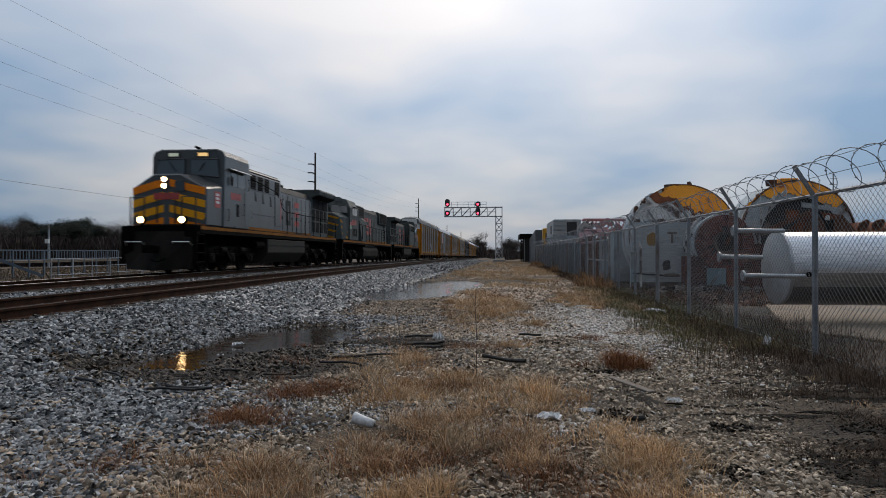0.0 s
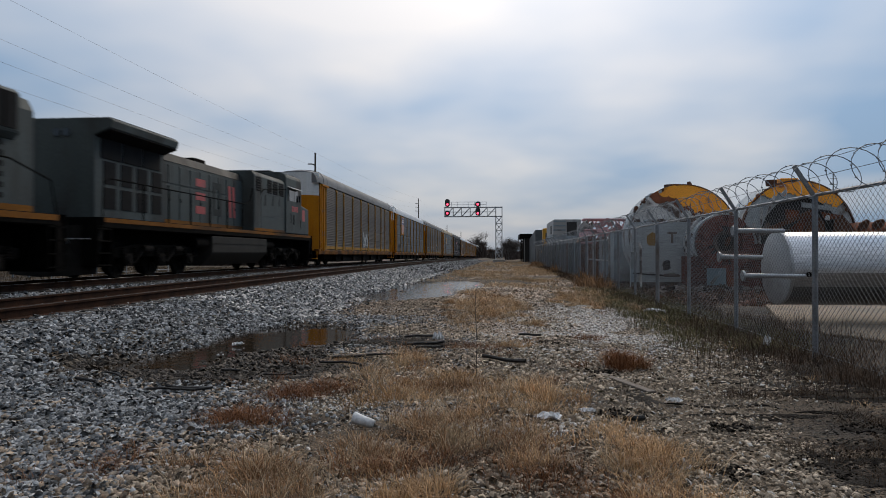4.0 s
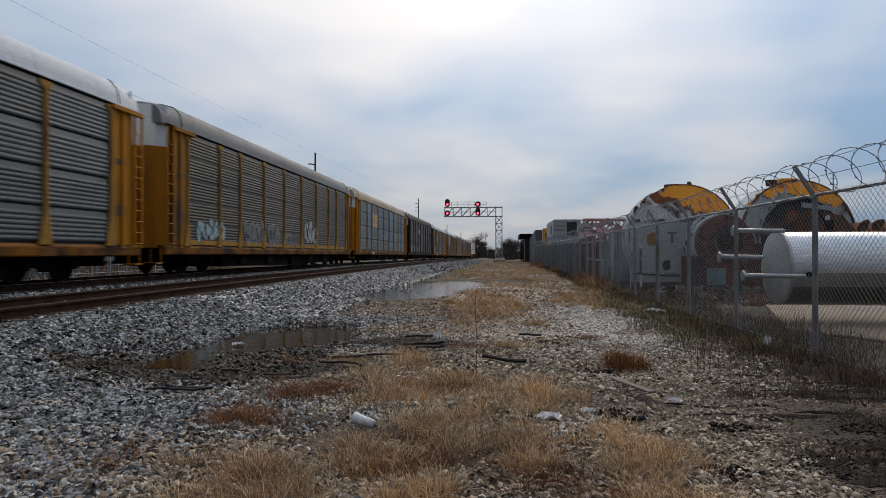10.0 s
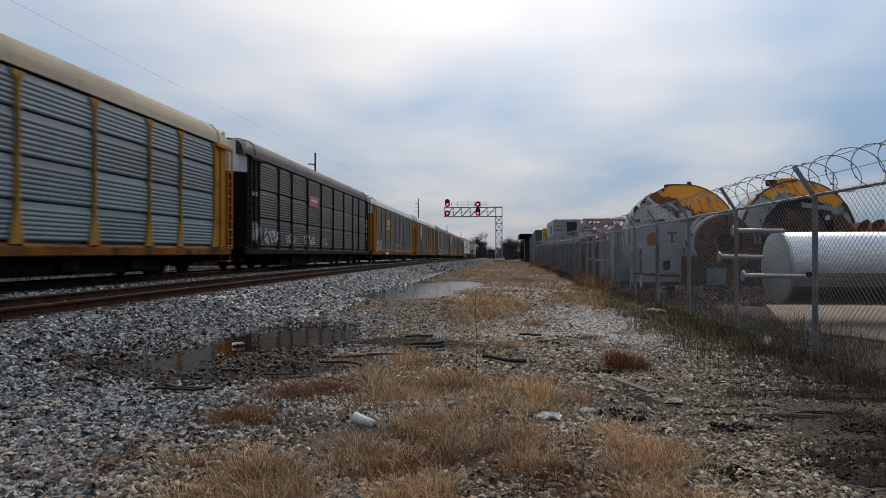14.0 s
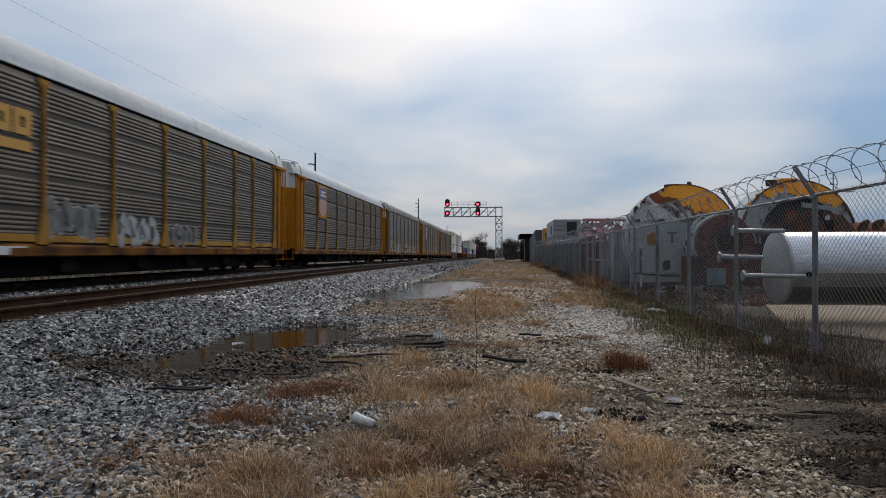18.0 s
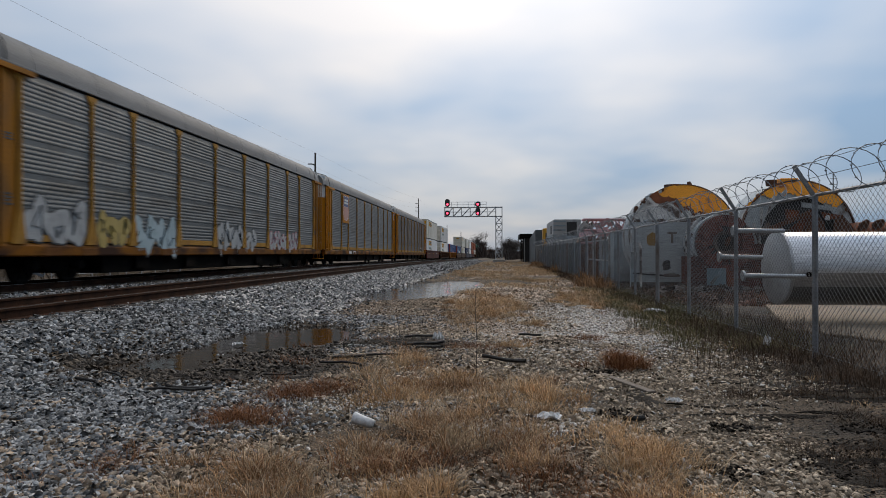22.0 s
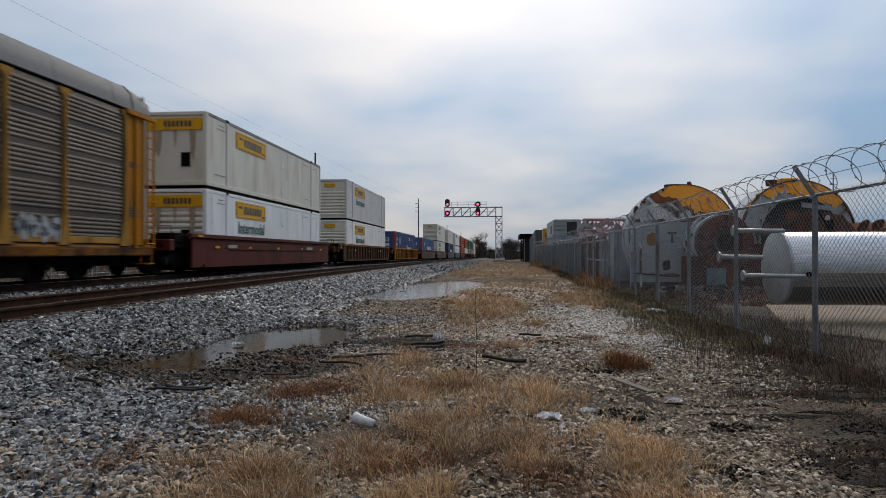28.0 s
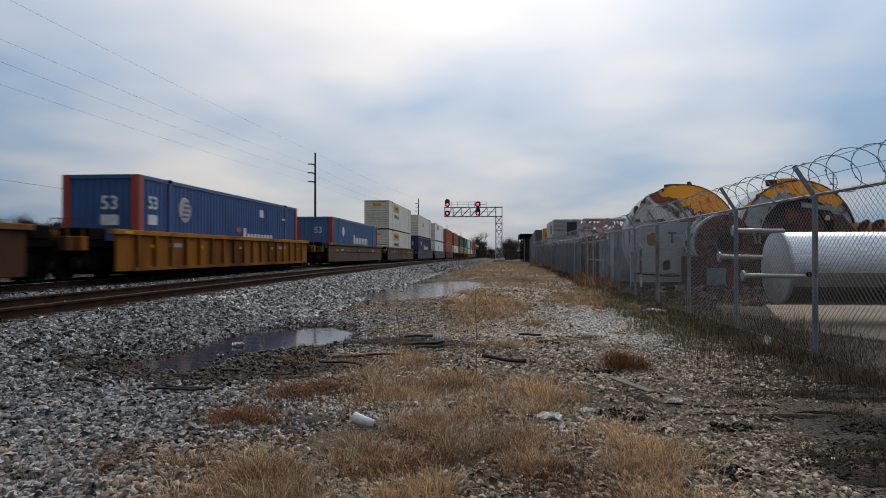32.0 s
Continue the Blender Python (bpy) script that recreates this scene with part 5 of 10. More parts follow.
def emd_loco(label):
    """A six-axle road unit with a flared radiator section and a teardrop windscreen."""
    L = 22.5
    h = L / 2
    ob = thing("locomotive", label, "locomotive", "locomotives at the head of the train")
    wheels = []
    D = 1.70
    part("frame", Geo().box(-1.5, -h + 1.0, 1.42, 1.5, h - 0.9, D), dark_steel, ob, "black side sill and deck", bevel=0.02)
    part("sill_stripe", Geo().box(1.502, -h + 1.1, D - 0.16, 1.51, h - 1.0, D - 0.02), sill_stripe, ob, "rusty orange stripe along the sill")
    part("centre_beam", Geo().box(-0.62, -h + 1.6, 0.62, 0.62, h - 1.5, 1.42), dark_steel, ob, "black beam and gear between the trucks")
    g = Geo().extrude([(-1.2, 0.32), (1.2, 0.32), (1.42, 0.55), (1.45, 1.0), (1.35, 1.3), (-1.35, 1.3), (-1.45, 1.0), (-1.42, 0.55)], "y", -3.0, 3.2)
    part("fuel_tank", g, plough_mat, ob, "grimy black fuel tank", bevel=0.04)
    part("air_reservoir", Geo().rod((1.3, -2.4, 1.42), (1.3, 1.6, 1.42), 0.17, 12), tank_mat, ob)
    loco_truck(ob, -6.6, wheels, 1)
    loco_truck(ob, 6.6, wheels, -1)
    couplers(ob, L)
    for y in (-h + 1.1, h - 1.0):
        for s in (-1, 1):
            steps(ob, y, s)
    for e in (-1, 1):
        part("plough" if e < 0 else "rear_pilot", Geo().add([(-1.5, e * (h - 0.75), 0.3), (1.5, e * (h - 0.75), 0.3), (1.5, e * (h - 0.85), 1.5), (-1.5, e * (h - 0.85), 1.5), (-1.5, e * (h - 1.05), 0.3), (1.5, e * (h - 1.05), 0.3), (1.5, e * (h - 1.05), 1.5), (-1.5, e * (h - 1.05), 1.5)],
                                                            [(0, 1, 2, 3), (4, 5, 6, 7), (0, 1, 5, 4), (1, 2, 6, 5), (2, 3, 7, 6), (3, 0, 4, 7)]), dark_steel, ob)
    ny0, ny1 = -h + 1.3, -h + 3.0
    g = Geo().add([(-1.3, ny0 + 0.25, D), (1.3, ny0 + 0.25, D), (1.05, ny0 + 0.22, 3.35), (0.6, ny0, 3.55), (-0.6, ny0, 3.55), (-1.05, ny0 + 0.22, 3.35), (-0.75, ny0, D), (0.75, ny0, D),
                   (-1.5, ny1, D), (1.5, ny1, D), (1.5, ny1, 3.25), (0.9, ny1, 3.70), (-0.9, ny1, 3.70), (-1.5, ny1, 3.25)],
                  [(6, 7, 3, 4), (7, 1, 2, 3), (0, 6, 4, 5), (1, 9, 10, 2), (2, 10, 11, 3), (3, 11, 12, 4), (4, 12, 13, 5), (5, 13, 8, 0), (8, 13, 12, 11, 10, 9), (0, 8, 9, 1, 7, 6)])
    nose = part("nose", g, loco_drab, ob, "grey nose with yellow chevrons", bevel=0.06)
    nose_stripes(nose, ny0, D + 0.06, ((0.12, -0.036), (0.68, -0.036), (1.02, 0.17)), 0.13, True)
    part("nose_door", Geo().box(-0.3, ny0 - 0.03, D + 0.05, 0.3, ny0 - 0.01, 3.2), loco_drab, nose)
    hl = part("headlight", Geo().box(-0.2, ny0 - 0.04, 3.05, 0.2, ny0 + 0.02, 3.35), dark_steel, nose)
    part("lens", Geo().rod((0.0, ny0 - 0.05, 3.2), (0.0, ny0 - 0.041, 3.2), 0.1, 12), cab_glass, hl)
    cy0, cy1 = ny1 - 0.2, ny1 + 2.9
    CT = 4.72
    prof = [(-1.55, D), (1.55, D), (1.55, 4.0), (1.2, CT - 0.12), (0.6, CT), (-0.6, CT), (-1.2, CT - 0.12), (-1.55, 4.0)]
    g = Geo()
    g.v += [(x, cy0 + (0.42 if z > 4.3 else (0.16 if z > 3.9 else 0.0)), z) for x, z in prof] + [(x, cy1, z) for x, z in prof]
    n = len(prof)
    g.f += [(i, (i + 1) % n, n + (i + 1) % n, n + i) for i in range(n)] + [(0, 1, 2, 7), (7, 2, 3, 4, 5, 6), tuple(range(n, 2 * n))]
    cab = part("cab", g, loco_drab, ob, bevel=0.04)
    for s in (-1, 1):
        part("windscreen", Geo().add([(s * 0.12, cy0 + 0.0, 3.70), (s * 1.38, cy0 + 0.0, 3.58), (s * 1.32, cy0 + 0.20, 4.10), (s * 0.12, cy0 + 0.20, 4.25), (s * 0.12, cy0 - 0.05, 3.72), (s * 1.38, cy0 - 0.05, 3.60), (s * 1.32, cy0 + 0.15, 4.12), (s * 0.12, cy0 + 0.15, 4.27)],
                                    [(0, 1, 2, 3), (4, 5, 6, 7), (0, 1, 5, 4), (1, 2, 6, 5), (2, 3, 7, 6), (3, 0, 4, 7)]), screen_glass, cab, "dark windscreen")
        part("window_gasket", Geo().tube([(s * 0.12, cy0 - 0.04, 3.71), (s * 1.38, cy0 - 0.04, 3.59), (s * 1.32, cy0 + 0.16, 4.11), (s * 0.12, cy0 + 0.16, 4.26)], 0.04, 6, True), mark_black, cab)
        part("wiper", Geo().bar((s * 0.7, cy0 + 0.14, 4.2), (s * 0.95, cy0 - 0.06, 3.75), 0.03, 0.02), mark_black, cab)
        part("number_board", Geo().box(min(s * 0.4, s * 0.9), cy0 + 0.30, 4.3, max(s * 0.4, s * 0.9), cy0 + 0.46, 4.5), cab_glass, cab)
        for y0, y1 in ((cy0 + 0.9, cy0 + 1.55), (cy0 + 1.62, cy0 + 2.4)):
            part("side_window", Geo().box(min(s * 1.52, s * 1.56), y0, 3.5, max(s * 1.52, s * 1.56), y1, 4.0), cab_glass, cab)
        part("sunshade", Geo().box(min(s * 1.54, s * 1.72), cy0 + 0.8, 4.07, max(s * 1.54, s * 1.72), cy0 + 2.5, 4.10), loco_drab, cab)
    for k in range(4):
        part("number", Geo().box(1.552, cy0 + 0.85 + k * 0.36, 2.8, 1.558, cy0 + 1.08 + k * 0.36, 3.18), mark_red, cab)
    part("flag_mark", Geo().box(1.552, cy0 + 0.1, 2.75, 1.558, cy0 + 0.65, 3.0), mark_red, cab)
    part("flag_mark", Geo().box(1.552, cy0 + 0.1, 2.5, 1.558, cy0 + 0.65, 2.75), spray_green, cab)
    for k in range(3):
        part("cab_vent", Geo().box(1.55, cy0 + 1.0 + k * 0.55, 2.0, 1.562, cy0 + 1.4 + k * 0.55, 2.55), louvre_mat, cab)
    def on_nose(s, u, z, out):
        x = (1.3 - 0.25 * (z - D) / 1.65) * (1 - u) + 1.5 * u + out
        return (s * x, ny0 + 0.24 + u * (ny1 - ny0 - 0.24), z)
    for s in (-1, 1):
        for top in (3.30, 2.86, 2.42):
            q = [(0.06, top - 0.18), (0.75, top - 0.52), (0.75, top - 0.68), (0.06, top - 0.36)]
            g = Geo().add([on_nose(s, u, z, 0.022) for u, z in q] + [on_nose(s, u, z, -0.02) for u, z in q], [(0, 1, 2, 3), (4, 5, 6, 7), (0, 1, 5, 4), (1, 2, 6, 5), (2, 3, 7, 6), (3, 0, 4, 7)])
            part("side_stripe", g, yellow_dull, nose, "dull yellow band on the nose side")
    part("roof_box", Geo().box(-0.5, cy0 + 1.0, CT - 0.02, 0.5, cy0 + 1.8, CT + 0.12), loco_drab, cab, bevel=0.03)
    # inverter box and dark intake behind the cab
    iy1 = cy1 + 3.6
    g = Geo().extrude([(-1.08, D), (1.08, D), (1.08, 3.5), (1.2, 3.62), (1.2, 4.40), (1.02, 4.52), (-1.02, 4.52), (-1.2, 4.40), (-1.2, 3.62), (-1.08, 3.5)], "y", cy1, iy1)
    inv = part("inverter_cabinet", g, loco_drab, ob, bevel=0.03)
    part("intake_grille", Geo().box(1.18, cy1 + 0.15, 3.68, 1.225, cy1 + 3.4, 4.38), louvre_mat, inv, "black intake grille")
    part("dark_panel", Geo().box(1.08, cy1 + 0.2, D + 0.1, 1.18, cy1 + 1.7, 3.4), louvre_mat, inv, "black equipment door")
    part("sloped_box", Geo().add([(1.1, cy1 + 1.7, D), (1.45, cy1 + 1.7, D), (1.45, iy1, D), (1.1, iy1, D), (1.1, cy1 + 1.7, 3.6), (1.15, cy1 + 1.9, 3.6), (1.42, iy1, 3.2), (1.1, iy1, 3.6)],
                                [(3, 2, 1, 0), (4, 5, 6, 7), (0, 1, 5, 4), (1, 2, 6, 5), (2, 3, 7, 6), (3, 0, 4, 7)]), loco_drab, inv, bevel=0.02)
    hy1 = h - 5.6
    hood = part("hood", Geo().extrude([(-1.0, D), (1.0, D), (1.0, 4.15), (0.84, 4.45), (-0.84, 4.45), (-1.0, 4.15)], "y", iy1, h - 1.2), loco_drab, ob, "long grey engine hood with doors", bevel=0.03)
    for k in range(8):
        y = iy1 + 0.15 + k * 0.8
        part("hood_door", Geo().box(1.0, y, D + 0.1, 1.022, y + 0.72, 3.7), loco_drab, hood, bevel=0.006)
    marks(hood, iy1 + 0.7, 2.35, 1.35, 1.024, (("slant", mark_red), ("levels", mark_red), ("uprights", mark_red)), 1.1)
    sooty_roof(hood, [(1.01, 4.16), (0.85, 4.465), (-0.85, 4.465), (-1.01, 4.16)], iy1 + 0.02, hy1 - 0.35)
    part("walkway_band", Geo().box(1.023, iy1 + 0.1, D + 0.01, 1.03, h - 1.3, D + 0.18), sill_stripe, hood, "faded orange band along the foot of the hood")
    for k in range(9):
        part("door_latch", Geo().box(1.022, iy1 + 0.8 + k * 0.8, 2.6, 1.036, iy1 + 0.85 + k * 0.8, 2.74), dark_steel, hood)
    for k in range(7):
        part("grab_iron", Geo().tube([(1.0, iy1 + 0.4 + k * 0.9, 4.0), (1.05, iy1 + 0.4 + k * 0.9, 4.0), (1.05, iy1 + 0.7 + k * 0.9, 4.0), (1.0, iy1 + 0.7 + k * 0.9, 4.0)], 0.012, 5), dark_steel, hood)
    for y in (iy1 + 0.8, iy1 + 1.8, iy1 + 5.2):
        part("roof_hatch", Geo().box(-0.45, y, 4.45, 0.45, y + 0.7, 4.53), dark_steel, hood, bevel=0.02)
    rad = part("radiator_section", Geo().extrude([(-1.02, 3.35), (1.02, 3.35), (1.18, 3.52), (1.18, 4.42), (1.02, 4.53), (-1.02, 4.53), (-1.18, 4.42), (-1.18, 3.52)], "y", hy1 - 0.3, h - 1.9), loco_drab, ob, bevel=0.03)
    part("radiator_grille", Geo().add([(1.205, hy1 - 0.1, 3.58), (1.205, h - 2.05, 3.58), (1.205, h - 2.05, 4.40), (1.205, hy1 - 0.1, 4.40), (1.15, hy1 - 0.1, 3.58), (1.15, h - 2.05, 3.58), (1.15, h - 2.05, 4.40), (1.15, hy1 - 0.1, 4.40)],
                                    [(0, 1, 2, 3), (4, 5, 6, 7), (0, 1, 5, 4), (1, 2, 6, 5), (2, 3, 7, 6), (3, 0, 4, 7)]), louvre_mat, rad, "black radiator grille")
    for k in range(3):
        fan_housing(rad, hy1 + 0.5 + k * 1.2, 4.52, 0.54)
    for k in range(11):
        part("grille_bar", Geo().box(1.206, hy1 - 0.05 + k * 0.32, 3.60, 1.216, hy1 - 0.02 + k * 0.32, 4.38), dark_steel, rad)
    part("exhaust_stack", Geo().box(-0.35, iy1 + 3.2, 4.44, 0.35, iy1 + 4.0, 4.62), dark_steel, hood, bevel=0.03)
    for k in range(6):
        part("rear_louvre", Geo().box(1.0, h - 2.9, 2.0 + k * 0.24, 1.04, h - 2.3, 2.12 + k * 0.24), louvre_mat, hood)
    for s in (-1, 1):
        handrail(ob, s * 1.45, [(cy1 + 0.1, 3.0), (h - 2.6, 2.85), (h - 1.2, 2.5), (h - 0.95, 1.6)], [(y, 2.9) for y in np.arange(cy1 + 0.4, h - 2.4, 1.45)], D, dark_steel)
    ROLLING.append([ob, 0.0, wheels, WHEEL_LOCO])
    return ob


n_before = len(ROLLING)
ge_loco("grey road locomotive with orange and yellow chevrons, lights on", True, loco_grey)
emd_loco("grey road locomotive with yellow nose chevrons and red marks")
mirror_side(ge_loco("grey road locomotive running cab last, red marks on the hood", False, loco_drab))
ROLLING[n_before][1] = FIRST_RACK - 22.3 - 22.5 - 22.3 / 2
ROLLING[n_before + 1][1] = FIRST_RACK - 22.3 - 22.5 / 2
ROLLING[n_before + 2][1] = FIRST_RACK - 22.3 / 2
for r in ROLLING[n_before:]:
    r[0].scale = (1, 1, 1.06)
BACKWARDS = {ROLLING[n_before + 2][0].name}

# ---- well wagons and the containers that ride in them ----
paint_cache = {}


def painted(name, c, rough=0.5, dirt=None, spec=0.4, low=0.54):
    if name not in paint_cache:
        d = dirt or tuple(v * 0.55 for v in c)
        paint_cache[name] = surface(name, tuple(v * 0.92 for v in c), tuple(min(1, v * 1.08) for v in c), 1.1, rough, 0.0, 0.06, dirt=d, dirt_scale=0.9, dirt_low=low, dirt_high=low + 0.24, stretch=(1, 1, 0.35), spec=spec, speckle=0.05)
    return paint_cache[name]


white_box = painted("chalky_white_container_paint", (0.655, 0.61, 0.515), 0.5, (0.48, 0.41, 0.31))
pale_grey_box = painted("pale_grey_container_paint", (0.56, 0.535, 0.505), 0.55, (0.45, 0.42, 0.39))
cream_box = painted("creamy_white_container_paint", (0.80, 0.785, 0.74), 0.5, (0.66, 0.63, 0.57))
cream_end = painted("stained_cream_end_paint", (0.70, 0.655, 0.555), 0.55, (0.50, 0.43, 0.32))
dirty_rail = painted("dirty_aluminium_rail", (0.20, 0.19, 0.175), 0.6, (0.10, 0.085, 0.07))
FRONT_PAINT = {"pale_grey_container_paint": cream_end, "creamy_white_container_paint": cream_end, "clean_white_container_paint": cream_end}
clean_white = painted("clean_white_container_paint", (0.78, 0.78, 0.765), 0.45, (0.66, 0.64, 0.59))
blue_box = painted("blue_container_paint", (0.034, 0.085, 0.225), 0.5)
light_blue = painted("faded_blue_container_paint", (0.075, 0.14, 0.28), 0.5)
navy_box = painted("navy_container_paint", (0.025, 0.035, 0.10), 0.45)
orange_box = painted("rust_orange_container_paint", (0.42, 0.10, 0.035), 0.5)
green_box = painted("green_container_paint", (0.03, 0.13, 0.07), 0.5)
grey_box = painted("grey_container_paint", (0.30, 0.31, 0.32), 0.5)
tan_box = painted("tan_container_paint", (0.36, 0.27, 0.18), 0.5)
red_box = painted("red_container_paint", (0.32, 0.045, 0.035), 0.5)
logo_yellow = surface("yellow_sign_paint", (0.64, 0.31, 0.008), (0.72, 0.37, 0.015), 3, 0.6, 0, 0.03, spec=0.15, dirt=(0.4, 0.24, 0.05), dirt_low=0.6)
dark_green = surface("dark_green_lettering", (0.03, 0.10, 0.085), (0.04, 0.12, 0.10), 3, 0.5, 0, 0.0)
pale_pink = surface("faded_pink_white_emblem", (0.34, 0.27, 0.28), (0.46, 0.38, 0.38), 4, 0.6, 0, 0)
streak_mat = surface("faint_rust_streak", (0.33, 0.255, 0.17), (0.42, 0.34, 0.24), 4, 0.7, 0, 0, spec=0.2)
stencil_grey = surface("grey_stencil", (0.24, 0.24, 0.23), (0.30, 0.30, 0.29), 4, 0.6, 0, 0)


def words(parent, text, size, m, material, name="lettering"):
    """Flat lettering in the built-in font, as a mesh."""
    cu = bpy.data.curves.new("text", "FONT")
    cu.body, cu.size, cu.extrude, cu.align_x, cu.resolution_u, cu.offset = text, size, 0.002, "CENTER", 2, size * 0.02
    tmp = bpy.data.objects.new("text", cu)
    me = bpy.data.meshes.new_from_object(tmp)
    bpy.data.objects.remove(tmp)
    bpy.data.curves.remove(cu)
    me.materials.clear()
    me.materials.append(material)
    ob = part(name, me, None, parent)
    ob.matrix_basis = m
    return ob


SIDE = Matrix(((0, 0, 1, 0), (1, 0, 0, 0), (0, 1, 0, 0), (0, 0, 0, 1)))     # text on a face that looks to +x
FRONT = Matrix(((1, 0, 0, 0), (0, 0, -1, 0), (0, 1, 0, 0), (0, 0, 0, 1)))   # text on a face that looks to -y
CW, CH, CL = 1.30, 2.92, 8.08
box_cache = {}


def corrugated(kind, material):
    """Side and end walls of a container. Local zero is the middle of its underside."""
    key = (kind, material.name)
    if key in box_cache:
        return box_cache[key]
    out = {}
    wall = Geo()
    if kind == "steel":
        pts = []
        n = 56
        p = (2 * CL - 0.5) / n
        for i in range(n):
            y = -CL + 0.25 + i * p
            pts += [(CW - 0.02, y), (CW - 0.02, y + p * 0.34), (CW - 0.055, y + p * 0.5), (CW - 0.055, y + p * 0.84)]
        k = len(pts)
        wall.v += [(x, y, 0.18) for x, y in pts] + [(x, y, CH - 0.14) for x, y in pts]
        wall.f += [(i, i + 1, k + i + 1, k + i) for i in range(k - 1)]
        end = Geo()
        pts = []
        n = 9
        p = (2 * CW - 0.4) / n
        for i in range(n):
            x = -CW + 0.2 + i * p
            pts += [(x, -CL + 0.03), (x + p * 0.34, -CL + 0.03), (x + p * 0.5, -CL + 0.075), (x + p * 0.84, -CL + 0.075)]
        k = len(pts)
        end.v += [(x, y, 0.15) for x, y in pts] + [(x, y, CH - 0.14) for x, y in pts]
        end.f += [(i, i + 1, k + i + 1, k + i) for i in range(k - 1)]
    else:
        n = 13
        p = (2 * CL - 0.4) / n
        pts = []
        for i in range(n):
            y = -CL + 0.2 + i * p
            pts += [(CW - 0.019, y), (CW - 0.015, y + 0.010), (CW - 0.015, y + p - 0.010), (CW - 0.019, y + p - 0.003)]
        k = len(pts)
        wall.v += [(x, y, 0.17) for x, y in pts] + [(x, y, CH - 0.13) for x, y in pts]
        wall.f += [(i, i + 1, k + i + 1, k + i) for i in range(k - 1)]
        end = Geo()
        n = 11
        p = (CH - 0.34) / n
        pts = []
        for i in range(n):
            z = 0.17 + i * p
            if kind == "ribbed" and i < 8:
                pts += [(-CL + 0.085, z), (-CL + 0.02, z + p * 0.3), (-CL + 0.02, z + p * 0.6), (-CL + 0.085, z + p * 0.92)]
            else:
                pts += [(-CL + 0.05, z), (-CL + 0.05, z + p)]
        k = len(pts)
        end.v += [(-CW + 0.13, y, z) for y, z in pts] + [(CW - 0.13, y, z) for y, z in pts]
        end.f += [(i, i + 1, k + i + 1, k + i) for i in range(k - 1)]
    core = Geo().box(-CW + 0.06, -CL + 0.12, 0.05, CW - 0.06, CL - 0.06, CH - 0.05)
    far = Geo()
    far.v, far.f = [(-x, y, z) for x, y, z in wall.v], list(wall.f)
    for key_, z0, z1 in (("bottom", 0.0, 0.18), ("top", CH - 0.14, CH)):
        out[key_ + "_side_rail"] = Geo().box(-0.06, -CL + 0.14, z0, 0.06, CL - 0.14, z1).mesh(key_ + "_side_rail", dirty_rail if kind == "flat" and key_ == "top" else material, 0.012)
        out[key_ + "_end_rail"] = Geo().box(-CW + 0.14, -0.06, z0, CW - 0.14, 0.06, z1).mesh(key_ + "_end_rail", material, 0.012)
    post = Geo().box(-0.08, -0.08, 0.0, 0.08, 0.08, CH)
    stile = Geo().box(-0.01, -0.09, 0.16, 0.03, 0.09, CH + 0.012)
    out["wall"], out["far_wall"], out["end"] = wall.mesh("side_wall", material), far.mesh("side_wall", material), end.mesh("front_wall", FRONT_PAINT.get(material.name, material))
    out["core"], out["post"] = core.mesh("inner_box", material), post.mesh("corner_post", material, 0.015)
    out["stile"] = stile.mesh("lifting_post", material, 0.008)
    out["door"] = Geo().box(0.01, CL - 0.05, 0.14, CW - 0.14, CL - 0.02, CH - 0.14).mesh("rear_door", material, 0.006)
    box_cache[key] = out
    return out


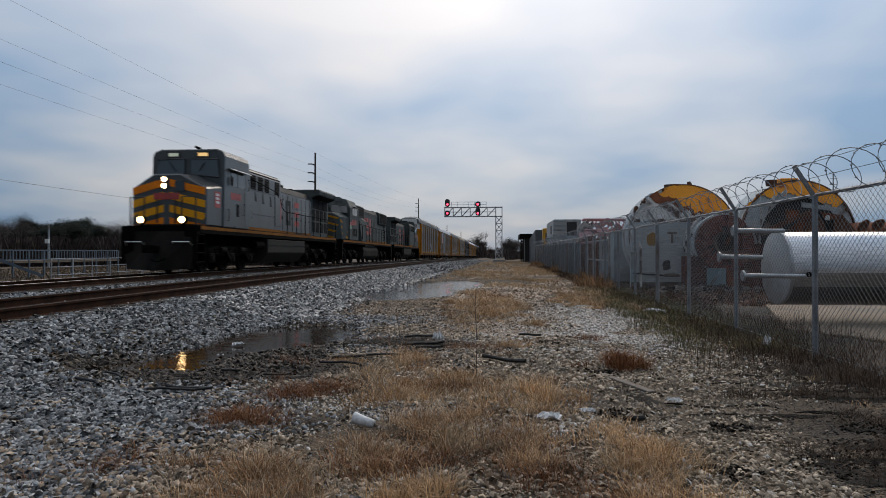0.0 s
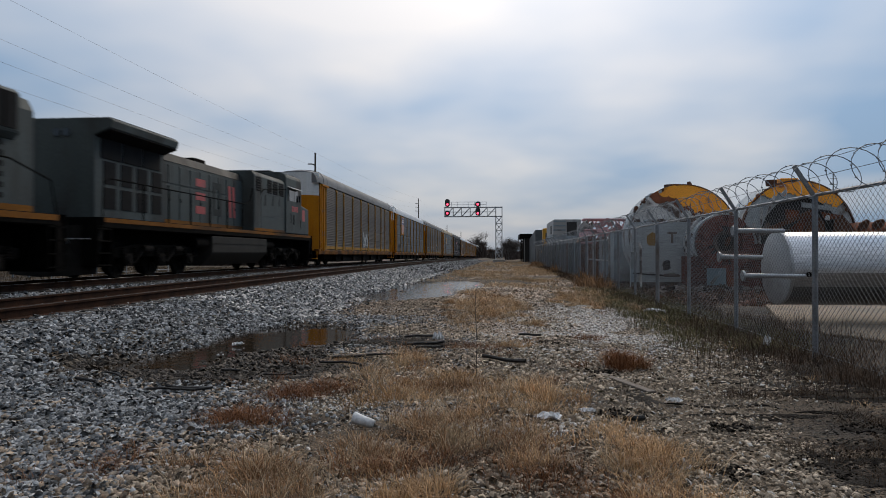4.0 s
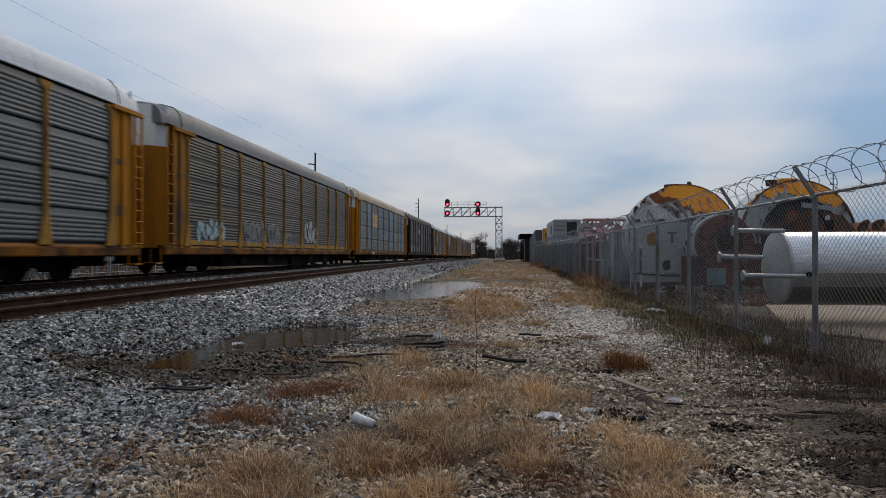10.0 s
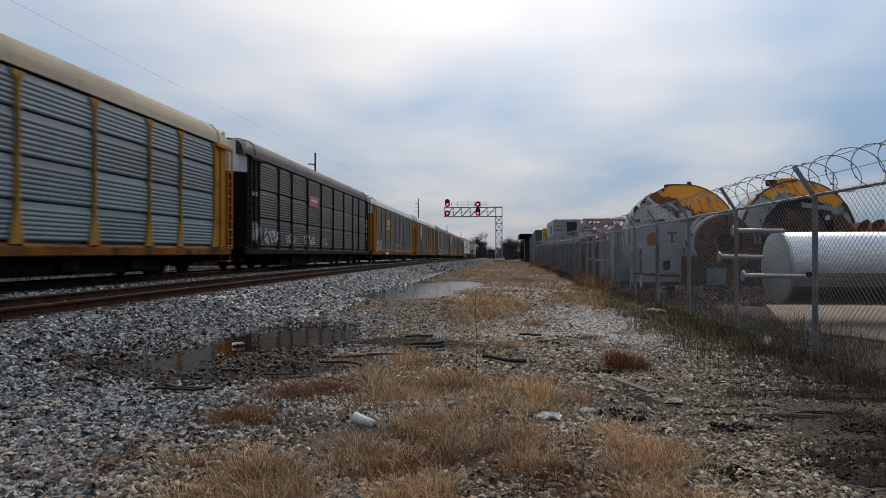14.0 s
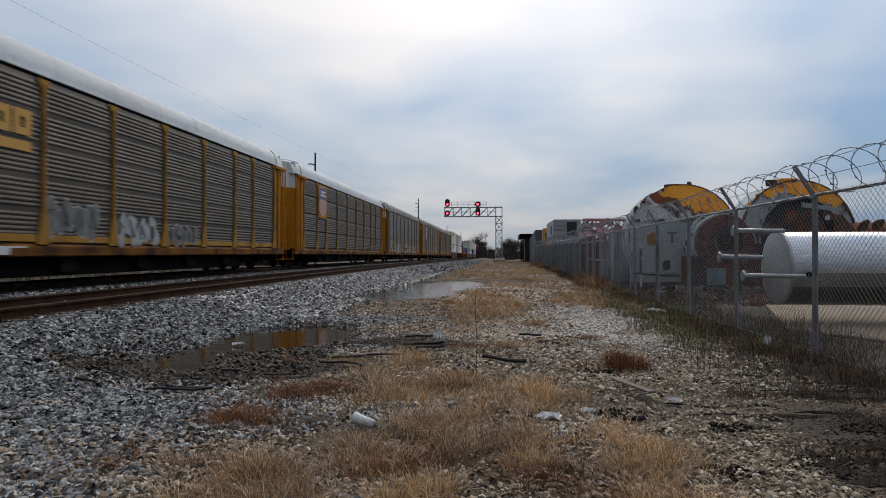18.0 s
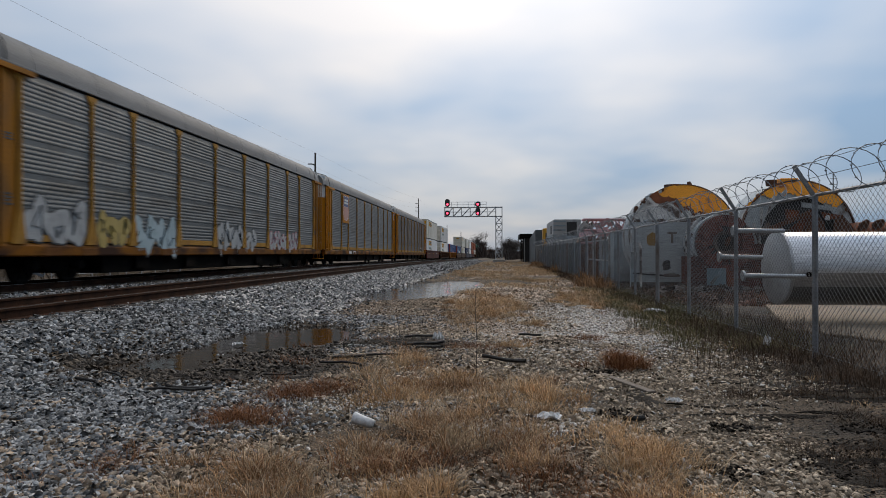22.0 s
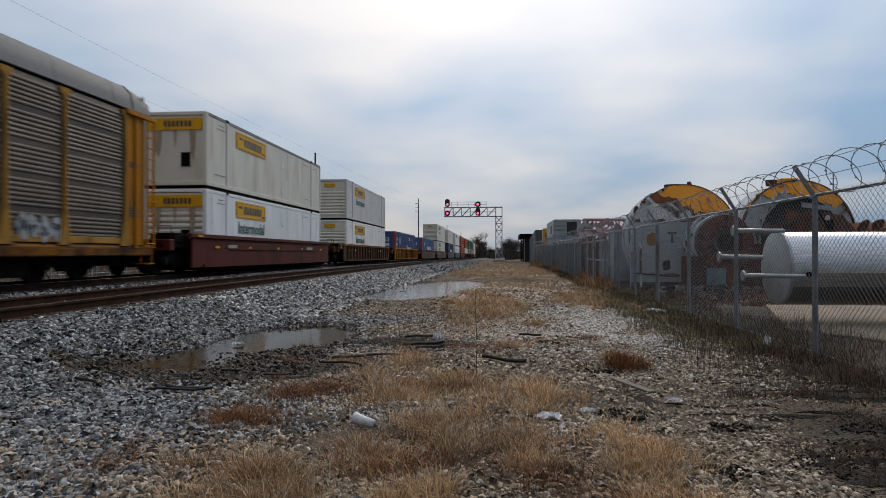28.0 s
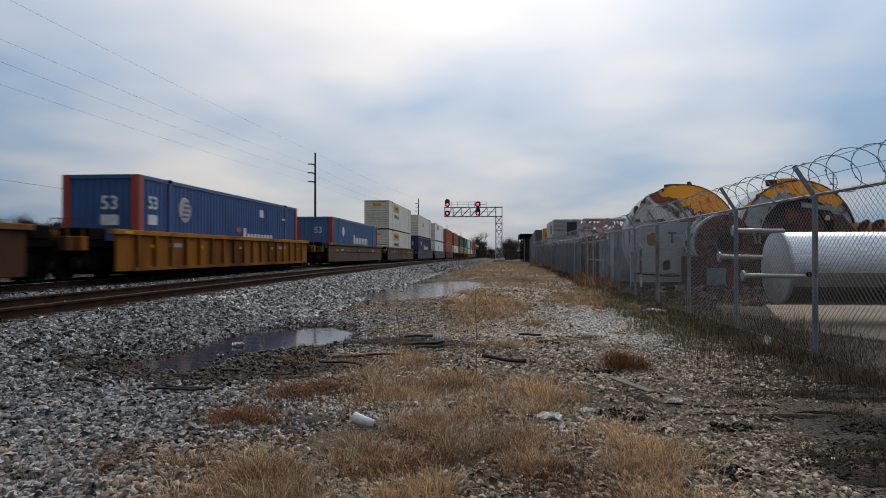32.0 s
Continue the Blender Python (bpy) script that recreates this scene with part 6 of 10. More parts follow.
def container(label, kind, material, mark=None, post=None):
    ob = thing("shipping_container", label, "shipping container", "containers in the train")
    ms = corrugated(kind, material)
    part("body", ms["core"], None, ob)
    part("side_wall", ms["wall"], None, ob)
    part("side_wall", ms["far_wall"], None, ob)
    part("front_wall", ms["end"], None, ob)
    for s in (0, 1):
        part("rear_door", ms["door"], None, ob, at=pose(-s * (CW - 0.13), 0, 0))
    for key_ in ("bottom", "top"):
        for s in (-1, 1):
            part(key_ + "_side_rail", ms[key_ + "_side_rail"], None, ob, at=pose(s * (CW - 0.06), 0, 0))
            part(key_ + "_end_rail", ms[key_ + "_end_rail"], None, ob, at=pose(0, s * (CL - 0.06), 0))
    part("underside", Geo().box(-CW + 0.03, -CL + 0.05, -0.124, CW - 0.03, CL - 0.05, 0.002), dark_steel, ob, "dark underside with corner locks")
    posts = ms["post"]
    if post:
        posts = Geo().box(-0.14, -0.14, 0.0, 0.14, 0.14, CH).mesh("corner_post", post, 0.015)
    for sx in (-1, 1):
        for sy in (-1, 1):
            part("corner_post", posts, None, ob, at=pose(sx * (CW - (0.13 if post else 0.075)), sy * (CL - (0.13 if post else 0.075)), 0))
    for y in (-6.1, 6.1):
        part("lifting_post", ms["stile"], None, ob, at=pose(CW - 0.012, y, 0))
        part("post_gap", Geo().box(CW - 0.02, y + 0.092, 0.2, CW - 0.002, y + 0.112, CH - 0.02), mark_black, ob)
        part("lifting_casting", Geo().box(CW - 0.05, y - 0.11, CH - 0.10, CW + 0.025, y + 0.11, CH + 0.016), dark_steel, ob)
    X = CW + 0.004
    if mark in ("sign", "sign_word", "sign_big"):
        part("sign_board", Geo().box(X - 0.02, -5.2, 1.92, X + 0.004, -1.65, 2.66), logo_yellow, ob, "yellow sign board with black bars")
        for k in range(7):
            part("lettering", Geo().extrude([(-4.35 + k * 0.31, 2.12), (-4.12 + k * 0.31, 2.12), (-4.06 + k * 0.31, 2.46), (-4.29 + k * 0.31, 2.46)], "x", X + 0.006, X + 0.012), mark_black, ob)
        part("lettering", Geo().box(X + 0.006, -4.9, 2.36, X + 0.012, -4.5, 2.46), mark_black, ob)
        part("lettering", Geo().box(X + 0.006, -2.12, 2.05, X + 0.012, -1.8, 2.13), mark_black, ob)
        part("sign_rim", Geo().tube([(X + 0.004, -5.12, 1.99), (X + 0.004, -1.73, 1.99), (X + 0.004, -1.73, 2.59), (X + 0.004, -5.12, 2.59)], 0.012, 4, True), mark_black, ob)
        for y, z, r_ in ((0.9, 1.95, 0.16), (0.9, 0.62, 0.13)):
            part("patch", Geo().lathe([(0.0, X - 0.002), (r_, X - 0.002), (r_ * 1.06, X - 0.016)], (0, y, z), "x", 14), clean_white, ob, "round pale repair patch")
        for y in (-7.6, -2.9, 1.6, 4.4, 7.3):
            part("rust_streak", Geo().extrude([(y, 2.72), (y + 0.05, 2.74), (y + 0.035, 1.6), (y + 0.02, 1.2), (y + 0.008, 1.7)], "x", X - 0.017, X - 0.0155), streak_mat, ob, "thin rust streak")
        if mark == "sign_big":
            part("sign_board", Geo().box(-1.12, -CL - 0.012, 2.2, 1.12, -CL + 0.05, 2.66), logo_yellow, ob, "yellow sign board with black bars")
            for k in range(7):
                part("lettering", Geo().box(-0.45 + k * 0.17, -CL - 0.018, 2.32, -0.34 + k * 0.17, -CL - 0.012, 2.55), mark_black, ob)
            for x, w, z in ((-0.72, 0.16, 1.15), (0.72, 0.13, 1.0), (0.0, 0.06, 1.5)):
                part("rust_streak", Geo().extrude([(x - w, 2.18), (x + w, 2.18), (x + w * 0.7, z + 0.4), (x + w * 0.2, z), (x - w * 0.6, z + 0.3)], "y", -CL + 0.006, -CL + 0.022), streak_mat, ob, "brown rust streaks down the front")
            part("vent_hatch", Geo().box(0.25, -CL - 0.0, 0.75, 0.62, -CL + 0.04, 1.3), dark_steel, ob)
        else:
            part("sign_board", Geo().box(-0.42, -CL - 0.012, 2.35, 0.42, -CL + 0.05, 2.6), logo_yellow, ob, "small yellow sign board")
        if mark == "sign_word" or mark == "sign_big" and kind != "flat":
            words(ob, "Intermodal", 0.72, Matrix.Translation((X, -3.35, 1.26)) @ SIDE, dark_green)
        for y, z, w in ((-6.7, 2.55, 0.5), (-6.7, 2.4, 0.7), (5.0, 2.5, 0.8), (6.7, 2.5, 0.5), (-6.8, 0.5, 1.0), (5.2, 0.5, 0.7)):
            part("stencil", Geo().box(X - 0.022, y - w / 2, z, X - 0.008, y + w / 2, z + 0.035), stencil_grey, ob)
    if mark == "script":
        words(ob, "53", 0.6, Matrix.Translation((X - 0.01, -7.2, 1.85)) @ SIDE, mark_white)
        words(ob, "53", 0.62, Matrix.Translation((0.3, -CL + 0.02, 1.8)) @ FRONT, mark_white)
        part("number_plate", Geo().box(0.0, -CL + 0.02, 1.28, 0.6, -CL + 0.028, 1.62), mark_white, ob)
        part("number_plate", Geo().box(X - 0.02, -7.5, 1.32, X - 0.006, -6.95, 1.65), mark_white, ob)
        part("emblem", Geo().lathe([(0.0, X - 0.004), (0.44, X - 0.004), (0.46, X - 0.02)], (0, -5.0, 1.95), "x", 24), pale_pink, ob, "pale round emblem")
        for k in range(4):
            part("emblem_stripe", Geo().box(X - 0.003, -5.28 + 0.08 * k, 1.66 + k * 0.17, X + 0.002, -4.78 + 0.06 * k, 1.74 + k * 0.17), blue_box, ob)
        for k in range(9):
            hgt = 0.66 if k == 0 else 0.42
            part("logo_shape", Geo().extrude([(0.4 + k * 0.42, 0.85), (0.68 + k * 0.42, 0.85), (0.74 + k * 0.42, 0.85 + hgt), (0.46 + k * 0.42, 0.85 + hgt)], "x", X - 0.02, X - 0.004), mark_white, ob)
        part("red_tag", Geo().box(X - 0.03, -0.35, 1.3, X - 0.008, 0.15, 1.5), mark_red, ob)
        part("stencil", Geo().box(X - 0.02, 2.4, 2.1, X - 0.006, 2.9, 2.45), mark_white, ob)
        part("stencil", Geo().box(X - 0.02, 5.6, 2.1, X - 0.006, 6.1, 2.2), mark_white, ob)
    if mark == "bars":
        for k in range(9):
            part("logo_shape", Geo().box(X - 0.02, -1.6 + k * 0.6, 1.15, X - 0.004, -1.2 + k * 0.6, 1.85 if k == 0 else 1.65), mark_white, ob)
        words(ob, "53", 0.6, Matrix.Translation((0.3, -CL + 0.02, 1.8)) @ FRONT, mark_white)
        part("emblem", Geo().lathe([(0.0, X - 0.004), (0.34, X - 0.004), (0.34, X - 0.03)], (0, -4.9, 2.0), "x", 10), mark_white, ob)
    if mark == "dots":
        for y in (-3.2, -2.2):
            part("sign_board", Geo().box(X - 0.02, y, 1.4, X - 0.004, y + 0.7, 2.0), stencil_grey, ob)
    return ob


chord_paint = {"dusty_brown_wagon_paint": painted("rust_orange_chord_paint", (0.19, 0.075, 0.018), 0.75, (0.08, 0.032, 0.012), 0.12, 0.5), "yellow_wagon_paint": painted("worn_yellow_chord_paint", (0.36, 0.14, 0.014), 0.75, (0.15, 0.055, 0.012), 0.1, 0.5)}


def well_wagon(label, kind, material):
    ob = thing("well_wagon", label, "railway wagon", "container well wagons in the train")
    wheels = []
    for s in (-1, 1):
        x0, x1 = sorted((s * 1.34, s * 1.44))
        part("side_plate", Geo().box(x0, -9.5, 0.22, x1, 9.5, 1.34), material, ob, bevel=0.015)
        part("top_chord", Geo().box(*((s * 1.30, -9.7, 1.344) if s > 0 else (-1.52, -9.7, 1.344)), *((1.52, 9.7, 1.5) if s > 0 else (-1.30, 9.7, 1.5))), chord_paint.get(material.name, material), ob, bevel=0.015)
        part("bottom_chord", Geo().box(*((1.445, -8.6, 0.22) if s > 0 else (-1.5, -8.6, 0.22)), *((1.5, 8.6, 0.34) if s > 0 else (-1.445, 8.6, 0.34))), material, ob)
        if kind == "ribbed":
            for k in range(17):
                y = -8.4 + k * 1.05
                xa, xb = sorted((s * 1.445, s * 1.53))
                part("rib", Geo().box(xa, y - 0.05, 0.345, xb, y + 0.05, 1.34), material, ob)
        else:
            xa, xb = sorted((s * 1.445, s * 1.475))
            part("side_band", Geo().box(xa, -6.2, 0.9, xb, 6.2, 1.2), material, ob, bevel=0.01)
    part("well_floor", Geo().box(-1.33, -8.3, 0.10, 1.33, 8.3, 0.272), dark_steel, ob)
    for e in (-1, 1):
        g = Geo().extrude([(e * 8.3, 0.30), (e * 9.4, 0.95), (e * 11.2, 0.95), (e * 11.2, 1.15), (e * 8.3, 1.15)], "x", -1.25, 1.25)
        part("end_platform", g, dark_steel, ob, bevel=0.02)
        part("end_sill", Geo().box(-1.48, min(e * 10.9, e * 11.2), 0.85, 1.48, max(e * 10.9, e * 11.2), 1.25), material, ob, bevel=0.02)
        truck(ob, e * 9.9, wheels)
        for s in (-1, 1):
            part("grab_rail", Geo().tube([(s * 1.4, e * 11.0, 1.25), (s * 1.4, e * 11.0, 1.72), (s * 0.95, e * 11.0, 1.72), (s * 0.95, e * 11.0, 1.25)], 0.018, 5), material, ob)
        part("walkway_box", Geo().box(0.4, e * 10.2 - 0.4, 1.15, 1.3, e * 10.2 + 0.4, 1.5), dark_steel, ob, bevel=0.03)
    couplers(ob, 23.2)
    part("reflector", Geo().box(1.53, -9.2, 1.38, 1.536, -8.8, 1.46), logo_yellow, ob)
    face = 1.482 if kind != "ribbed" else 1.446
    for y, w_ in ((-7.6, 0.35), (-4.1, 0.2), (-0.4, 0.3), (3.6, 0.2), (7.4, 0.35)):
        part("reflector", Geo().box(face, y, 0.96, face + 0.005, y + w_, 1.06), logo_yellow, ob)
    for y, w_ in ((-6.4, 0.9), (4.6, 1.1)):
        part("number_plate", Geo().box(face, y, 0.98, face + 0.005, y + w_, 1.12), stencil_grey, ob)
    ROLLING.append([ob, 0.0, wheels, WHEEL_CAR])
    return ob


well_red = painted("maroon_wagon_paint", (0.080, 0.013, 0.009), 0.7, (0.04, 0.011, 0.008), 0.15)
well_brown = painted("dusty_brown_wagon_paint", (0.074, 0.028, 0.012), 0.75, (0.030, 0.014, 0.008), 0.12, 0.46)
well_yellow = painted("yellow_wagon_paint", (0.26, 0.092, 0.010), 0.75, (0.105, 0.036, 0.011), 0.08, 0.45)
well_dun = painted("dun_brown_wagon_paint", (0.095, 0.054, 0.034), 0.7, None, 0.15)
well_navy = painted("navy_wagon_paint", (0.022, 0.025, 0.045), 0.6)
WHITE_OLD = ("chalky white ribbed container with a yellow sign, rust-streaked", "ribbed", white_box, "sign_word")
UNITS = [
    (387.75, "maroon well wagon with smooth sides", "smooth", well_red, ("clean white container with yellow sign and green lettering", "ribbed", clean_white, "sign_big"), ("chalky white container with rust-streaked front and yellow signs", "flat", white_box, "sign_big"), None),
    (411.0, "brown well wagon with ribbed sides", "ribbed", well_brown, ("cream-white container with yellow sign and green lettering", "ribbed", cream_box, "sign_word"), ("pale grey container with yellow sign and green lettering", "ribbed", pale_grey_box, "sign_word"), None),
    (433.7, "weathered yellow ribbed well wagon", "ribbed", well_yellow, ("blue corrugated container with red corner posts and white marks", "steel", blue_box, "script"), None, red_box),
    (457.6, "dun brown well wagon with smooth sides", "smooth", well_dun, ("faded blue container with a red corner post, white marks", "steel", light_blue, "bars"), None, red_box),
    (480.2, "dun brown well wagon with smooth sides", "smooth", well_dun, WHITE_OLD, WHITE_OLD, None),
    (504.0, "navy well wagon with smooth sides", "smooth", well_navy, ("navy blue corrugated steel container", "steel", navy_box, "bars"), ("white container with grey marks", "ribbed", white_box, "dots"), None),
    (527.2, "navy well wagon with smooth sides", "smooth", well_navy, ("white container with grey marks", "flat", clean_white, "dots"), ("white container with a yellow sign", "ribbed", clean_white, "sign"), None),
    (550.4, "maroon well wagon with smooth sides", "smooth", well_red, ("rust-orange corrugated steel shipping container", "steel", orange_box, None), ("rust-orange corrugated steel shipping container", "steel", orange_box, None), None),
    (573.6, "brown well wagon with ribbed sides", "ribbed", well_brown, ("white container with grey marks", "flat", white_box, "dots"), ("rust-orange corrugated steel shipping container", "steel", orange_box, None), None),
    (596.8, "brown well wagon with ribbed sides", "ribbed", well_brown, ("tan corrugated steel shipping container", "steel", tan_box, None), ("green corrugated steel shipping container", "steel", green_box, None), None),
    (620.0, "yellow well wagon with ribbed sides", "ribbed", well_yellow, ("grey corrugated steel shipping container", "steel", grey_box, None), ("green corrugated steel shipping container", "steel", green_box, None), None),
    (643.2, "dun brown well wagon with smooth sides", "smooth", well_dun, ("white container with grey marks", "flat", white_box, None), ("white container with grey marks", "flat", white_box, None), None),
    (666.4, "dun brown well wagon with smooth sides", "smooth", well_dun, ("white container with grey marks", "flat", white_box, None), ("tan corrugated steel shipping container", "steel", tan_box, None), None),
    (689.6, "navy well wagon with smooth sides", "smooth", well_navy, ("rust-orange corrugated steel shipping container", "steel", orange_box, None), ("red corrugated steel shipping container", "steel", red_box, None), None),
    (712.8, "brown well wagon with smooth sides", "smooth", well_brown, ("tan corrugated steel shipping container", "steel", tan_box, None), ("rust-orange corrugated steel shipping container", "steel", orange_box, None), None),
    (736.0, "navy well wagon with smooth sides", "smooth", well_navy, ("grey corrugated steel shipping container", "steel", grey_box, None), ("white container with grey marks", "flat", clean_white, None), None),
    (759.2, "brown well wagon with smooth sides", "smooth", well_brown, ("white container with grey marks", "flat", clean_white, None), ("white container with grey marks", "flat", clean_white, None), None),
    (782.4, "brown well wagon with smooth sides", "smooth", well_brown, ("white container with grey marks", "flat", white_box, None), ("grey corrugated steel shipping container", "steel", grey_box, None), None),
    (805.6, "navy well wagon with smooth sides", "smooth", well_navy, ("red corrugated steel shipping container", "steel", red_box, None), ("white container with grey marks", "flat", clean_white, None), None),
    (828.8, "brown well wagon with smooth sides", "smooth", well_brown, ("blue corrugated steel shipping container", "steel", blue_box, None), None, None),
]
LIFT = {}
made_wells, made_boxes = {}, {}
for place, text, kind, paint, low, high, post in UNITS:
    if text in made_wells:
        src = made_wells[text]
        w = copy_thing(src, Matrix())
        ws = [c for t in w.children if t.name.startswith("truck") for c in t.children if c.name.startswith("wheelset")]
        ROLLING.append([w, place, ws, WHEEL_CAR])
    else:
        w = made_wells[text] = well_wagon(text, kind, paint)
        ROLLING[-1][1] = place
    for level, spec in enumerate((low, high)):
        if spec is None:
            continue
        key = (spec, post.name if post else "")
        if key in made_boxes:
            c = copy_thing(made_boxes[key], Matrix())
        else:
            c = made_boxes[key] = container(*spec, post)
        ROLLING.append([c, place, [], 1.0])
        LIFT[c.name] = 0.40 + level * (CH + 0.14)

# ---- signal bridge over the line ----
signal_steel = surface("pale_grey_signal_steel", (0.40, 0.41, 0.42), (0.50, 0.51, 0.52), 3, 0.5, 0.2, 0.05, dirt=(0.3, 0.29, 0.28))
red_lamp = glow("lit_red_signal", (1.0, 0.05, 0.10), 4.0)
GY_, GX0, GX1, GBASE, GARM, GTOP = 110.0, -1.0, -9.75, -0.1, 7.42, 8.95
gantry = thing("signal_bridge", "grey steel lattice signal cantilever with red lights", "railway signal")
legs = [(GX0 + dx, GY_ + dy) for dx in (0.0, 1.05) for dy in (-0.5, 0.5)]
for x, y in legs:
    part("tower_leg", Geo().box(x - 0.07, y - 0.07, GBASE - 0.5, x + 0.07, y + 0.07, GTOP + 0.1), signal_steel, gantry)
zs = np.linspace(GBASE + 0.3, GARM, 7)
for z0, z1 in zip(zs, zs[1:]):
    for dy in (-0.5, 0.5):
        part("tower_brace", Geo().bar((GX0, GY_ + dy, z0), (GX0 + 1.05, GY_ + dy, z1), 0.07), signal_steel, gantry)
        part("tower_brace", Geo().bar((GX0 + 1.05, GY_ + dy, z0), (GX0, GY_ + dy, z1), 0.07), signal_steel, gantry)
        part("tower_rung", Geo().bar((GX0, GY_ + dy, z1), (GX0 + 1.05, GY_ + dy, z1), 0.07), signal_steel, gantry)
for dy in (-0.5, 0.5):
    for z in (GARM, GTOP):
        part("chord", Geo().box(GX1, GY_ + dy - 0.07, z - 0.07, GX0 + 1.1, GY_ + dy + 0.07, z + 0.07), signal_steel, gantry)
    xs = np.linspace(GX1 + 0.1, GX0, 7)
    for k, (x0, x1) in enumerate(zip(xs, xs[1:])):
        part("truss_diagonal", Geo().bar((x0, GY_ + dy, GARM), (x1, GY_ + dy, GTOP), 0.08), signal_steel, gantry)
        part("truss_post", Geo().bar((x0, GY_ + dy, GARM), (x0, GY_ + dy, GTOP), 0.07), signal_steel, gantry)
part("walkway", Geo().box(GX1, GY_ - 0.45, GARM + 0.75, GX0, GY_ + 0.45, GARM + 0.8), signal_steel, gantry)
part("guard_rail", Geo().tube([(GX1 + 0.3, GY_ - 0.55, GTOP + 0.9), (-2.6, GY_ - 0.55, GTOP + 0.9)], 0.035, 6), signal_steel, gantry)
part("guard_rail", Geo().tube([(GX1 + 0.3, GY_ - 0.55, GTOP + 0.45), (-2.6, GY_ - 0.55, GTOP + 0.45)], 0.03, 6), signal_steel, gantry)
for x in np.linspace(GX1 + 0.3, -2.6, 8):
    part("guard_post", Geo().rod((x, GY_ - 0.55, GTOP), (x, GY_ - 0.55, GTOP + 0.9), 0.03, 6), signal_steel, gantry)
part("base_block", Geo().box(GX0 - 0.5, GY_ - 1.0, GBASE - 0.6, GX0 + 1.6, GY_ + 1.0, GBASE + 0.25), surface("old_concrete", (0.28, 0.27, 0.25), (0.36, 0.35, 0.33), 2, 0.9, 0, 0.4), gantry)


def signal_head(x, z, two):
    y = GY_ - 0.75
    if two:
        prof = [(0.42 * math.cos(a), (0.42 * math.sin(a) + (0.5 if math.sin(a) > 0 else 0))) for a in np.linspace(0, 2 * math.pi, 20, endpoint=False)]
    else:
        prof = [(0.42 * math.cos(a), 0.42 * math.sin(a)) for a in np.linspace(0, 2 * math.pi, 20, endpoint=False)]
    head = part("signal_head", Geo().extrude([(x + a, z + b) for a, b in prof], "y", y, y + 0.08), mark_black, gantry, "black signal backing disc")
    part("hood", Geo().lathe([(0.2, -0.35), (0.2, 0.0), (0.18, 0.0), (0.18, -0.35)], (x, y, z), "y", 12, 200, -10), mark_black, head)
    part("red_lamp", Geo().rod((x, y - 0.03, z), (x, y - 0.004, z), 0.2, 12), red_lamp, head, "lit red lamp")
    part("bracket", Geo().bar((x, y + 0.08, z), (x, GY_ - 0.5, z), 0.08), signal_steel, head)
    if not two:
        part("rim", Geo().lathe([(0.43, -0.02), (0.5, 0.0), (0.43, 0.06)], (x, y, z), "y", 18), signal_steel, head)


signal_head(-9.15, 9.45, True)
signal_head(-9.15, 7.95, False)
signal_head(-4.0, 9.45, False)
signal_head(-4.0, 7.95, True)

# ---- power poles and wires beyond the line ----
pole_wood = surface("weathered_pole_timber", (0.045, 0.038, 0.032), (0.10, 0.085, 0.07), 2, 0.9, 0, 0.4, stretch=(6, 6, 0.5))
wire_mat = surface("dull_wire", (0.12, 0.12, 0.13), (0.17, 0.17, 0.18), 2, 0.5, 0.3, 0)
POLES = [(-23.4, -25.0, 14.2), (-23.4, 80.0, 13.9), (-23.8, 185.0, 16.8), (-24.0, 285.0, 13.4), (-25.0, 400.0, 14.0)]
for x, y, top in POLES:
    p = thing("power_pole", "tall dark timber power pole with stand-off insulators", "utility pole", "power poles along the line")
    part("pole", Geo().rod((x, y, -1.5), (x, y, top), 0.19, 10, 0.11), pole_wood, p)
    for z, s in ((12.5, -1), (11.4, -1), (10.3, -1)):
        z = z - 13.9 + top
        part("insulator", Geo().tube([(x, y, z - 0.18), (x + s * 0.4, y, z), (x + s * 0.95, y, z)], 0.075, 6), dark_steel, p)
    if y > 300:
        break


def cable(name, text, a, b, drop, r=0.012, n=24):
    pts = [Vector(a).lerp(Vector(b), i / n) - Vector((0, 0, drop * 4 * (i / n) * (1 - i / n))) for i in range(n + 1)]
    return tagged(part(name, Geo().tube(pts, r, 4), wire_mat), text, "wire", "overhead wires")


for (xa, ya, ta), (xb, yb, tb) in zip(POLES, POLES[1:]):
    for dz, dx, drop in ((0.0, 0.0, 0.6), (-1.4, -0.85, 0.9), (-2.5, -0.85, 0.9), (-3.6, -0.85, 0.9)):
        cable("overhead_wire", "thin dark overhead wire slung between poles", (xa + dx, ya, ta + dz), (xb + dx, yb, tb + dz), drop, 0.006 if ya < 0 else 0.007)
    cable("overhead_wire", "slack low cable slung between poles", (xa, ya, 5.6), (xb, yb, 5.4), 0.7, 0.010)

# ---- chain-link fence of the scrap yard ----
FX = 4.0
fence_steel = surface("dull_galvanised_fence", (0.20, 0.21, 0.22), (0.30, 0.31, 0.32), 5, 0.5, 0.6, 0.1, dirt=(0.14, 0.11, 0.09), dirt_low=0.55)
mesh_wire = surface("chain_link_wire", (0.21, 0.22, 0.23), (0.30, 0.31, 0.32), 5, 0.5, 0.4, 0.0, dirt=(0.16, 0.13, 0.11), dirt_low=0.56)
razor_mat = surface("razor_wire_steel", (0.16, 0.17, 0.18), (0.26, 0.27, 0.28), 6, 0.45, 0.7, 0.0)
fence = thing("chain_link_fence", "galvanised chain-link fence with razor wire along the scrap yard", "fence", kind="structure")
POST0, STEP, NPOST = 3.08, 2.82, 27
FTOP = 2.13
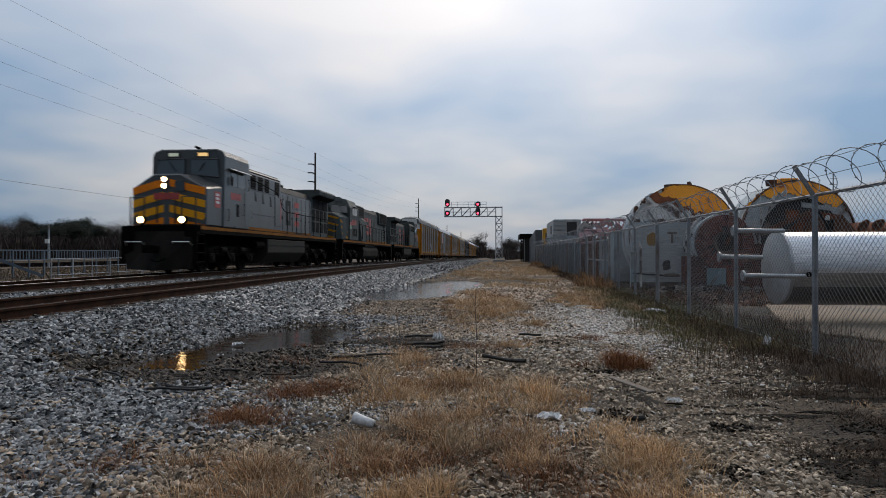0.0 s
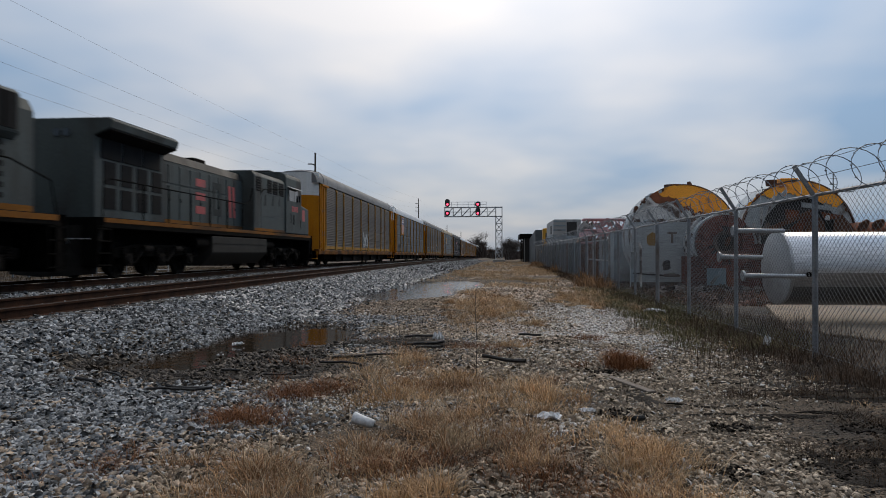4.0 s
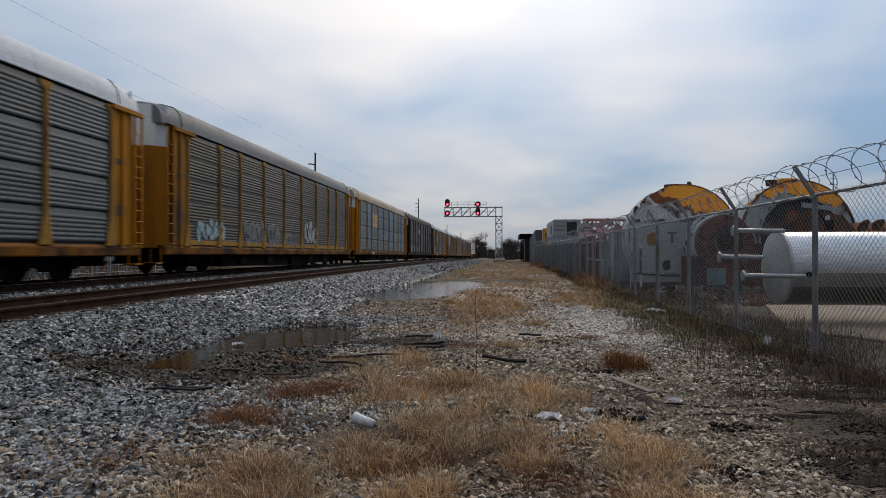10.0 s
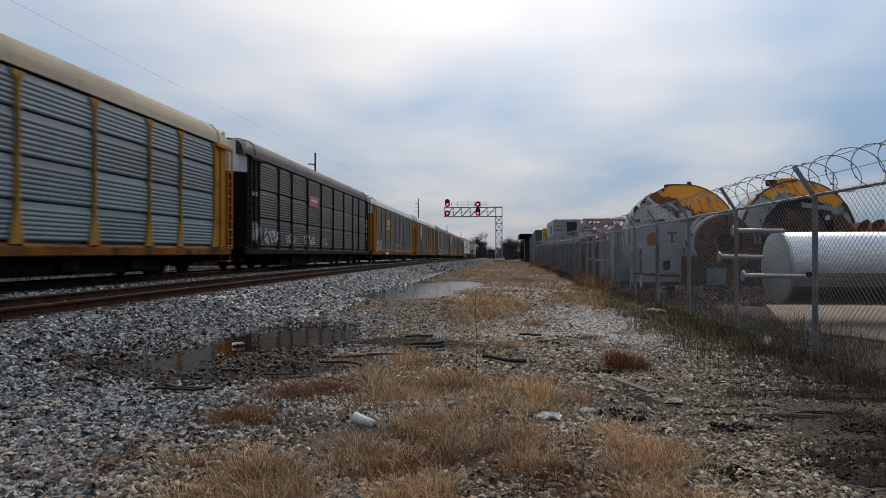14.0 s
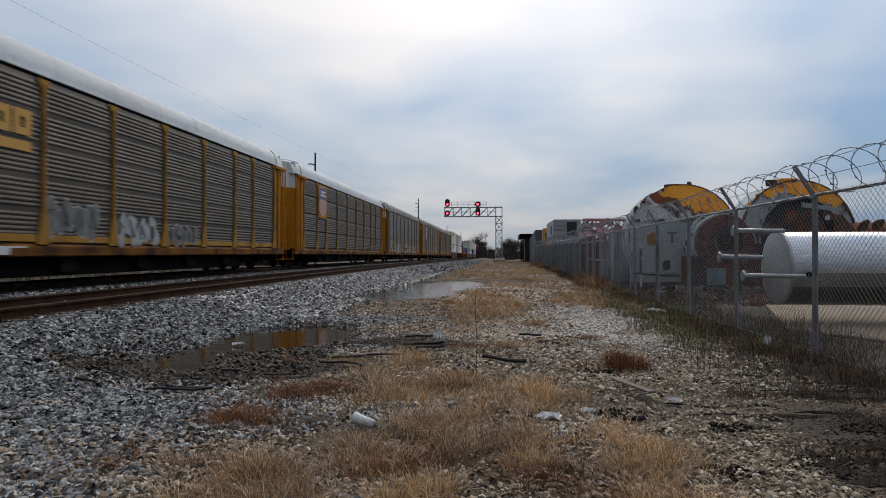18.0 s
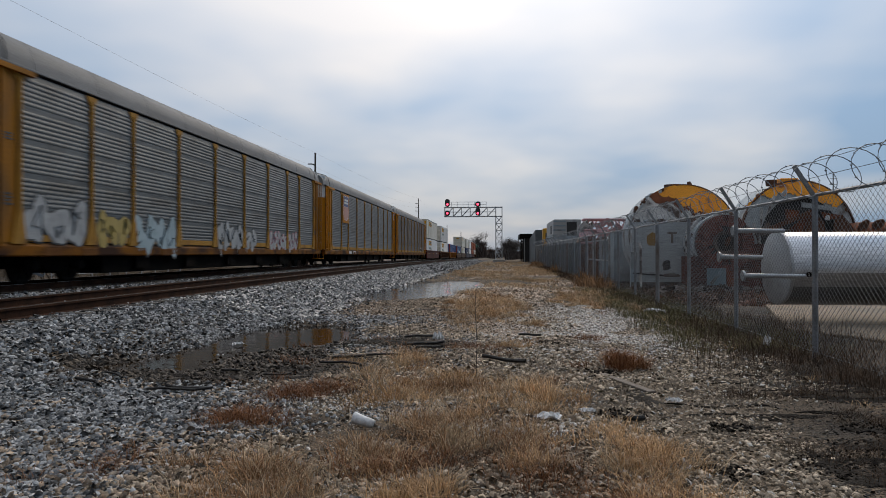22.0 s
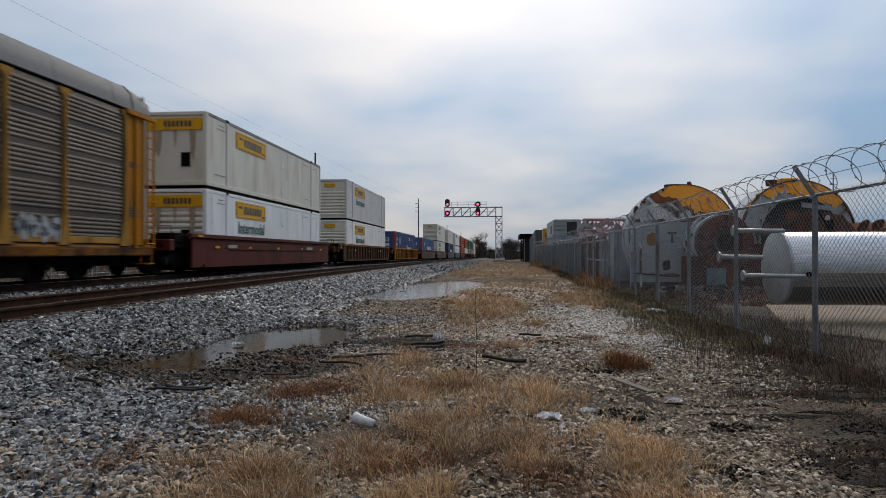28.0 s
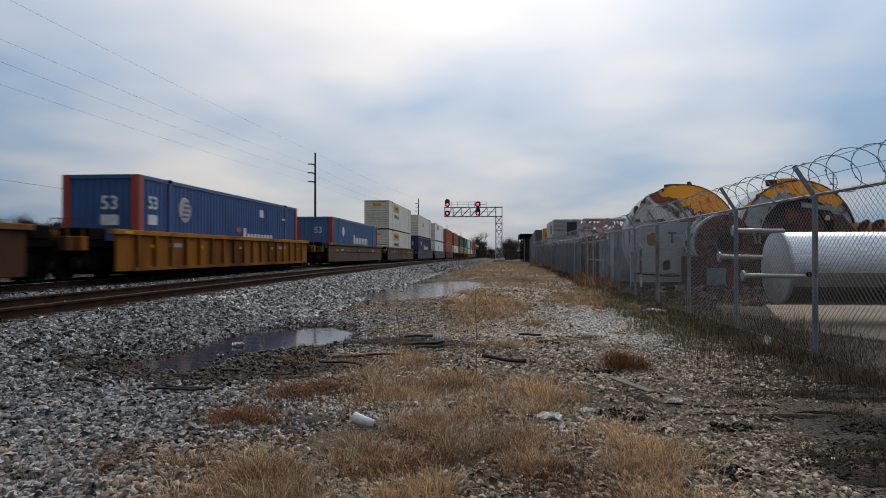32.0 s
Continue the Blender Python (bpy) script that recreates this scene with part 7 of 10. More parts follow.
for i in range(NPOST):
    y = POST0 + i * STEP
    z = float(height(FX, y))
    post = part("post", Geo().rod((FX, y, z - 0.3), (FX, y, FTOP + float(sag(y)) * 0.4), 0.037 if i % 5 else 0.05, 8), fence_steel, fence, smooth=True)
    part("outrigger", Geo().bar((FX, y, FTOP - 0.03), (FX - 0.26, y, FTOP + 0.38), 0.05, 0.03, (0, 1, 0)), fence_steel, post)
for i in range(NPOST - 1):
    y0, y1 = POST0 + i * STEP, POST0 + (i + 1) * STEP
    part("top_rail", Geo().rod((FX, y0, FTOP + 0.0), (FX, y1, FTOP + 0.0), 0.022, 6), fence_steel, fence, smooth=True)
    part("tension_wire", Geo().rod((FX, y0, 0.12), (FX, y1, 0.12), 0.004, 4), mesh_wire, fence)
    # woven diamonds: two families of slanting wires, their ends twisted over the rail
    rise = FTOP - 0.03
    pitch = 0.092
    run = rise * 1.1
    v, f = [], []
    r = 0.0023 if y0 < 13 else 0.0011   # lighter gauge farther on
    k0, k1 = int(math.floor((y0 - run) / pitch)), int(math.ceil(y1 / pitch))
    for k in range(k0, k1 + 1):
        for s in (1, -1):
            a = k * pitch
            ya, yb, za, zb = (a, a + run, 0.05, 0.05 + rise) if s > 0 else (a + run, a, 0.05, 0.05 + rise)
            lo, hi = (y0, y1)
            # clip to the bay
            def cut(yv):
                return za + (yv - ya) / (yb - ya) * (zb - za)
            p, q_ = (ya, za), (yb, zb)
            pts = sorted([p, q_])
            (pa, za_), (pb, zb_) = pts
            if pb <= lo or pa >= hi:
                continue
            if pa < lo:
                za_ = cut(lo); pa = lo
            if pb > hi:
                zb_ = cut(hi); pb = hi
            xo = FX + s * 0.003
            n = len(v)
            for yy, zz in ((pa, za_), (pb, zb_)):
                v += [(xo - r, yy, zz - r), (xo + r, yy, zz - r), (xo, yy, zz + r * 1.2)]
            f += [(n, n + 1, n + 4, n + 3), (n + 1, n + 2, n + 5, n + 4), (n + 2, n, n + 3, n + 5)]
    for k in range(int(y0 / pitch), int(y1 / pitch)):
        n = len(v)
        yy = k * pitch
        v += [(FX - r, yy - 0.012, FTOP), (FX + r, yy - 0.012, FTOP), (FX, yy, FTOP + 0.055), (FX - r, yy + 0.012, FTOP), (FX + r, yy + 0.012, FTOP), (FX, yy + 0.003, FTOP + 0.05)]
        f += [(n, n + 1, n + 5, n + 2), (n + 3, n + 4, n + 5, n + 2)]
    bay = mass("mesh_panel", v, f, mesh_wire)
    bay.parent = fence
# coils of razor wire
for i in range(NPOST - 1):
    y0, y1 = POST0 + i * STEP, POST0 + (i + 1) * STEP
    rnd = random.Random(40 + i)
    pts = []
    turns = 6
    n = turns * 20
    for k in range(n + 1):
        a = 2 * math.pi * turns * k / n
        rr = 0.225 + 0.02 * math.sin(a * 0.31 + i)
        pts.append((FX - 0.18 + rr * math.cos(a), y0 + (y1 - y0) * k / n + 0.10 * math.sin(a), FTOP + 0.18 + rr * math.sin(a)))
    g = Geo().tube(pts, 0.0055, 4)
    for k in range(0, n, 2):
        p = Vector(pts[k])
        d = (Vector(pts[k + 1]) - p).normalized()
        o = d.cross(Vector((0.3, 0.9, 0.1))).normalized()
        g.add([p - o * 0.016, p + d * 0.03, p + o * 0.016, p + d * 0.012 + Vector((0, 0, 0.006))], [(0, 3, 1), (2, 1, 3)])
    part("razor_coil", g, razor_mat, fence, "coiled razor wire")
for dz, dx in ((0.2, -0.12), (0.36, -0.24)):
    part("barbed_strand", Geo().rod((FX + dx, POST0, FTOP + dz), (FX + dx, POST0 + (NPOST - 1) * STEP, FTOP + dz), 0.004, 4), razor_mat, fence)

# ---- the scrap yard behind it ----
silver = surface("brushed_tank_steel", (0.52, 0.525, 0.535), (0.61, 0.615, 0.625), 2.5, 0.36, 0.85, 0.03, dirt=(0.45, 0.45, 0.46), dirt_scale=1.5, dirt_low=0.62, stretch=(0.1, 1, 1), rough_var=0.05)
silver_end = surface("dull_tank_steel", (0.40, 0.41, 0.42), (0.5, 0.51, 0.52), 1.2, 0.5, 0.6, 0.05, dirt=(0.28, 0.27, 0.26))
rust_mat = surface("deep_rust", (0.085, 0.038, 0.022), (0.17, 0.075, 0.04), 2.5, 0.9, 0.1, 0.5, dirt=(0.04, 0.025, 0.02))
greywash = surface("flaking_blue_grey_wash", (0.31, 0.345, 0.36), (0.48, 0.51, 0.52), 1.4, 0.85, 0, 0.5, dirt=(0.15, 0.125, 0.11), dirt_scale=1.3, dirt_low=0.56, dirt_high=0.68, vary=0.10)
pale_wash = surface("flaking_pale_plaster", (0.40, 0.39, 0.37), (0.62, 0.61, 0.585), 3.0, 0.9, 0, 0.6, dirt=(0.09, 0.065, 0.055), dirt_scale=2.2, dirt_low=0.48, dirt_high=0.58)
dark_brick = surface("sooty_dark_red_brick", (0.062, 0.025, 0.019), (0.155, 0.061, 0.045), 3.0, 0.95, 0, 0.6, dirt=(0.022, 0.016, 0.014), dirt_scale=1.6, dirt_low=0.5, vary=0.45)
red_brick = surface("burnt_red_brick", (0.095, 0.034, 0.025), (0.22, 0.080, 0.058), 3.0, 0.95, 0, 0.6, dirt=(0.030, 0.020, 0.017), dirt_scale=1.6, dirt_low=0.52, vary=0.5)
grey_brick = surface("sooty_grey_brown_brick", (0.085, 0.066, 0.056), (0.17, 0.14, 0.12), 3.0, 0.95, 0, 0.6, dirt=(0.035, 0.027, 0.023), dirt_scale=1.8, dirt_low=0.5, vary=0.35)
orange_rust = surface("orange_brown_rust", (0.13, 0.042, 0.020), (0.25, 0.085, 0.036), 2.2, 0.9, 0, 0.5, dirt=(0.07, 0.03, 0.02), dirt_scale=1.4, dirt_low=0.52)
yard_yellow = surface("flaking_yellow_paint", (0.84, 0.29, 0.008), (0.90, 0.36, 0.014), 1.0, 0.6, 0, 0.1, dirt=(0.24, 0.075, 0.025), dirt_scale=1.9, dirt_low=0.55, dirt_high=0.66)
concrete = surface("sandy_concrete", (0.175, 0.130, 0.086), (0.24, 0.18, 0.122), 1.5, 0.9, 0, 0.4, dirt=(0.14, 0.108, 0.078))
steel_blue = surface("blue_grey_sheet", (0.22, 0.28, 0.31), (0.34, 0.40, 0.43), 1.5, 0.6, 0.2, 0.1, dirt=(0.1, 0.08, 0.06))

for slab in ([(4.95, 11.8), (5.75, 10.3), (8.2, 8.2), (30, 6.5), (30, 12.50), (5.15, 12.50)], [(5.2, 12.55), (30, 12.55), (30, 17.0), (6.6, 17.0)]):
    tagged(part("concrete_pad", Geo().extrude(slab, "z", -0.3, 0.08), concrete, bevel=0.02), "sandy concrete pad in the scrap yard", "concrete pad", kind="structure")
tank = thing("steel_tank", "shiny steel cylindrical tank lying on its side", "storage tank")
ty, tz, tr, tx0, tx1 = 13.2, 1.09, 0.70, 5.32, 14.0
part("shell", Geo().lathe([(tr, tx0), (tr, tx0 + 0.03), (tr, tx1)], (0, ty, tz), "x", 48), silver, tank, smooth=True)
part("end_plate", Geo().lathe([(0.0, tx0 - 0.015), (tr - 0.03, tx0 - 0.015), (tr + 0.012, tx0 + 0.0), (tr + 0.012, tx0 + 0.05)], (0, ty, tz), "x", 48), silver_end, tank, smooth=True)
for x in (8.4, 12.4):
    part("saddle", Geo().box(x - 0.15, ty - 0.5, 0.08, x + 0.15, ty + 0.5, 0.62), dark_steel, tank, "dark steel saddle under the tank", bevel=0.02)
# two darker strips paint the tank's shading and dark ground reflection, in steps
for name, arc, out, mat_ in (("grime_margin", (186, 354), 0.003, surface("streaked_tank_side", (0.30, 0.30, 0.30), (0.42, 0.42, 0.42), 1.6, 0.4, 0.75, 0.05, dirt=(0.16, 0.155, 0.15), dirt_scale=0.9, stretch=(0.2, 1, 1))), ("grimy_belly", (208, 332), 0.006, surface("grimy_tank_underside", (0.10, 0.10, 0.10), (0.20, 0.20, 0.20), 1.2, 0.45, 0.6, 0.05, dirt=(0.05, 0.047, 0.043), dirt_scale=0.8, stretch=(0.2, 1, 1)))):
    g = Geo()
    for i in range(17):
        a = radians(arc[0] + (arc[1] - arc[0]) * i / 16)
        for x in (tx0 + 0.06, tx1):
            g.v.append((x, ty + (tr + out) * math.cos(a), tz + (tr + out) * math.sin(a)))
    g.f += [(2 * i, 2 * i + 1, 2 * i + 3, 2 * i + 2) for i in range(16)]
    part(name, g, mat_, tank, "lower side of the tank with its shading painted on", smooth=True)
part("drain_stub", Geo().rod((tx0 + 0.3, ty - tr - 0.06, tz - 0.1), (tx0 + 0.3, ty - tr + 0.05, tz - 0.1), 0.05, 10), dark_steel, tank)
part("scratch_bar", Geo().bar((7.6, ty - tr - 0.01, tz - 0.1), (7.95, ty - tr + 0.06, tz - 0.32), 0.02), end_white, tank)
for x0, x1, y, z in ((4.45, 5.42, 13.0, 1.815), (4.16, 4.98, 12.9, 1.31), (4.37, 5.46, 12.25, 0.97)):
    p = part("branch_pipe", Geo().rod((x0, y, z), (x1, y + 0.05, z - 0.01), 0.045, 12), steel_mat, tank, "galvanised pipe with an end flange", smooth=True)
    part("flange", Geo().rod((x0 - 0.02, y, z), (x0 + 0.02, y, z), 0.095, 14), steel_mat, p)
    part("pipe_bracket", Geo().bar((x1 - 0.06, y + 0.02, z), (x1 - 0.06, ty - 0.1, z), 0.04), steel_mat, p)


def dished(R, deep, y):
    """Outline of a dished boiler head whose rim lies at y."""
    return [(R * f, y - deep * (1 - f * f)) for f in (0.0, 0.25, 0.5, 0.7, 0.85, 0.95, 1.0)]


def flaking_cap(cx, cy, cz, R, deep, a0, a1, inner, seed):
    """Painted part of a dished head, its lower edge flaked off unevenly."""
    rnd = random.Random(seed)
    g = Geo()
    n, m = 44, 5
    for i in range(n + 1):
        a = radians(a0 + (a1 - a0) * i / n)
        low = inner + rnd.uniform(-0.03, 0.035) + 0.05 * math.sin(i * 0.55) + 0.42 * max(0, (i / n - 0.5) * 2) ** 2
        for j in range(m):
            f = low + (1.012 - low) * j / (m - 1)
            g.v.append((cx + R * f * math.cos(a), cy - deep * max(0.0, 1 - f * f) - 0.02, cz + R * f * math.sin(a)))
    g.f += [(i * m + j, i * m + j + 1, (i + 1) * m + j + 1, (i + 1) * m + j) for i in range(n) for j in range(m - 1)]
    return g


def ragged_plate(w, h, thick, seed):
    """A torn plate: an uneven outline with some thickness, in its own plane."""
    rnd = random.Random(seed)
    n = 14
    ring = [(w / 2 * math.copysign(abs(math.cos(a)) ** 0.6, math.cos(a)) * rnd.uniform(0.72, 1.08), h / 2 * math.copysign(abs(math.sin(a)) ** 0.6, math.sin(a)) * rnd.uniform(0.72, 1.08)) for a in [2 * math.pi * i / n for i in range(n)]]
    return Geo().extrude(ring, "y", -thick / 2, thick / 2)


def crown_edge(ob, cx, cy, cz, R, a0, a1, n, seed):
    """Loose bits of lining and plate along the rim of a shell."""
    rnd = random.Random(seed)
    for k in range(n):
        a = radians(a0 + (a1 - a0) * (k + rnd.uniform(0.2, 0.8)) / n)
        r = R * rnd.uniform(0.97, 1.02)
        part("rim_flake", ragged_plate(rnd.uniform(0.10, 0.26), rnd.uniform(0.06, 0.15), rnd.uniform(0.05, 0.2), seed * 50 + k), rnd.choice((rust_mat, pale_wash, greywash, rust_mat)), ob,
             at=pose(cx + r * math.cos(a), cy + rnd.uniform(-0.06, 0.25), cz + r * math.sin(a), rnd.uniform(-15, 15), 90 - math.degrees(a), rnd.uniform(-20, 20)))


def brick_furnace(label, cx, cy, cz, R, depth):
    """A boiler shell with a dished, half-painted head behind a grey-washed brick wall, and a round brick firebox beside it."""
    ob = thing("furnace_shell", label, "industrial furnace", "scrapped furnaces in the yard")
    part("shell", Geo().lathe([(R, 0.0), (R, depth)], (cx, cy, cz), "y", 48), greywash, ob, smooth=True)
    part("back_plate", Geo().lathe([(0.0, depth), (R, depth)], (cx, cy, cz), "y", 48), rust_mat, ob)
    part("dished_head", Geo().lathe(dished(R, 0.38, 0.0), (cx, cy, cz), "y", 48), pale_wash, ob, "flaking pale plaster head", smooth=True)
    part("rust_margin", flaking_cap(cx, cy + 0.008, cz, R, 0.38, 25, 128, 0.47, 4), orange_rust, ob, "bare orange rust under the flaking paint", smooth=True)
    part("yellow_crown", flaking_cap(cx, cy, cz, R, 0.38, 27, 118, 0.54, 3), yard_yellow, ob, "flaking orange-yellow crown paint", smooth=True)
    part("rim_band", Geo().tube([(cx + (R + 0.02) * math.cos(radians(a)), cy - 0.02, cz + (R + 0.02) * math.sin(radians(a))) for a in range(10, 102, 4)], 0.025, 6), rust_mat, ob, "rusty rim band")
    crown_edge(ob, cx, cy, cz, R, 98, 165, 20, 5)
    part("crown_lug", Geo().rod((cx + 0.27, cy + 0.1, cz + R), (cx + 0.24, cy + 0.1, cz + R + 0.14), 0.11, 8, 0.06), rust_mat, ob)
    part("hatch_ring", Geo().lathe([(0.30, 0), (0.34, 0.05), (0.34, 0.13), (0.26, 0.13)], (cx - 0.22, cy + 0.5, cz + R - 0.06), "z", 20), rust_mat, ob)
    # the wall in front, course by course
    x0, x1, yf, top = cx - R + 0.02, cx + 0.55, cy - 0.52, 2.50
    wall = part("front_wall", Geo().box(x0, yf, 0.05, x1, cy - 0.08, top), greywash, ob, "blue-grey washed brick wall")
    bw, bh = 0.315, 0.1
    bm_ = Geo().box(-bw / 2 + 0.004, -0.012, -bh / 2 + 0.004, bw / 2 - 0.004, 0.02, bh / 2 - 0.004).mesh("brick", greywash)
    for r in range(int((top - 0.1) / bh)):
        for k in range(8):
            x = x0 + (k + 0.5 + 0.5 * (r % 2)) * bw
            if x < x1 - bw * 0.4 and random.random() > 0.05:
                part("brick", bm_, None, wall, at=pose(x, yf + random.uniform(-0.004, 0.006), 0.15 + (r + 0.5) * bh))
    for k in range(6):
        part("wall_rubble", ragged_plate(random.uniform(0.2, 0.4), random.uniform(0.08, 0.2), 0.3, 300 + k), random.choice((greywash, pale_wash, rust_mat)), ob, at=pose(x0 + 0.2 + k * 0.42, yf + 0.2, top + 0.05))
    part("wall_foot", Geo().box(x0 - 0.05, yf - 0.06, -0.1, x1, yf - 0.005, 0.30), grey_brick, wall, "bare brown bricks at the wall's foot", bevel=0.01)
    oct_ = [(5.50 + 0.19 * math.cos(radians(a)) * k, 1.86 + 0.27 * math.sin(radians(a)) * k) for a, k in zip(range(0, 360, 30), (1, 0.95, 1.05, 1, 0.9, 1.05, 1, 1.05, 0.95, 0.8, 1, 0.75))]
    part("wall_patch", Geo().extrude(oct_, "y", yf - 0.035, yf), painted("ochre_patch", (0.27, 0.16, 0.045), 0.8, (0.15, 0.09, 0.04)), ob, "ochre patch on the wall")
    part("wall_hole", ragged_plate(0.3, 0.42, 0.06, 21), mark_black, ob, at=pose(6.02, yf, 0.92))
    part("wall_hole", ragged_plate(0.6, 0.16, 0.05, 22), grey_brick, ob, at=pose(6.2, yf, 0.55))
    words(ob, "T", 0.56, Matrix.Translation((6.22, yf - 0.022, 1.74)) @ FRONT, grey_brick)
    part("stand_pipe", Geo().rod((5.08, yf - 0.1, 0.0), (5.08, yf - 0.1, 1.55), 0.045, 8).rod((5.08, yf - 0.1, 1.55), (5.0, yf - 0.1, 1.75), 0.05, 8), pale_wash, ob, "pale stand pipe against the wall")
    part("wall_pipe", Geo().rod((x0 + 0.02, yf - 0.06, 0.62), (5.9, yf - 0.06, 0.55), 0.025, 6), dark_steel, ob)
    part("side_sheet", Geo().box(x0 - 0.06, yf - 0.04, 0.05, x0 + 0.16, yf - 0.02, 1.4), steel_blue, ob, "blue-grey sheet at the wall's corner")
    # firebox: a short brick barrel with plaster outside, on a brick base
    ax, az, y0, r = 7.72, 1.72, cy - 1.7, 1.1
    barrel = part("firebox_barrel", Geo().lathe([(r, y0 + 0.55), (r + 0.02, cy - 0.1)], (ax, 0, az), "y", 40), pale_wash, ob, "flaking plaster round the firebox", smooth=True)
    part("barrel_ring", Geo().lathe([(0.98, y0 + 0.55), (1.13, y0 + 0.55), (1.13, y0 + 0.85)], (ax, 0, az), "y", 40), pale_wash, barrel)
    part("barrel_ring", Geo().lathe([(0.90, y0 + 0.22), (1.02, y0 + 0.22), (1.04, y0 + 0.6)], (ax, 0, az), "y", 40), greywash, barrel, "grey-washed ring")
    part("barrel_lining", Geo().lathe([(0.4, y0 + 0.12), (0.97, y0 + 0.12), (0.99, y0 + 0.5)], (ax, 0, az), "y", 40), mark_black, barrel)
    for rr, size, back in ((0.87, 0.20, 0.03), (0.67, 0.18, 0.0), (0.49, 0.15, 0.05)):
        n = int(2 * math.pi * rr / 0.098)
        brick = Geo().box(-0.044, -0.02, -size / 2, 0.044, 0.2, size / 2).mesh("brick", red_brick)
        for k in range(n):
            a = 2 * math.pi * k / n
            if random.random() < 0.05:
                continue
            part("brick", brick, None, barrel, at=Matrix.Translation((ax + rr * math.cos(a), y0 + back + random.uniform(-0.03, 0.03), az + rr * math.sin(a))) @ pose(0, 0, 0, 0, 90 - math.degrees(a), 0))
    part("mouth_ring", Geo().lathe([(0.30, y0 - 0.06), (0.40, y0 - 0.08), (0.40, y0 + 0.1), (0.30, y0 + 0.1), (0.30, y0 - 0.06)], (ax, 0, az), "y", 28), grey_brick, barrel, "burnt ring round the mouth")
    part("firebox_back", Geo().lathe([(0.0, y0 + 0.4), (0.5, y0 + 0.4)], (ax, 0, az), "y", 28), mark_black, barrel)
    part("burner", ragged_plate(0.16, 0.34, 0.1, 31), rust_mat, barrel, "rusty burner scrap in the mouth", at=pose(ax + 0.1, y0 + 0.05, az + 0.05, 0, 20, 10))
    crown_edge(ob, ax, y0 + 0.5, az, 1.05, 40, 215, 26, 12)
    crown_edge(ob, ax, y0 + 0.95, az, 1.08, 70, 210, 22, 13)
    base = part("firebox_base", Geo().box(6.55, cy - 1.5, 0.0, 9.1, cy - 0.1, 1.25), dark_brick, ob, "sooty brick base of the firebox")
    bm2 = Geo().box(-0.115, -0.02, -0.042, 0.115, 0.03, 0.042).mesh("brick", dark_brick)
    for r_ in range(13):
        for k in range(11):
            x = 6.55 + (k + 0.5 + 0.5 * (r_ % 2)) * 0.235
            if x < 9.0 and random.random() > 0.12:
                part("brick", bm2, None, base, at=pose(x, cy - 1.5 - random.uniform(0.0, 0.04), 0.06 + r_ * 0.094, 0, 0, random.uniform(-3, 3)))
    part("door_sheet", Geo().box(7.06, y0 - 0.12, 0.25, 7.70, y0 - 0.09, 0.84), painted("pale_blue_sheet", (0.17, 0.235, 0.265), 0.5, (0.07, 0.085, 0.09)), ob, "pale blue sheet leaning at the firebox", bevel=0.005)
    part("sheet_edge", Geo().bar((7.2, y0 - 0.13, 0.3), (7.55, y0 - 0.13, 0.75), 0.1, 0.02, (0, 1, 0)), steel_blue, ob)
    part("rust_sheet", Geo().box(7.74, y0 - 0.12, 0.0, 8.04, y0 - 0.08, 0.74), orange_rust, ob, "orange rusty sheet")
    for k in range(9):
        part("rubble_block", ragged_plate(random.uniform(0.15, 0.4), random.uniform(0.1, 0.2), 0.2, 400 + k), random.choice((pale_wash, grey_brick, greywash)), ob, at=pose(6.7 + k * 0.2, y0 - 0.2 + random.uniform(-0.3, 0.1), 0.1, random.uniform(-20, 20), random.uniform(-20, 20), random.uniform(-40, 40)))
    part("footing", Geo().box(cx - R, cy - 2.1, -0.3, cx + R * 1.15, cy + depth, 0.04), soil_mat, ob)
    return ob


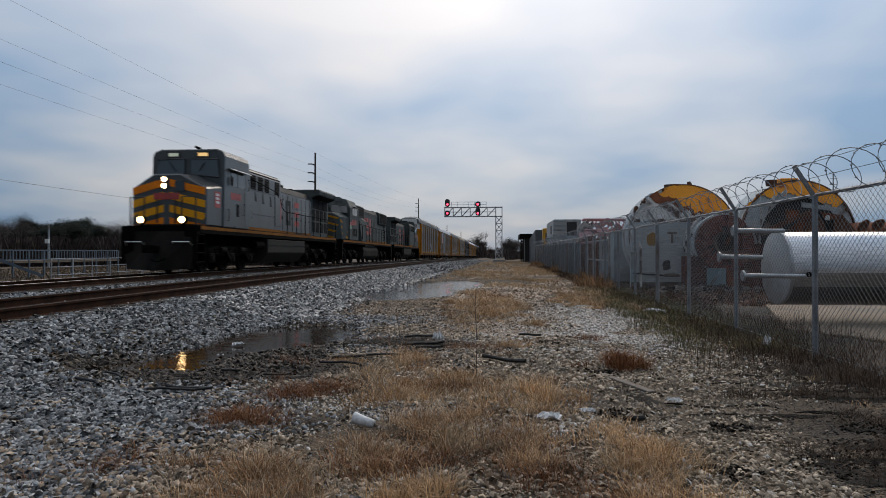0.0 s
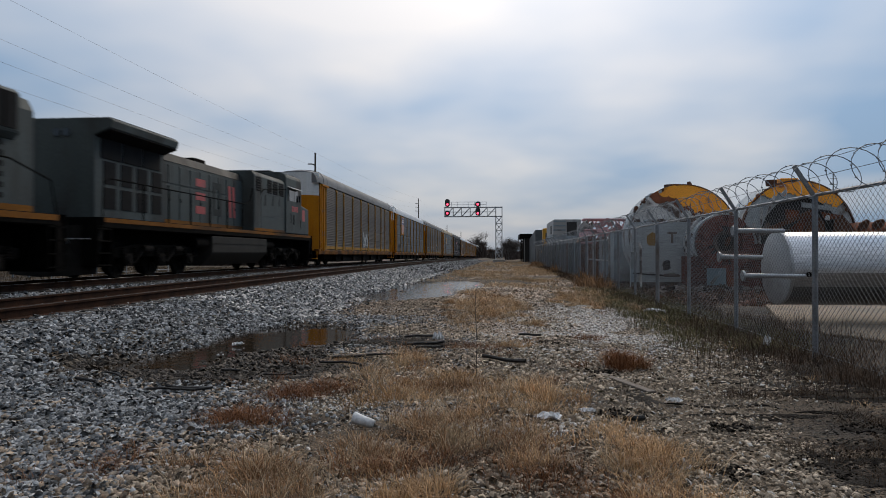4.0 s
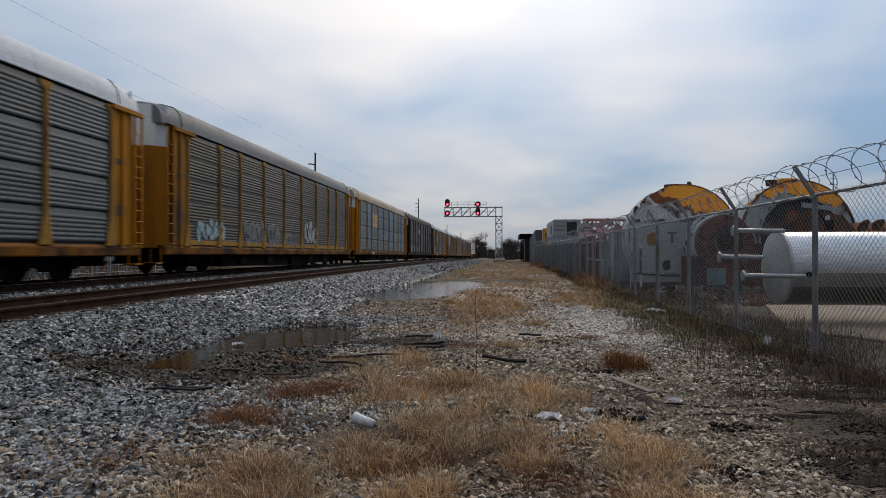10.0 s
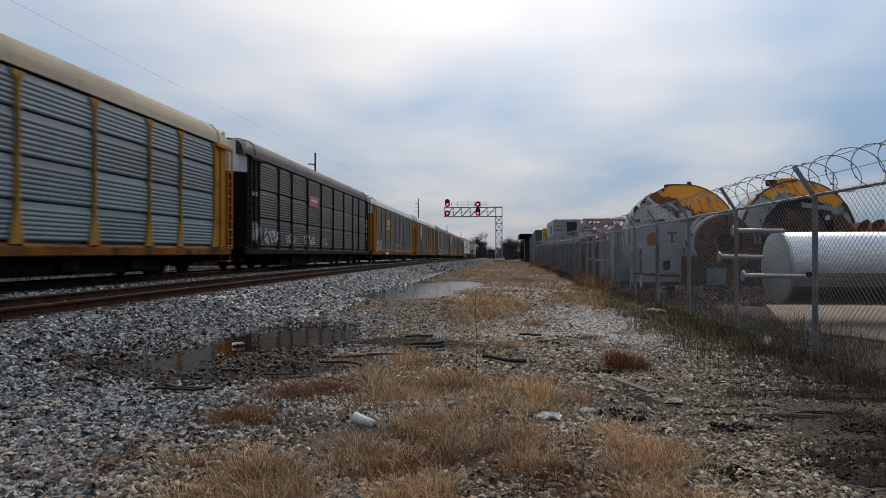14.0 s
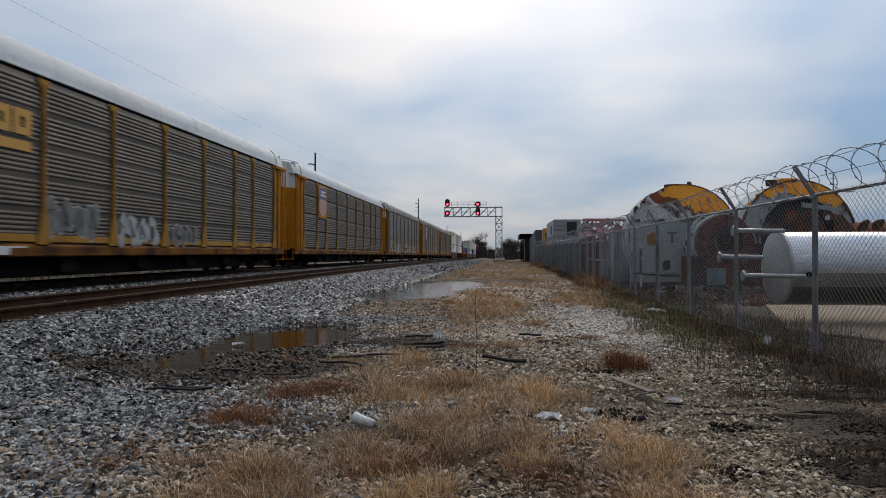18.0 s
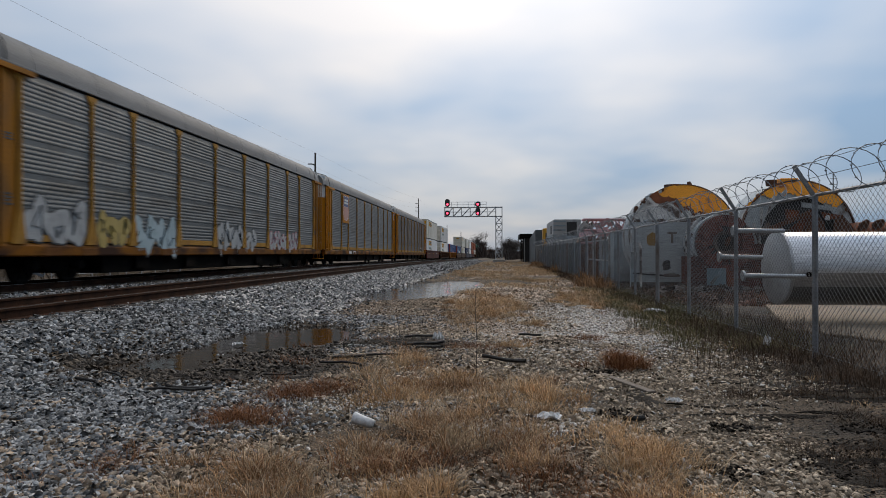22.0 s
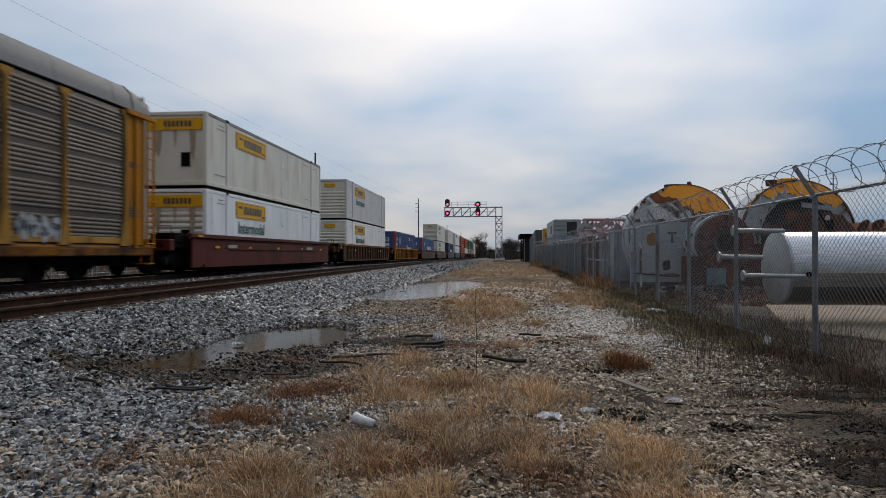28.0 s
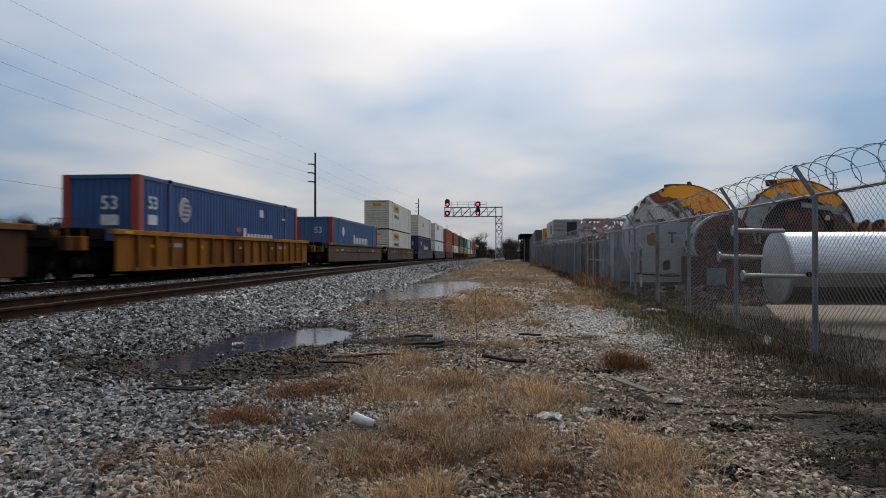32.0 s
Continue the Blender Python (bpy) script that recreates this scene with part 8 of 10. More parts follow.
def torn_furnace(label, cx, cy, cz, R, depth):
    """A boiler shell torn open in front, with a painted crown."""
    ob = thing("furnace_shell", label, "industrial furnace", "scrapped furnaces in the yard")
    part("shell", Geo().lathe([(R, 0.0), (R, depth)], (cx, cy, cz), "y", 48), greywash, ob, smooth=True)
    part("back_plate", Geo().lathe([(0.0, depth), (R, depth)], (cx, cy, cz), "y", 48), rust_mat, ob)
    part("torn_head", Geo().lathe([(R * 0.70, -0.19), (R * 0.82, -0.13), (R, 0.0)], (cx, cy, cz), "y", 48), greywash, ob, "weathered grey head", smooth=True)
    part("yellow_crown", flaking_cap(cx, cy - 0.03, cz, R, 0.36, 38, 150, 0.74, 8), yard_yellow, ob, "flaking orange-yellow crown paint", smooth=True)
    part("dark_mouth", Geo().lathe([(0.0, 0.2), (R * 0.98, 0.2)], (cx, cy, cz), "y", 32), mark_black, ob)
    part("rim_band", Geo().tube([(cx + (R + 0.02) * math.cos(radians(a)), cy - 0.02, cz + (R + 0.02) * math.sin(radians(a))) for a in range(10, 178, 4)], 0.045, 6), rust_mat, ob, "rusty rim band")
    crown_edge(ob, cx, cy, cz, R, 20, 165, 26, 9)
    part("top_hatch", Geo().box(cx - 0.55, cy + 0.1, cz + R - 0.05, cx + 0.1, cy + 0.8, cz + R + 0.14), yard_yellow, ob, "yellow hatch on the crown", bevel=0.03)
    part("hatch_ring", Geo().lathe([(0.18, 0), (0.2, 0.22), (0.12, 0.22)], (cx - 0.85, cy + 0.2, cz + R - 0.14), "z", 14), rust_mat, ob)
    # grey planks of lining, fanned along the shell
    for k in range(9):
        a = 178 - k * 7
        part("lining_strip", Geo().box(-0.055, -0.02, -0.42, 0.055, 0.02, 0.42), greywash if k % 3 else pale_wash, ob, "weathered strip of lining", at=pose(cx + R * 0.77 * math.cos(radians(a)), cy - 0.26 - 0.01 * k, cz + R * 0.77 * math.sin(radians(a)), 6, 90 - a + 70, 0))
    for k, (ring, mat_) in enumerate((([(-0.75, 2.05), (0.35, 2.1), (0.3, 2.85)], orange_rust), ([(-0.2, 2.0), (0.75, 2.0), (0.7, 2.5), (0.33, 2.8)], rust_mat), ([(0.95, 2.0), (1.85, 2.0), (1.3, 2.75), (1.05, 2.6)], rust_mat), ([(0.6, 2.85), (1.3, 2.72), (1.45, 2.55), (0.7, 2.62)], orange_rust), ([(-0.65, 2.95), (-0.15, 2.9), (-0.2, 2.65), (-0.62, 2.6)], orange_rust), ([(-0.1, 3.2), (1.1, 3.0), (1.1, 2.86), (-0.1, 3.02)], greywash), ([(-1.75, 2.0), (-0.95, 2.0), (-1.2, 2.5)], grey_brick))):
        part("torn_plate", Geo().extrude([(cx + a, c) for a, c in ring], "y", cy - 0.48 - 0.05 * (k % 3), cy - 0.44 - 0.05 * (k % 3)), mat_, ob, "torn rusty plate")
    part("rust_beam", Geo().bar((cx - 1.3, cy - 0.6, 2.2), (cx + 0.25, cy - 0.6, 2.85), 0.1, 0.16), rust_mat, ob, "rusty slanting beam")
    part("white_rag", ragged_plate(0.16, 0.2, 0.05, 90), end_white, ob, at=pose(cx + 0.75, cy - 0.65, 2.62))
    part("footing", Geo().box(cx - R * 0.9, cy - 0.7, -0.3, cx + R * 0.95, cy + depth, 0.05), soil_mat, ob)
    part("support_wall", Geo().box(cx - R * 0.85, cy - 0.3, 0.05, cx + R * 0.85, cy - 0.05, 1.7), dark_brick, ob, "sooty brick support")
    return ob


brick_furnace("blue-grey washed brick furnace with flaking orange crown and brick firebox", 6.75, 25.0, 1.92, 1.98, 1.5)
torn_furnace("torn rusty furnace shell with a flaking yellow crown", 10.85, 25.0, 2.0, 2.0, 1.8)
heap = thing("scrap_boiler", "rusty scrapped boiler section lying behind the tank", "scrap metal")
part("shell", Geo().lathe([(0.88, 0), (0.9, 0.1), (0.9, 4.0)], (12.6, 25.2, 1.6), "x", 28).lathe([(0.0, 0.02), (0.86, 0.02)], (12.6, 25.2, 1.6), "x", 28), orange_rust, heap, smooth=True)
for k in range(5):
    part("torn_plate", ragged_plate(0.5, 0.4, 0.05, 500 + k), rust_mat, heap, at=pose(12.9 + k * 0.5, 24.5, 2.35 + 0.05 * (k % 2), 30, 20 * (k - 2), 0))
part("cradle", Geo().box(13.0, 24.6, 0, 16.0, 25.8, 0.8), rust_mat, heap)
# sheds, cabinets, sheets and machines farther down the fence
sheet_grey = surface("grey_corrugated_sheet", (0.11, 0.128, 0.138), (0.17, 0.19, 0.20), 1.0, 0.6, 0.3, 0.1, dirt=(0.11, 0.09, 0.075), dirt_scale=0.7, vary=0.5)
screen = thing("sheet_screen", "grey corrugated sheets standing behind the fence", "metal sheet", kind="structure")
for k in range(26):
    y = 35.5 + k * 1.25
    pts = []
    for j in range(7):
        yy = y + j * 0.2
        pts += [(4.22, yy), (4.25, yy + 0.07), (4.25, yy + 0.12), (4.22, yy + 0.18)]
    g = Geo()
    n = len(pts)
    g.v += [(a, b, -0.1) for a, b in pts] + [(a, b, 1.92 + random.uniform(-0.08, 0.08)) for a, b in pts]
    g.f += [(i, i + 1, n + i + 1, n + i) for i in range(n - 1)]
    part("sheet", g, steel_blue if k % 7 == 2 else rust_mat if k % 9 == 5 else sheet_grey, screen)
for x, y, w, d, h, mat_, text in ((4.9, 29.0, 1.5, 1.2, 2.3, steel_blue, "blue-grey steel cabinet behind the fence"), (5.0, 32.6, 1.7, 1.4, 2.0, steel_blue, "blue-grey steel cabinet with dark doors"), (4.8, 36.5, 1.0, 1.0, 1.8, rust_mat, "rusty steel box behind the fence")):
    c = thing("steel_cabinet", text, "cabinet", "cabinets behind the fence")
    part("body", Geo().box(x, y, 0.1, x + w, y + d, h), mat_, c, bevel=0.02)
    part("door", Geo().box(x + 0.08, y - 0.02, 0.25, x + w / 2 - 0.02, y, h - 0.15), mat_, c)
    part("door", Geo().box(x + w / 2 + 0.02, y - 0.02, 0.25, x + w - 0.08, y, h - 0.15), mark_black, c)
    part("plinth", Geo().box(x, y, -0.1, x + w, y + d, 0.1), dark_steel, c)
rack_ = thing("pipe_rack", "galvanised pipe rack behind the fence", "rack")
for k in range(4):
    y = 28.0 + k * 2.4
    part("upright", Geo().box(4.5, y, -0.1, 4.58, y + 0.08, 2.15), steel_mat, rack_)
for z in (1.0, 1.9):
    part("rail", Geo().box(4.5, 28.0, z, 4.56, 35.3, z + 0.06), steel_mat, rack_)

trailer = thing("site_trailer", "white site trailer with dark windows beyond the fence", "trailer")
part("body", Geo().box(4.7, 60.0, 0.7, 7.2, 69, 4.4), painted("dirty_white_trailer", (0.40, 0.40, 0.39), 0.5), trailer, bevel=0.08)
part("band", Geo().box(4.66, 59.97, 2.6, 7.24, 69.02, 3.0), steel_blue, trailer)
part("window", Geo().box(5.9, 59.95, 2.9, 6.8, 59.99, 4.15), mark_black, trailer)
for z in (3.35, 3.75, 4.15):
    part("stripe", Geo().box(4.69, 59.96, z, 5.8, 59.995, z + 0.12), steel_blue, trailer)
part("window", Geo().box(4.66, 62.0, 3.1, 4.69, 63.2, 3.9), mark_black, trailer)
for y in (62, 66.5):
    part("tyre", Geo().lathe([(0.15, -0.12), (0.45, -0.12), (0.48, 0), (0.45, 0.12), (0.15, 0.12)], (4.85, y, 0.45), "x", 16), mark_black, trailer)
    part("tyre", Geo().lathe([(0.15, -0.12), (0.45, -0.12), (0.48, 0), (0.45, 0.12), (0.15, 0.12)], (7.05, y, 0.45), "x", 16), mark_black, trailer)

red_lattice = painted("faded_red_lattice_paint", (0.44, 0.235, 0.235), 0.7, (0.30, 0.21, 0.205))
for i, (y, z, x) in enumerate(((44.0, 2.0, 5.2), (45.0, 2.75, 5.5), (46.5, 2.1, 6.6))):
    b = thing("crane_boom", "faded red lattice crane boom section stacked in the yard", "crane boom", "crane boom sections")
    L, s = 4.2, 0.42
    corners = [(-s, -s), (s, -s), (s, s), (-s, s)]
    for a, c in corners:
        part("chord", Geo().rod((x, y + a, z + s + c), (x + L, y + a + 0.4, z + s + c), 0.085, 6), red_lattice, b)
    for k in range(8):
        for (a0, c0), (a1, c1) in zip(corners, corners[1:] + corners[:1]):
            part("lacing", Geo().rod((x + k * L / 8, y + a0 + 0.05 * k, z + s + c0), (x + (k + 1) * L / 8, y + a1 + 0.05 * k, z + s + c1), 0.05, 5), red_lattice, b)
    for xx in (x + 0.5, x + L - 0.5):
        part("stand", Geo().box(xx - 0.1, y - 0.3, -0.1, xx + 0.1, y + 0.5, z), rust_mat, b)
tarps = thing("tarpaulin_heap", "heap of faded pink and white tarpaulins over scrap in the yard", "scrap heap")
rnd = random.Random(64)
part("base", Geo().box(5.2, 43.6, -0.1, 9.6, 47.2, 2.3), rust_mat, tarps, "rusty scrap under the sheets", bevel=0.2)
for k in range(30):
    part("sheet", ragged_plate(rnd.uniform(0.5, 1.2), rnd.uniform(0.25, 0.6), 0.04, 700 + k), rnd.choice((red_lattice, red_lattice, red_lattice, pale_wash)), tarps, at=pose(rnd.uniform(5.2, 8.9), rnd.uniform(43.1, 43.9), rnd.uniform(2.4, 3.35), rnd.uniform(-40, 40), rnd.uniform(-50, 50), rnd.uniform(-20, 20)))
loader = thing("yellow_loader", "yellow machine cab standing behind the fence", "machine")
part("cab", Geo().box(4.5, 71.5, 1.6, 5.6, 73.5, 4.0), painted("machine_yellow", (0.55, 0.28, 0.02), 0.5), loader, bevel=0.08)
part("window", Geo().box(4.75, 71.46, 2.5, 5.35, 71.5, 3.5), mark_black, loader)
part("body", Geo().box(4.4, 71.2, 0.5, 6.0, 76.0, 1.6), painted("machine_yellow", (0.55, 0.28, 0.02), 0.5), loader, bevel=0.08)
part("tyre", Geo().lathe([(0.2, -0.2), (0.65, -0.2), (0.7, 0), (0.65, 0.2), (0.2, 0.2)], (4.5, 72.2, 0.65), "x", 18), mark_black, loader)
part("tyre", Geo().lathe([(0.2, -0.2), (0.65, -0.2), (0.7, 0), (0.65, 0.2), (0.2, 0.2)], (4.5, 75.0, 0.65), "x", 18), mark_black, loader)
shed = thing("lean_to_shed", "grey lean-to shed with a sloping roof and dark canopy", "shed")
part("wall", Geo().add([(4.4, 86, -0.3), (4.4, 130, -0.3), (4.4, 130, 2.4), (4.4, 86, 4.3), (9, 86, -0.3), (9, 130, -0.3), (9, 130, 2.4), (9, 86, 4.3)], [(0, 1, 2, 3), (7, 6, 5, 4), (0, 3, 7, 4), (1, 5, 6, 2), (3, 2, 6, 7), (0, 4, 5, 1)]), sheet_grey, shed)
part("canopy", Geo().box(2.9, 104, 3.6, 6.5, 116, 4.3), dark_steel, shed)
part("dark_bay", Geo().box(3.7, 105, -0.3, 6.2, 115, 3.6), mark_black, shed)
for y in (104.5, 115.5):
    part("canopy_post", Geo().box(3.3, y - 0.1, -0.3, 3.5, y + 0.1, 3.6), dark_steel, shed)
p = thing("power_pole", "slim utility pole with crossarms beyond the yard", "utility pole")
part("pole", Geo().rod((33.9, 70, -0.5), (33.9, 70, 9.6), 0.07, 8, 0.05), pole_wood, p)
for z in (8.6, 9.2, 9.8):
    part("crossarm", Geo().box(33.55, 69.97, z - 0.3, 34.3, 70.03, z - 0.25), pole_wood, p)

# ---- beyond the line: road, railing, trees ----
road_mat = surface("pale_worn_concrete_road", (0.38, 0.38, 0.37), (0.47, 0.47, 0.46), 0.8, 0.85, 0, 0.2, dirt=(0.25, 0.24, 0.23), dirt_scale=0.4)
g = Geo()
ys = [-80, -20, 20, 60, 100, 140, 180]
for y in ys:
    z = float(sag(y)) - 0.50
    g.v += [(-30.5, y, z), (-22.3 - 2.5, y, z), (-30.5, y, z - 0.3), (-22.3 - 2.5, y, z - 0.3)]
for i in range(len(ys) - 1):
    a = i * 4
    g.f += [(a, a + 1, a + 5, a + 4), (a + 1, a + 3, a + 7, a + 5), (a, a + 4, a + 6, a + 2)]
tagged(part("road", g, road_mat), "pale worn concrete road beyond the tracks", "road", kind="structure")
railing = thing("steel_railing", "blue-grey steel railing of a raised walkway beyond the road", "railing")
rail_paint = painted("blue_grey_railing_paint", (0.10, 0.125, 0.15), 0.5)
for k in range(15):
    y = 36 + k * 1.7
    part("post", Geo().box(-37.05, y - 0.06, -0.8, -36.95, y + 0.06, 1.55), rail_paint, railing)
    if k < 14:
        for z in (0.75, 1.5):
            part("rail", Geo().box(-37.04, y + 0.06, z, -36.96, y + 1.64, z + 0.09), rail_paint, railing)
        for j in range(4):
            part("baluster", Geo().box(-37.02, y + 0.35 + j * 0.35, 0.84, -36.98, y + 0.42 + j * 0.35, 1.5), rail_paint, railing)
part("stair_string", Geo().bar((-36.9, 42.5, 1.5), (-34.0, 45.5, -0.4), 0.08, 0.2), rail_paint, railing)
part("walkway", Geo().box(-38.6, 36, 0.55, -37.0, 60, 0.72), concrete, railing)
part("bumper_post", Geo().box(-35.2, 37.5, -0.8, -34.9, 37.8, 0.9), logo_yellow, railing, "yellow bumper post")
wirefence = thing("field_fence", "low galvanised fence beyond the road", "fence")
for k in range(9):
    y = 45 + k * 2.4
    part("post", Geo().rod((-33.0, y, -0.9), (-33.0, y, 0.95), 0.05, 6), steel_mat, wirefence)
for z in (-0.3, 0.3, 0.9):
    part("rail", Geo().rod((-33.0, 45, z), (-33.0, 64.2, z), 0.025, 5), steel_mat, wirefence)
lp = thing("street_lamp", "pale pole with a box beyond the road", "utility pole")
part("pole", Geo().rod((-62, 84, -1), (-62, 84, 5.2), 0.16, 8, 0.12), steel_mat, lp)
part("box", Geo().box(-62.3, 83.6, 2.6, -61.8, 83.9, 3.2), end_white, lp)

bark_mat = surface("grey_bark", (0.05, 0.042, 0.036), (0.10, 0.088, 0.075), 3, 0.95, 0, 0.5, stretch=(4, 4, 1))
needle_mat = surface("dark_pine_needles", (0.007, 0.012, 0.006), (0.018, 0.026, 0.012), 1.2, 0.9, 0, 0, island=0.5)
russet_mat = surface("russet_winter_leaves", (0.07, 0.030, 0.018), (0.13, 0.06, 0.035), 1.2, 0.9, 0, 0, island=0.5)
twig_mat = surface("bare_twigs", (0.045, 0.034, 0.029), (0.085, 0.066, 0.056), 2, 0.95, 0, 0, island=0.3)

thicket_mat = surface("brown_thicket_stems", (0.030, 0.020, 0.016), (0.062, 0.042, 0.034), 2, 0.95, 0, 0, island=0.3)


def tree(label, seed, high, spread, leaf, amount):
    """Tapered trunk, forking limbs, and a crown of many small leaves or twigs."""
    rnd = random.Random(seed)
    ob = thing("tree", label, "tree", "trees in the distance")
    g = Geo()
    tips = []

    def grow(p, d, length, r, level):
        q = p + d * length
        g.rod(p, q, r, 5 if level else 7, r * 0.66, False)
        if level >= 4:
            tips.append(q)
            return
        if level >= 1:
            tips.append((p + q) / 2)
        for _ in range(3 if level < 3 else 2):
            n = (d + Vector((rnd.uniform(-1, 1), rnd.uniform(-1, 1), rnd.uniform(-0.1, 0.7))) * spread).normalized()
            grow(p.lerp(q, rnd.uniform(0.55, 1.0)), n, length * rnd.uniform(0.55, 0.78), r * 0.55, level + 1)
    grow(Vector((0, 0, -0.5)), Vector((rnd.uniform(-0.05, 0.05), rnd.uniform(-0.05, 0.05), 1)), high * 0.36, high * 0.018, 0)
    part("trunk", g, bark_mat, ob)
    v, f = [], []
    for t in tips:
        for _ in range(amount):
            o = t + Vector((rnd.gauss(0, 1), rnd.gauss(0, 1), rnd.gauss(0, 0.8))) * high * 0.05
            a = Vector((rnd.uniform(-1, 1), rnd.uniform(-1, 1), rnd.uniform(-0.4, 1))).normalized()
            b = a.orthogonal().normalized()
            if leaf is twig_mat:
                l, w = high * rnd.uniform(0.04, 0.10), high * 0.0011
            else:
                l, w = high * rnd.uniform(0.014, 0.030), high * 0.0075
            n = len(v)
            v += [o - b * w, o + b * w, o + a * l + b * w * 0.5, o + a * l - b * w * 0.5]
            f += [(n, n + 1, n + 2, n + 3)]
    crown = mass("crown", v, f, leaf)
    crown.parent = ob
    return ob


protos = [tree("dark evergreen tree beyond the road", 1, 9.0, 0.75, needle_mat, 70), tree("dark evergreen tree beyond the road", 2, 9.5, 0.85, needle_mat, 70),
          tree("bare grey winter tree without leaves", 3, 9.0, 0.8, twig_mat, 26), tree("bare grey winter tree without leaves", 4, 10.0, 0.9, twig_mat, 26), tree("russet winter tree with dead leaves", 5, 8.5, 0.85, russet_mat, 26)]
spots = []
rnd = random.Random(77)
for k in range(92):
    az = -43 + 25 * k / 91 + rnd.uniform(-0.4, 0.4)      # degrees from the line, to its far side
    dist = rnd.uniform(125, 175)
    kind = rnd.choice((2, 3, 2, 3, 4)) if not -37.6 < az < -33.4 else rnd.choice((0, 1, 0))
    if -33.4 < az < -32.0:
        kind = 4
    spots.append((dist * math.sin(radians(az)), dist * math.cos(radians(az)), kind, rnd.uniform(0.9, 1.15) * (1.12 if kind < 2 else 1.0)))
for k in range(60):
    y = rnd.uniform(330, 620)
    spots.append(((-3.6 + 4.4 * k / 59) / 57.3 * y + rnd.uniform(-1, 1), y, rnd.choice((2, 3, 3, 2, 4)), rnd.uniform(1.1, 2.0) * (1.0 if k < 27 else 0.5)))
for k in range(26):
    y = rnd.uniform(150, 300)
    spots.append((rnd.uniform(-0.2, 2.2) / 57.3 * y, y, rnd.choice((2, 3)), rnd.uniform(0.55, 0.8)))
for k in range(16):
    y = rnd.uniform(180, 330)
    spots.append((rnd.uniform(8, 34) / 57.3 * y, y, rnd.choice((2, 3)), rnd.uniform(0.5, 0.7)))
# thickets at the foot of the trees
nrs = np.random.RandomState(9)
v, f = [], []
for az0, az1, d0, d1, top, n in ((-44, -17, 120, 160, 5.4, 17000), (-3.8, -1.5, 300, 520, 7.0, 2400), (-1.5, 1.2, 300, 520, 3.0, 1600), (0.3, 3.0, 150, 260, 2.6, 1500)):
    az, dd = np.radians(nrs.uniform(az0, az1, n)), nrs.uniform(d0, d1, n)
    bx, by = dd * np.sin(az), dd * np.cos(az)
    bz = height(bx.clip(-200, 200), by.clip(0, 800)) - 0.2
    for x, y, z in zip(bx, by, bz):
        a = nrs.uniform(0, 6.283)
        l, w = top * nrs.uniform(0.4, 1.0), top * 0.012
        lx, ly = nrs.normal(0, 0.25 * l, 2)
        n0 = len(v)
        cx_, sx_ = math.cos(a) * w, math.sin(a) * w
        v += [(x - cx_ * 3, y - sx_ * 3, z), (x + cx_ * 3, y + sx_ * 3, z), (x + lx + cx_, y + ly + sx_, z + l), (x + lx - cx_, y + ly - sx_, z + l)]
        f.append((n0, n0 + 1, n0 + 2, n0 + 3))
tagged(mass("undergrowth", v, f, thicket_mat), "brown winter undergrowth at the foot of far trees", "undergrowth", kind="stuff")
first = set()
for x, y, kind, size in spots:
    m = pose(x, y, float(height(min(max(x, -200), 200), min(y, 800))) - 0.1, 0, 0, rnd.uniform(0, 360))
    if kind not in first:
        first.add(kind)
        t = protos[kind]
        t.scale = (size,) * 3
        t.matrix_basis = m @ Matrix.Diagonal((size, size, size, 1))
    else:
        t = copy_thing(protos[kind], m)
        t.scale = (size,) * 3

# ---- stones, dead grass and litter on the ground ----
NR = np.random.RandomState(5)
wet_mat = surface("wet_muddy_stone", (0.016, 0.012, 0.009), (0.075, 0.058, 0.042), 9.0, 0.6, bump=0.4, fine=60, island=0.7, spec=0.3)
pale_mat = surface("pale_limestone_chips", (0.38, 0.36, 0.33), (0.56, 0.535, 0.50), 6, 0.6, 0, 0.2, island=0.4)
sand_mat = surface("packed_tan_grit", (0.36, 0.27, 0.195), (0.48, 0.375, 0.285), 5, 0.9, 0, 0.2, island=0.25)
tan_mat = surface("tan_pebbles", (0.13, 0.095, 0.066), (0.36, 0.275, 0.20), 9.0, 0.85, bump=0.4, fine=60, island=0.7, spec=0.25)
BASE = np.array([(math.cos(a) * r, math.sin(a) * r, z) for r, z in ((1.05, -0.35), (0.68, 0.72)) for a in [k * math.pi / 3 for k in range(6)]], float)
BASE_F = np.array([(6, 7, 8, 9), (6, 9, 10, 11)] + [(i, (i + 1) % 6, 6 + (i + 1) % 6, 6 + i) for i in range(6)])


BLOCK = np.array([(-1, -1, -0.6), (1, -1, -0.6), (1, 1, -0.6), (-1, 1, -0.6), (-0.7, -0.7, 0.7), (0.7, -0.7, 0.7), (0.7, 0.7, 0.7), (-0.7, 0.7, 0.7)], float)
BLOCK_F = np.array([(4, 5, 6, 7), (0, 1, 5, 4), (1, 2, 6, 5), (2, 3, 7, 6), (3, 0, 4, 7)])


def soaked(x, y):
    """The hollow round the puddle, where the stones are wet and muddy."""
    b = np.full(np.shape(x), -9.0)
    for p in ((-3.6, 7.75, 2.1, 1.55, 0), (-3.4, 10.4, 1.4, 2.5, 0), (-1.5, 9.75, 1.1, 0.6, 0), (-2.3, 7.4, 0.8, 0.9, 0), (2.3, 4.1, 0.4, 0.5, 0), (2.95, 5.05, 0.95, 1.35, 0), (2.4, 4.95, 0.5, 0.15, 0), (3.3, 6.2, 0.5, 0.4, 0), (3.7, 7.6, 0.6, 0.9, 0)):
        b = np.maximum(b, blob(x, y, *p))
    return b + 0.6 * (bumps(x, y, 0.5, 51) - 0.5) > 0.05 + 0.4 * NR.rand(len(x))


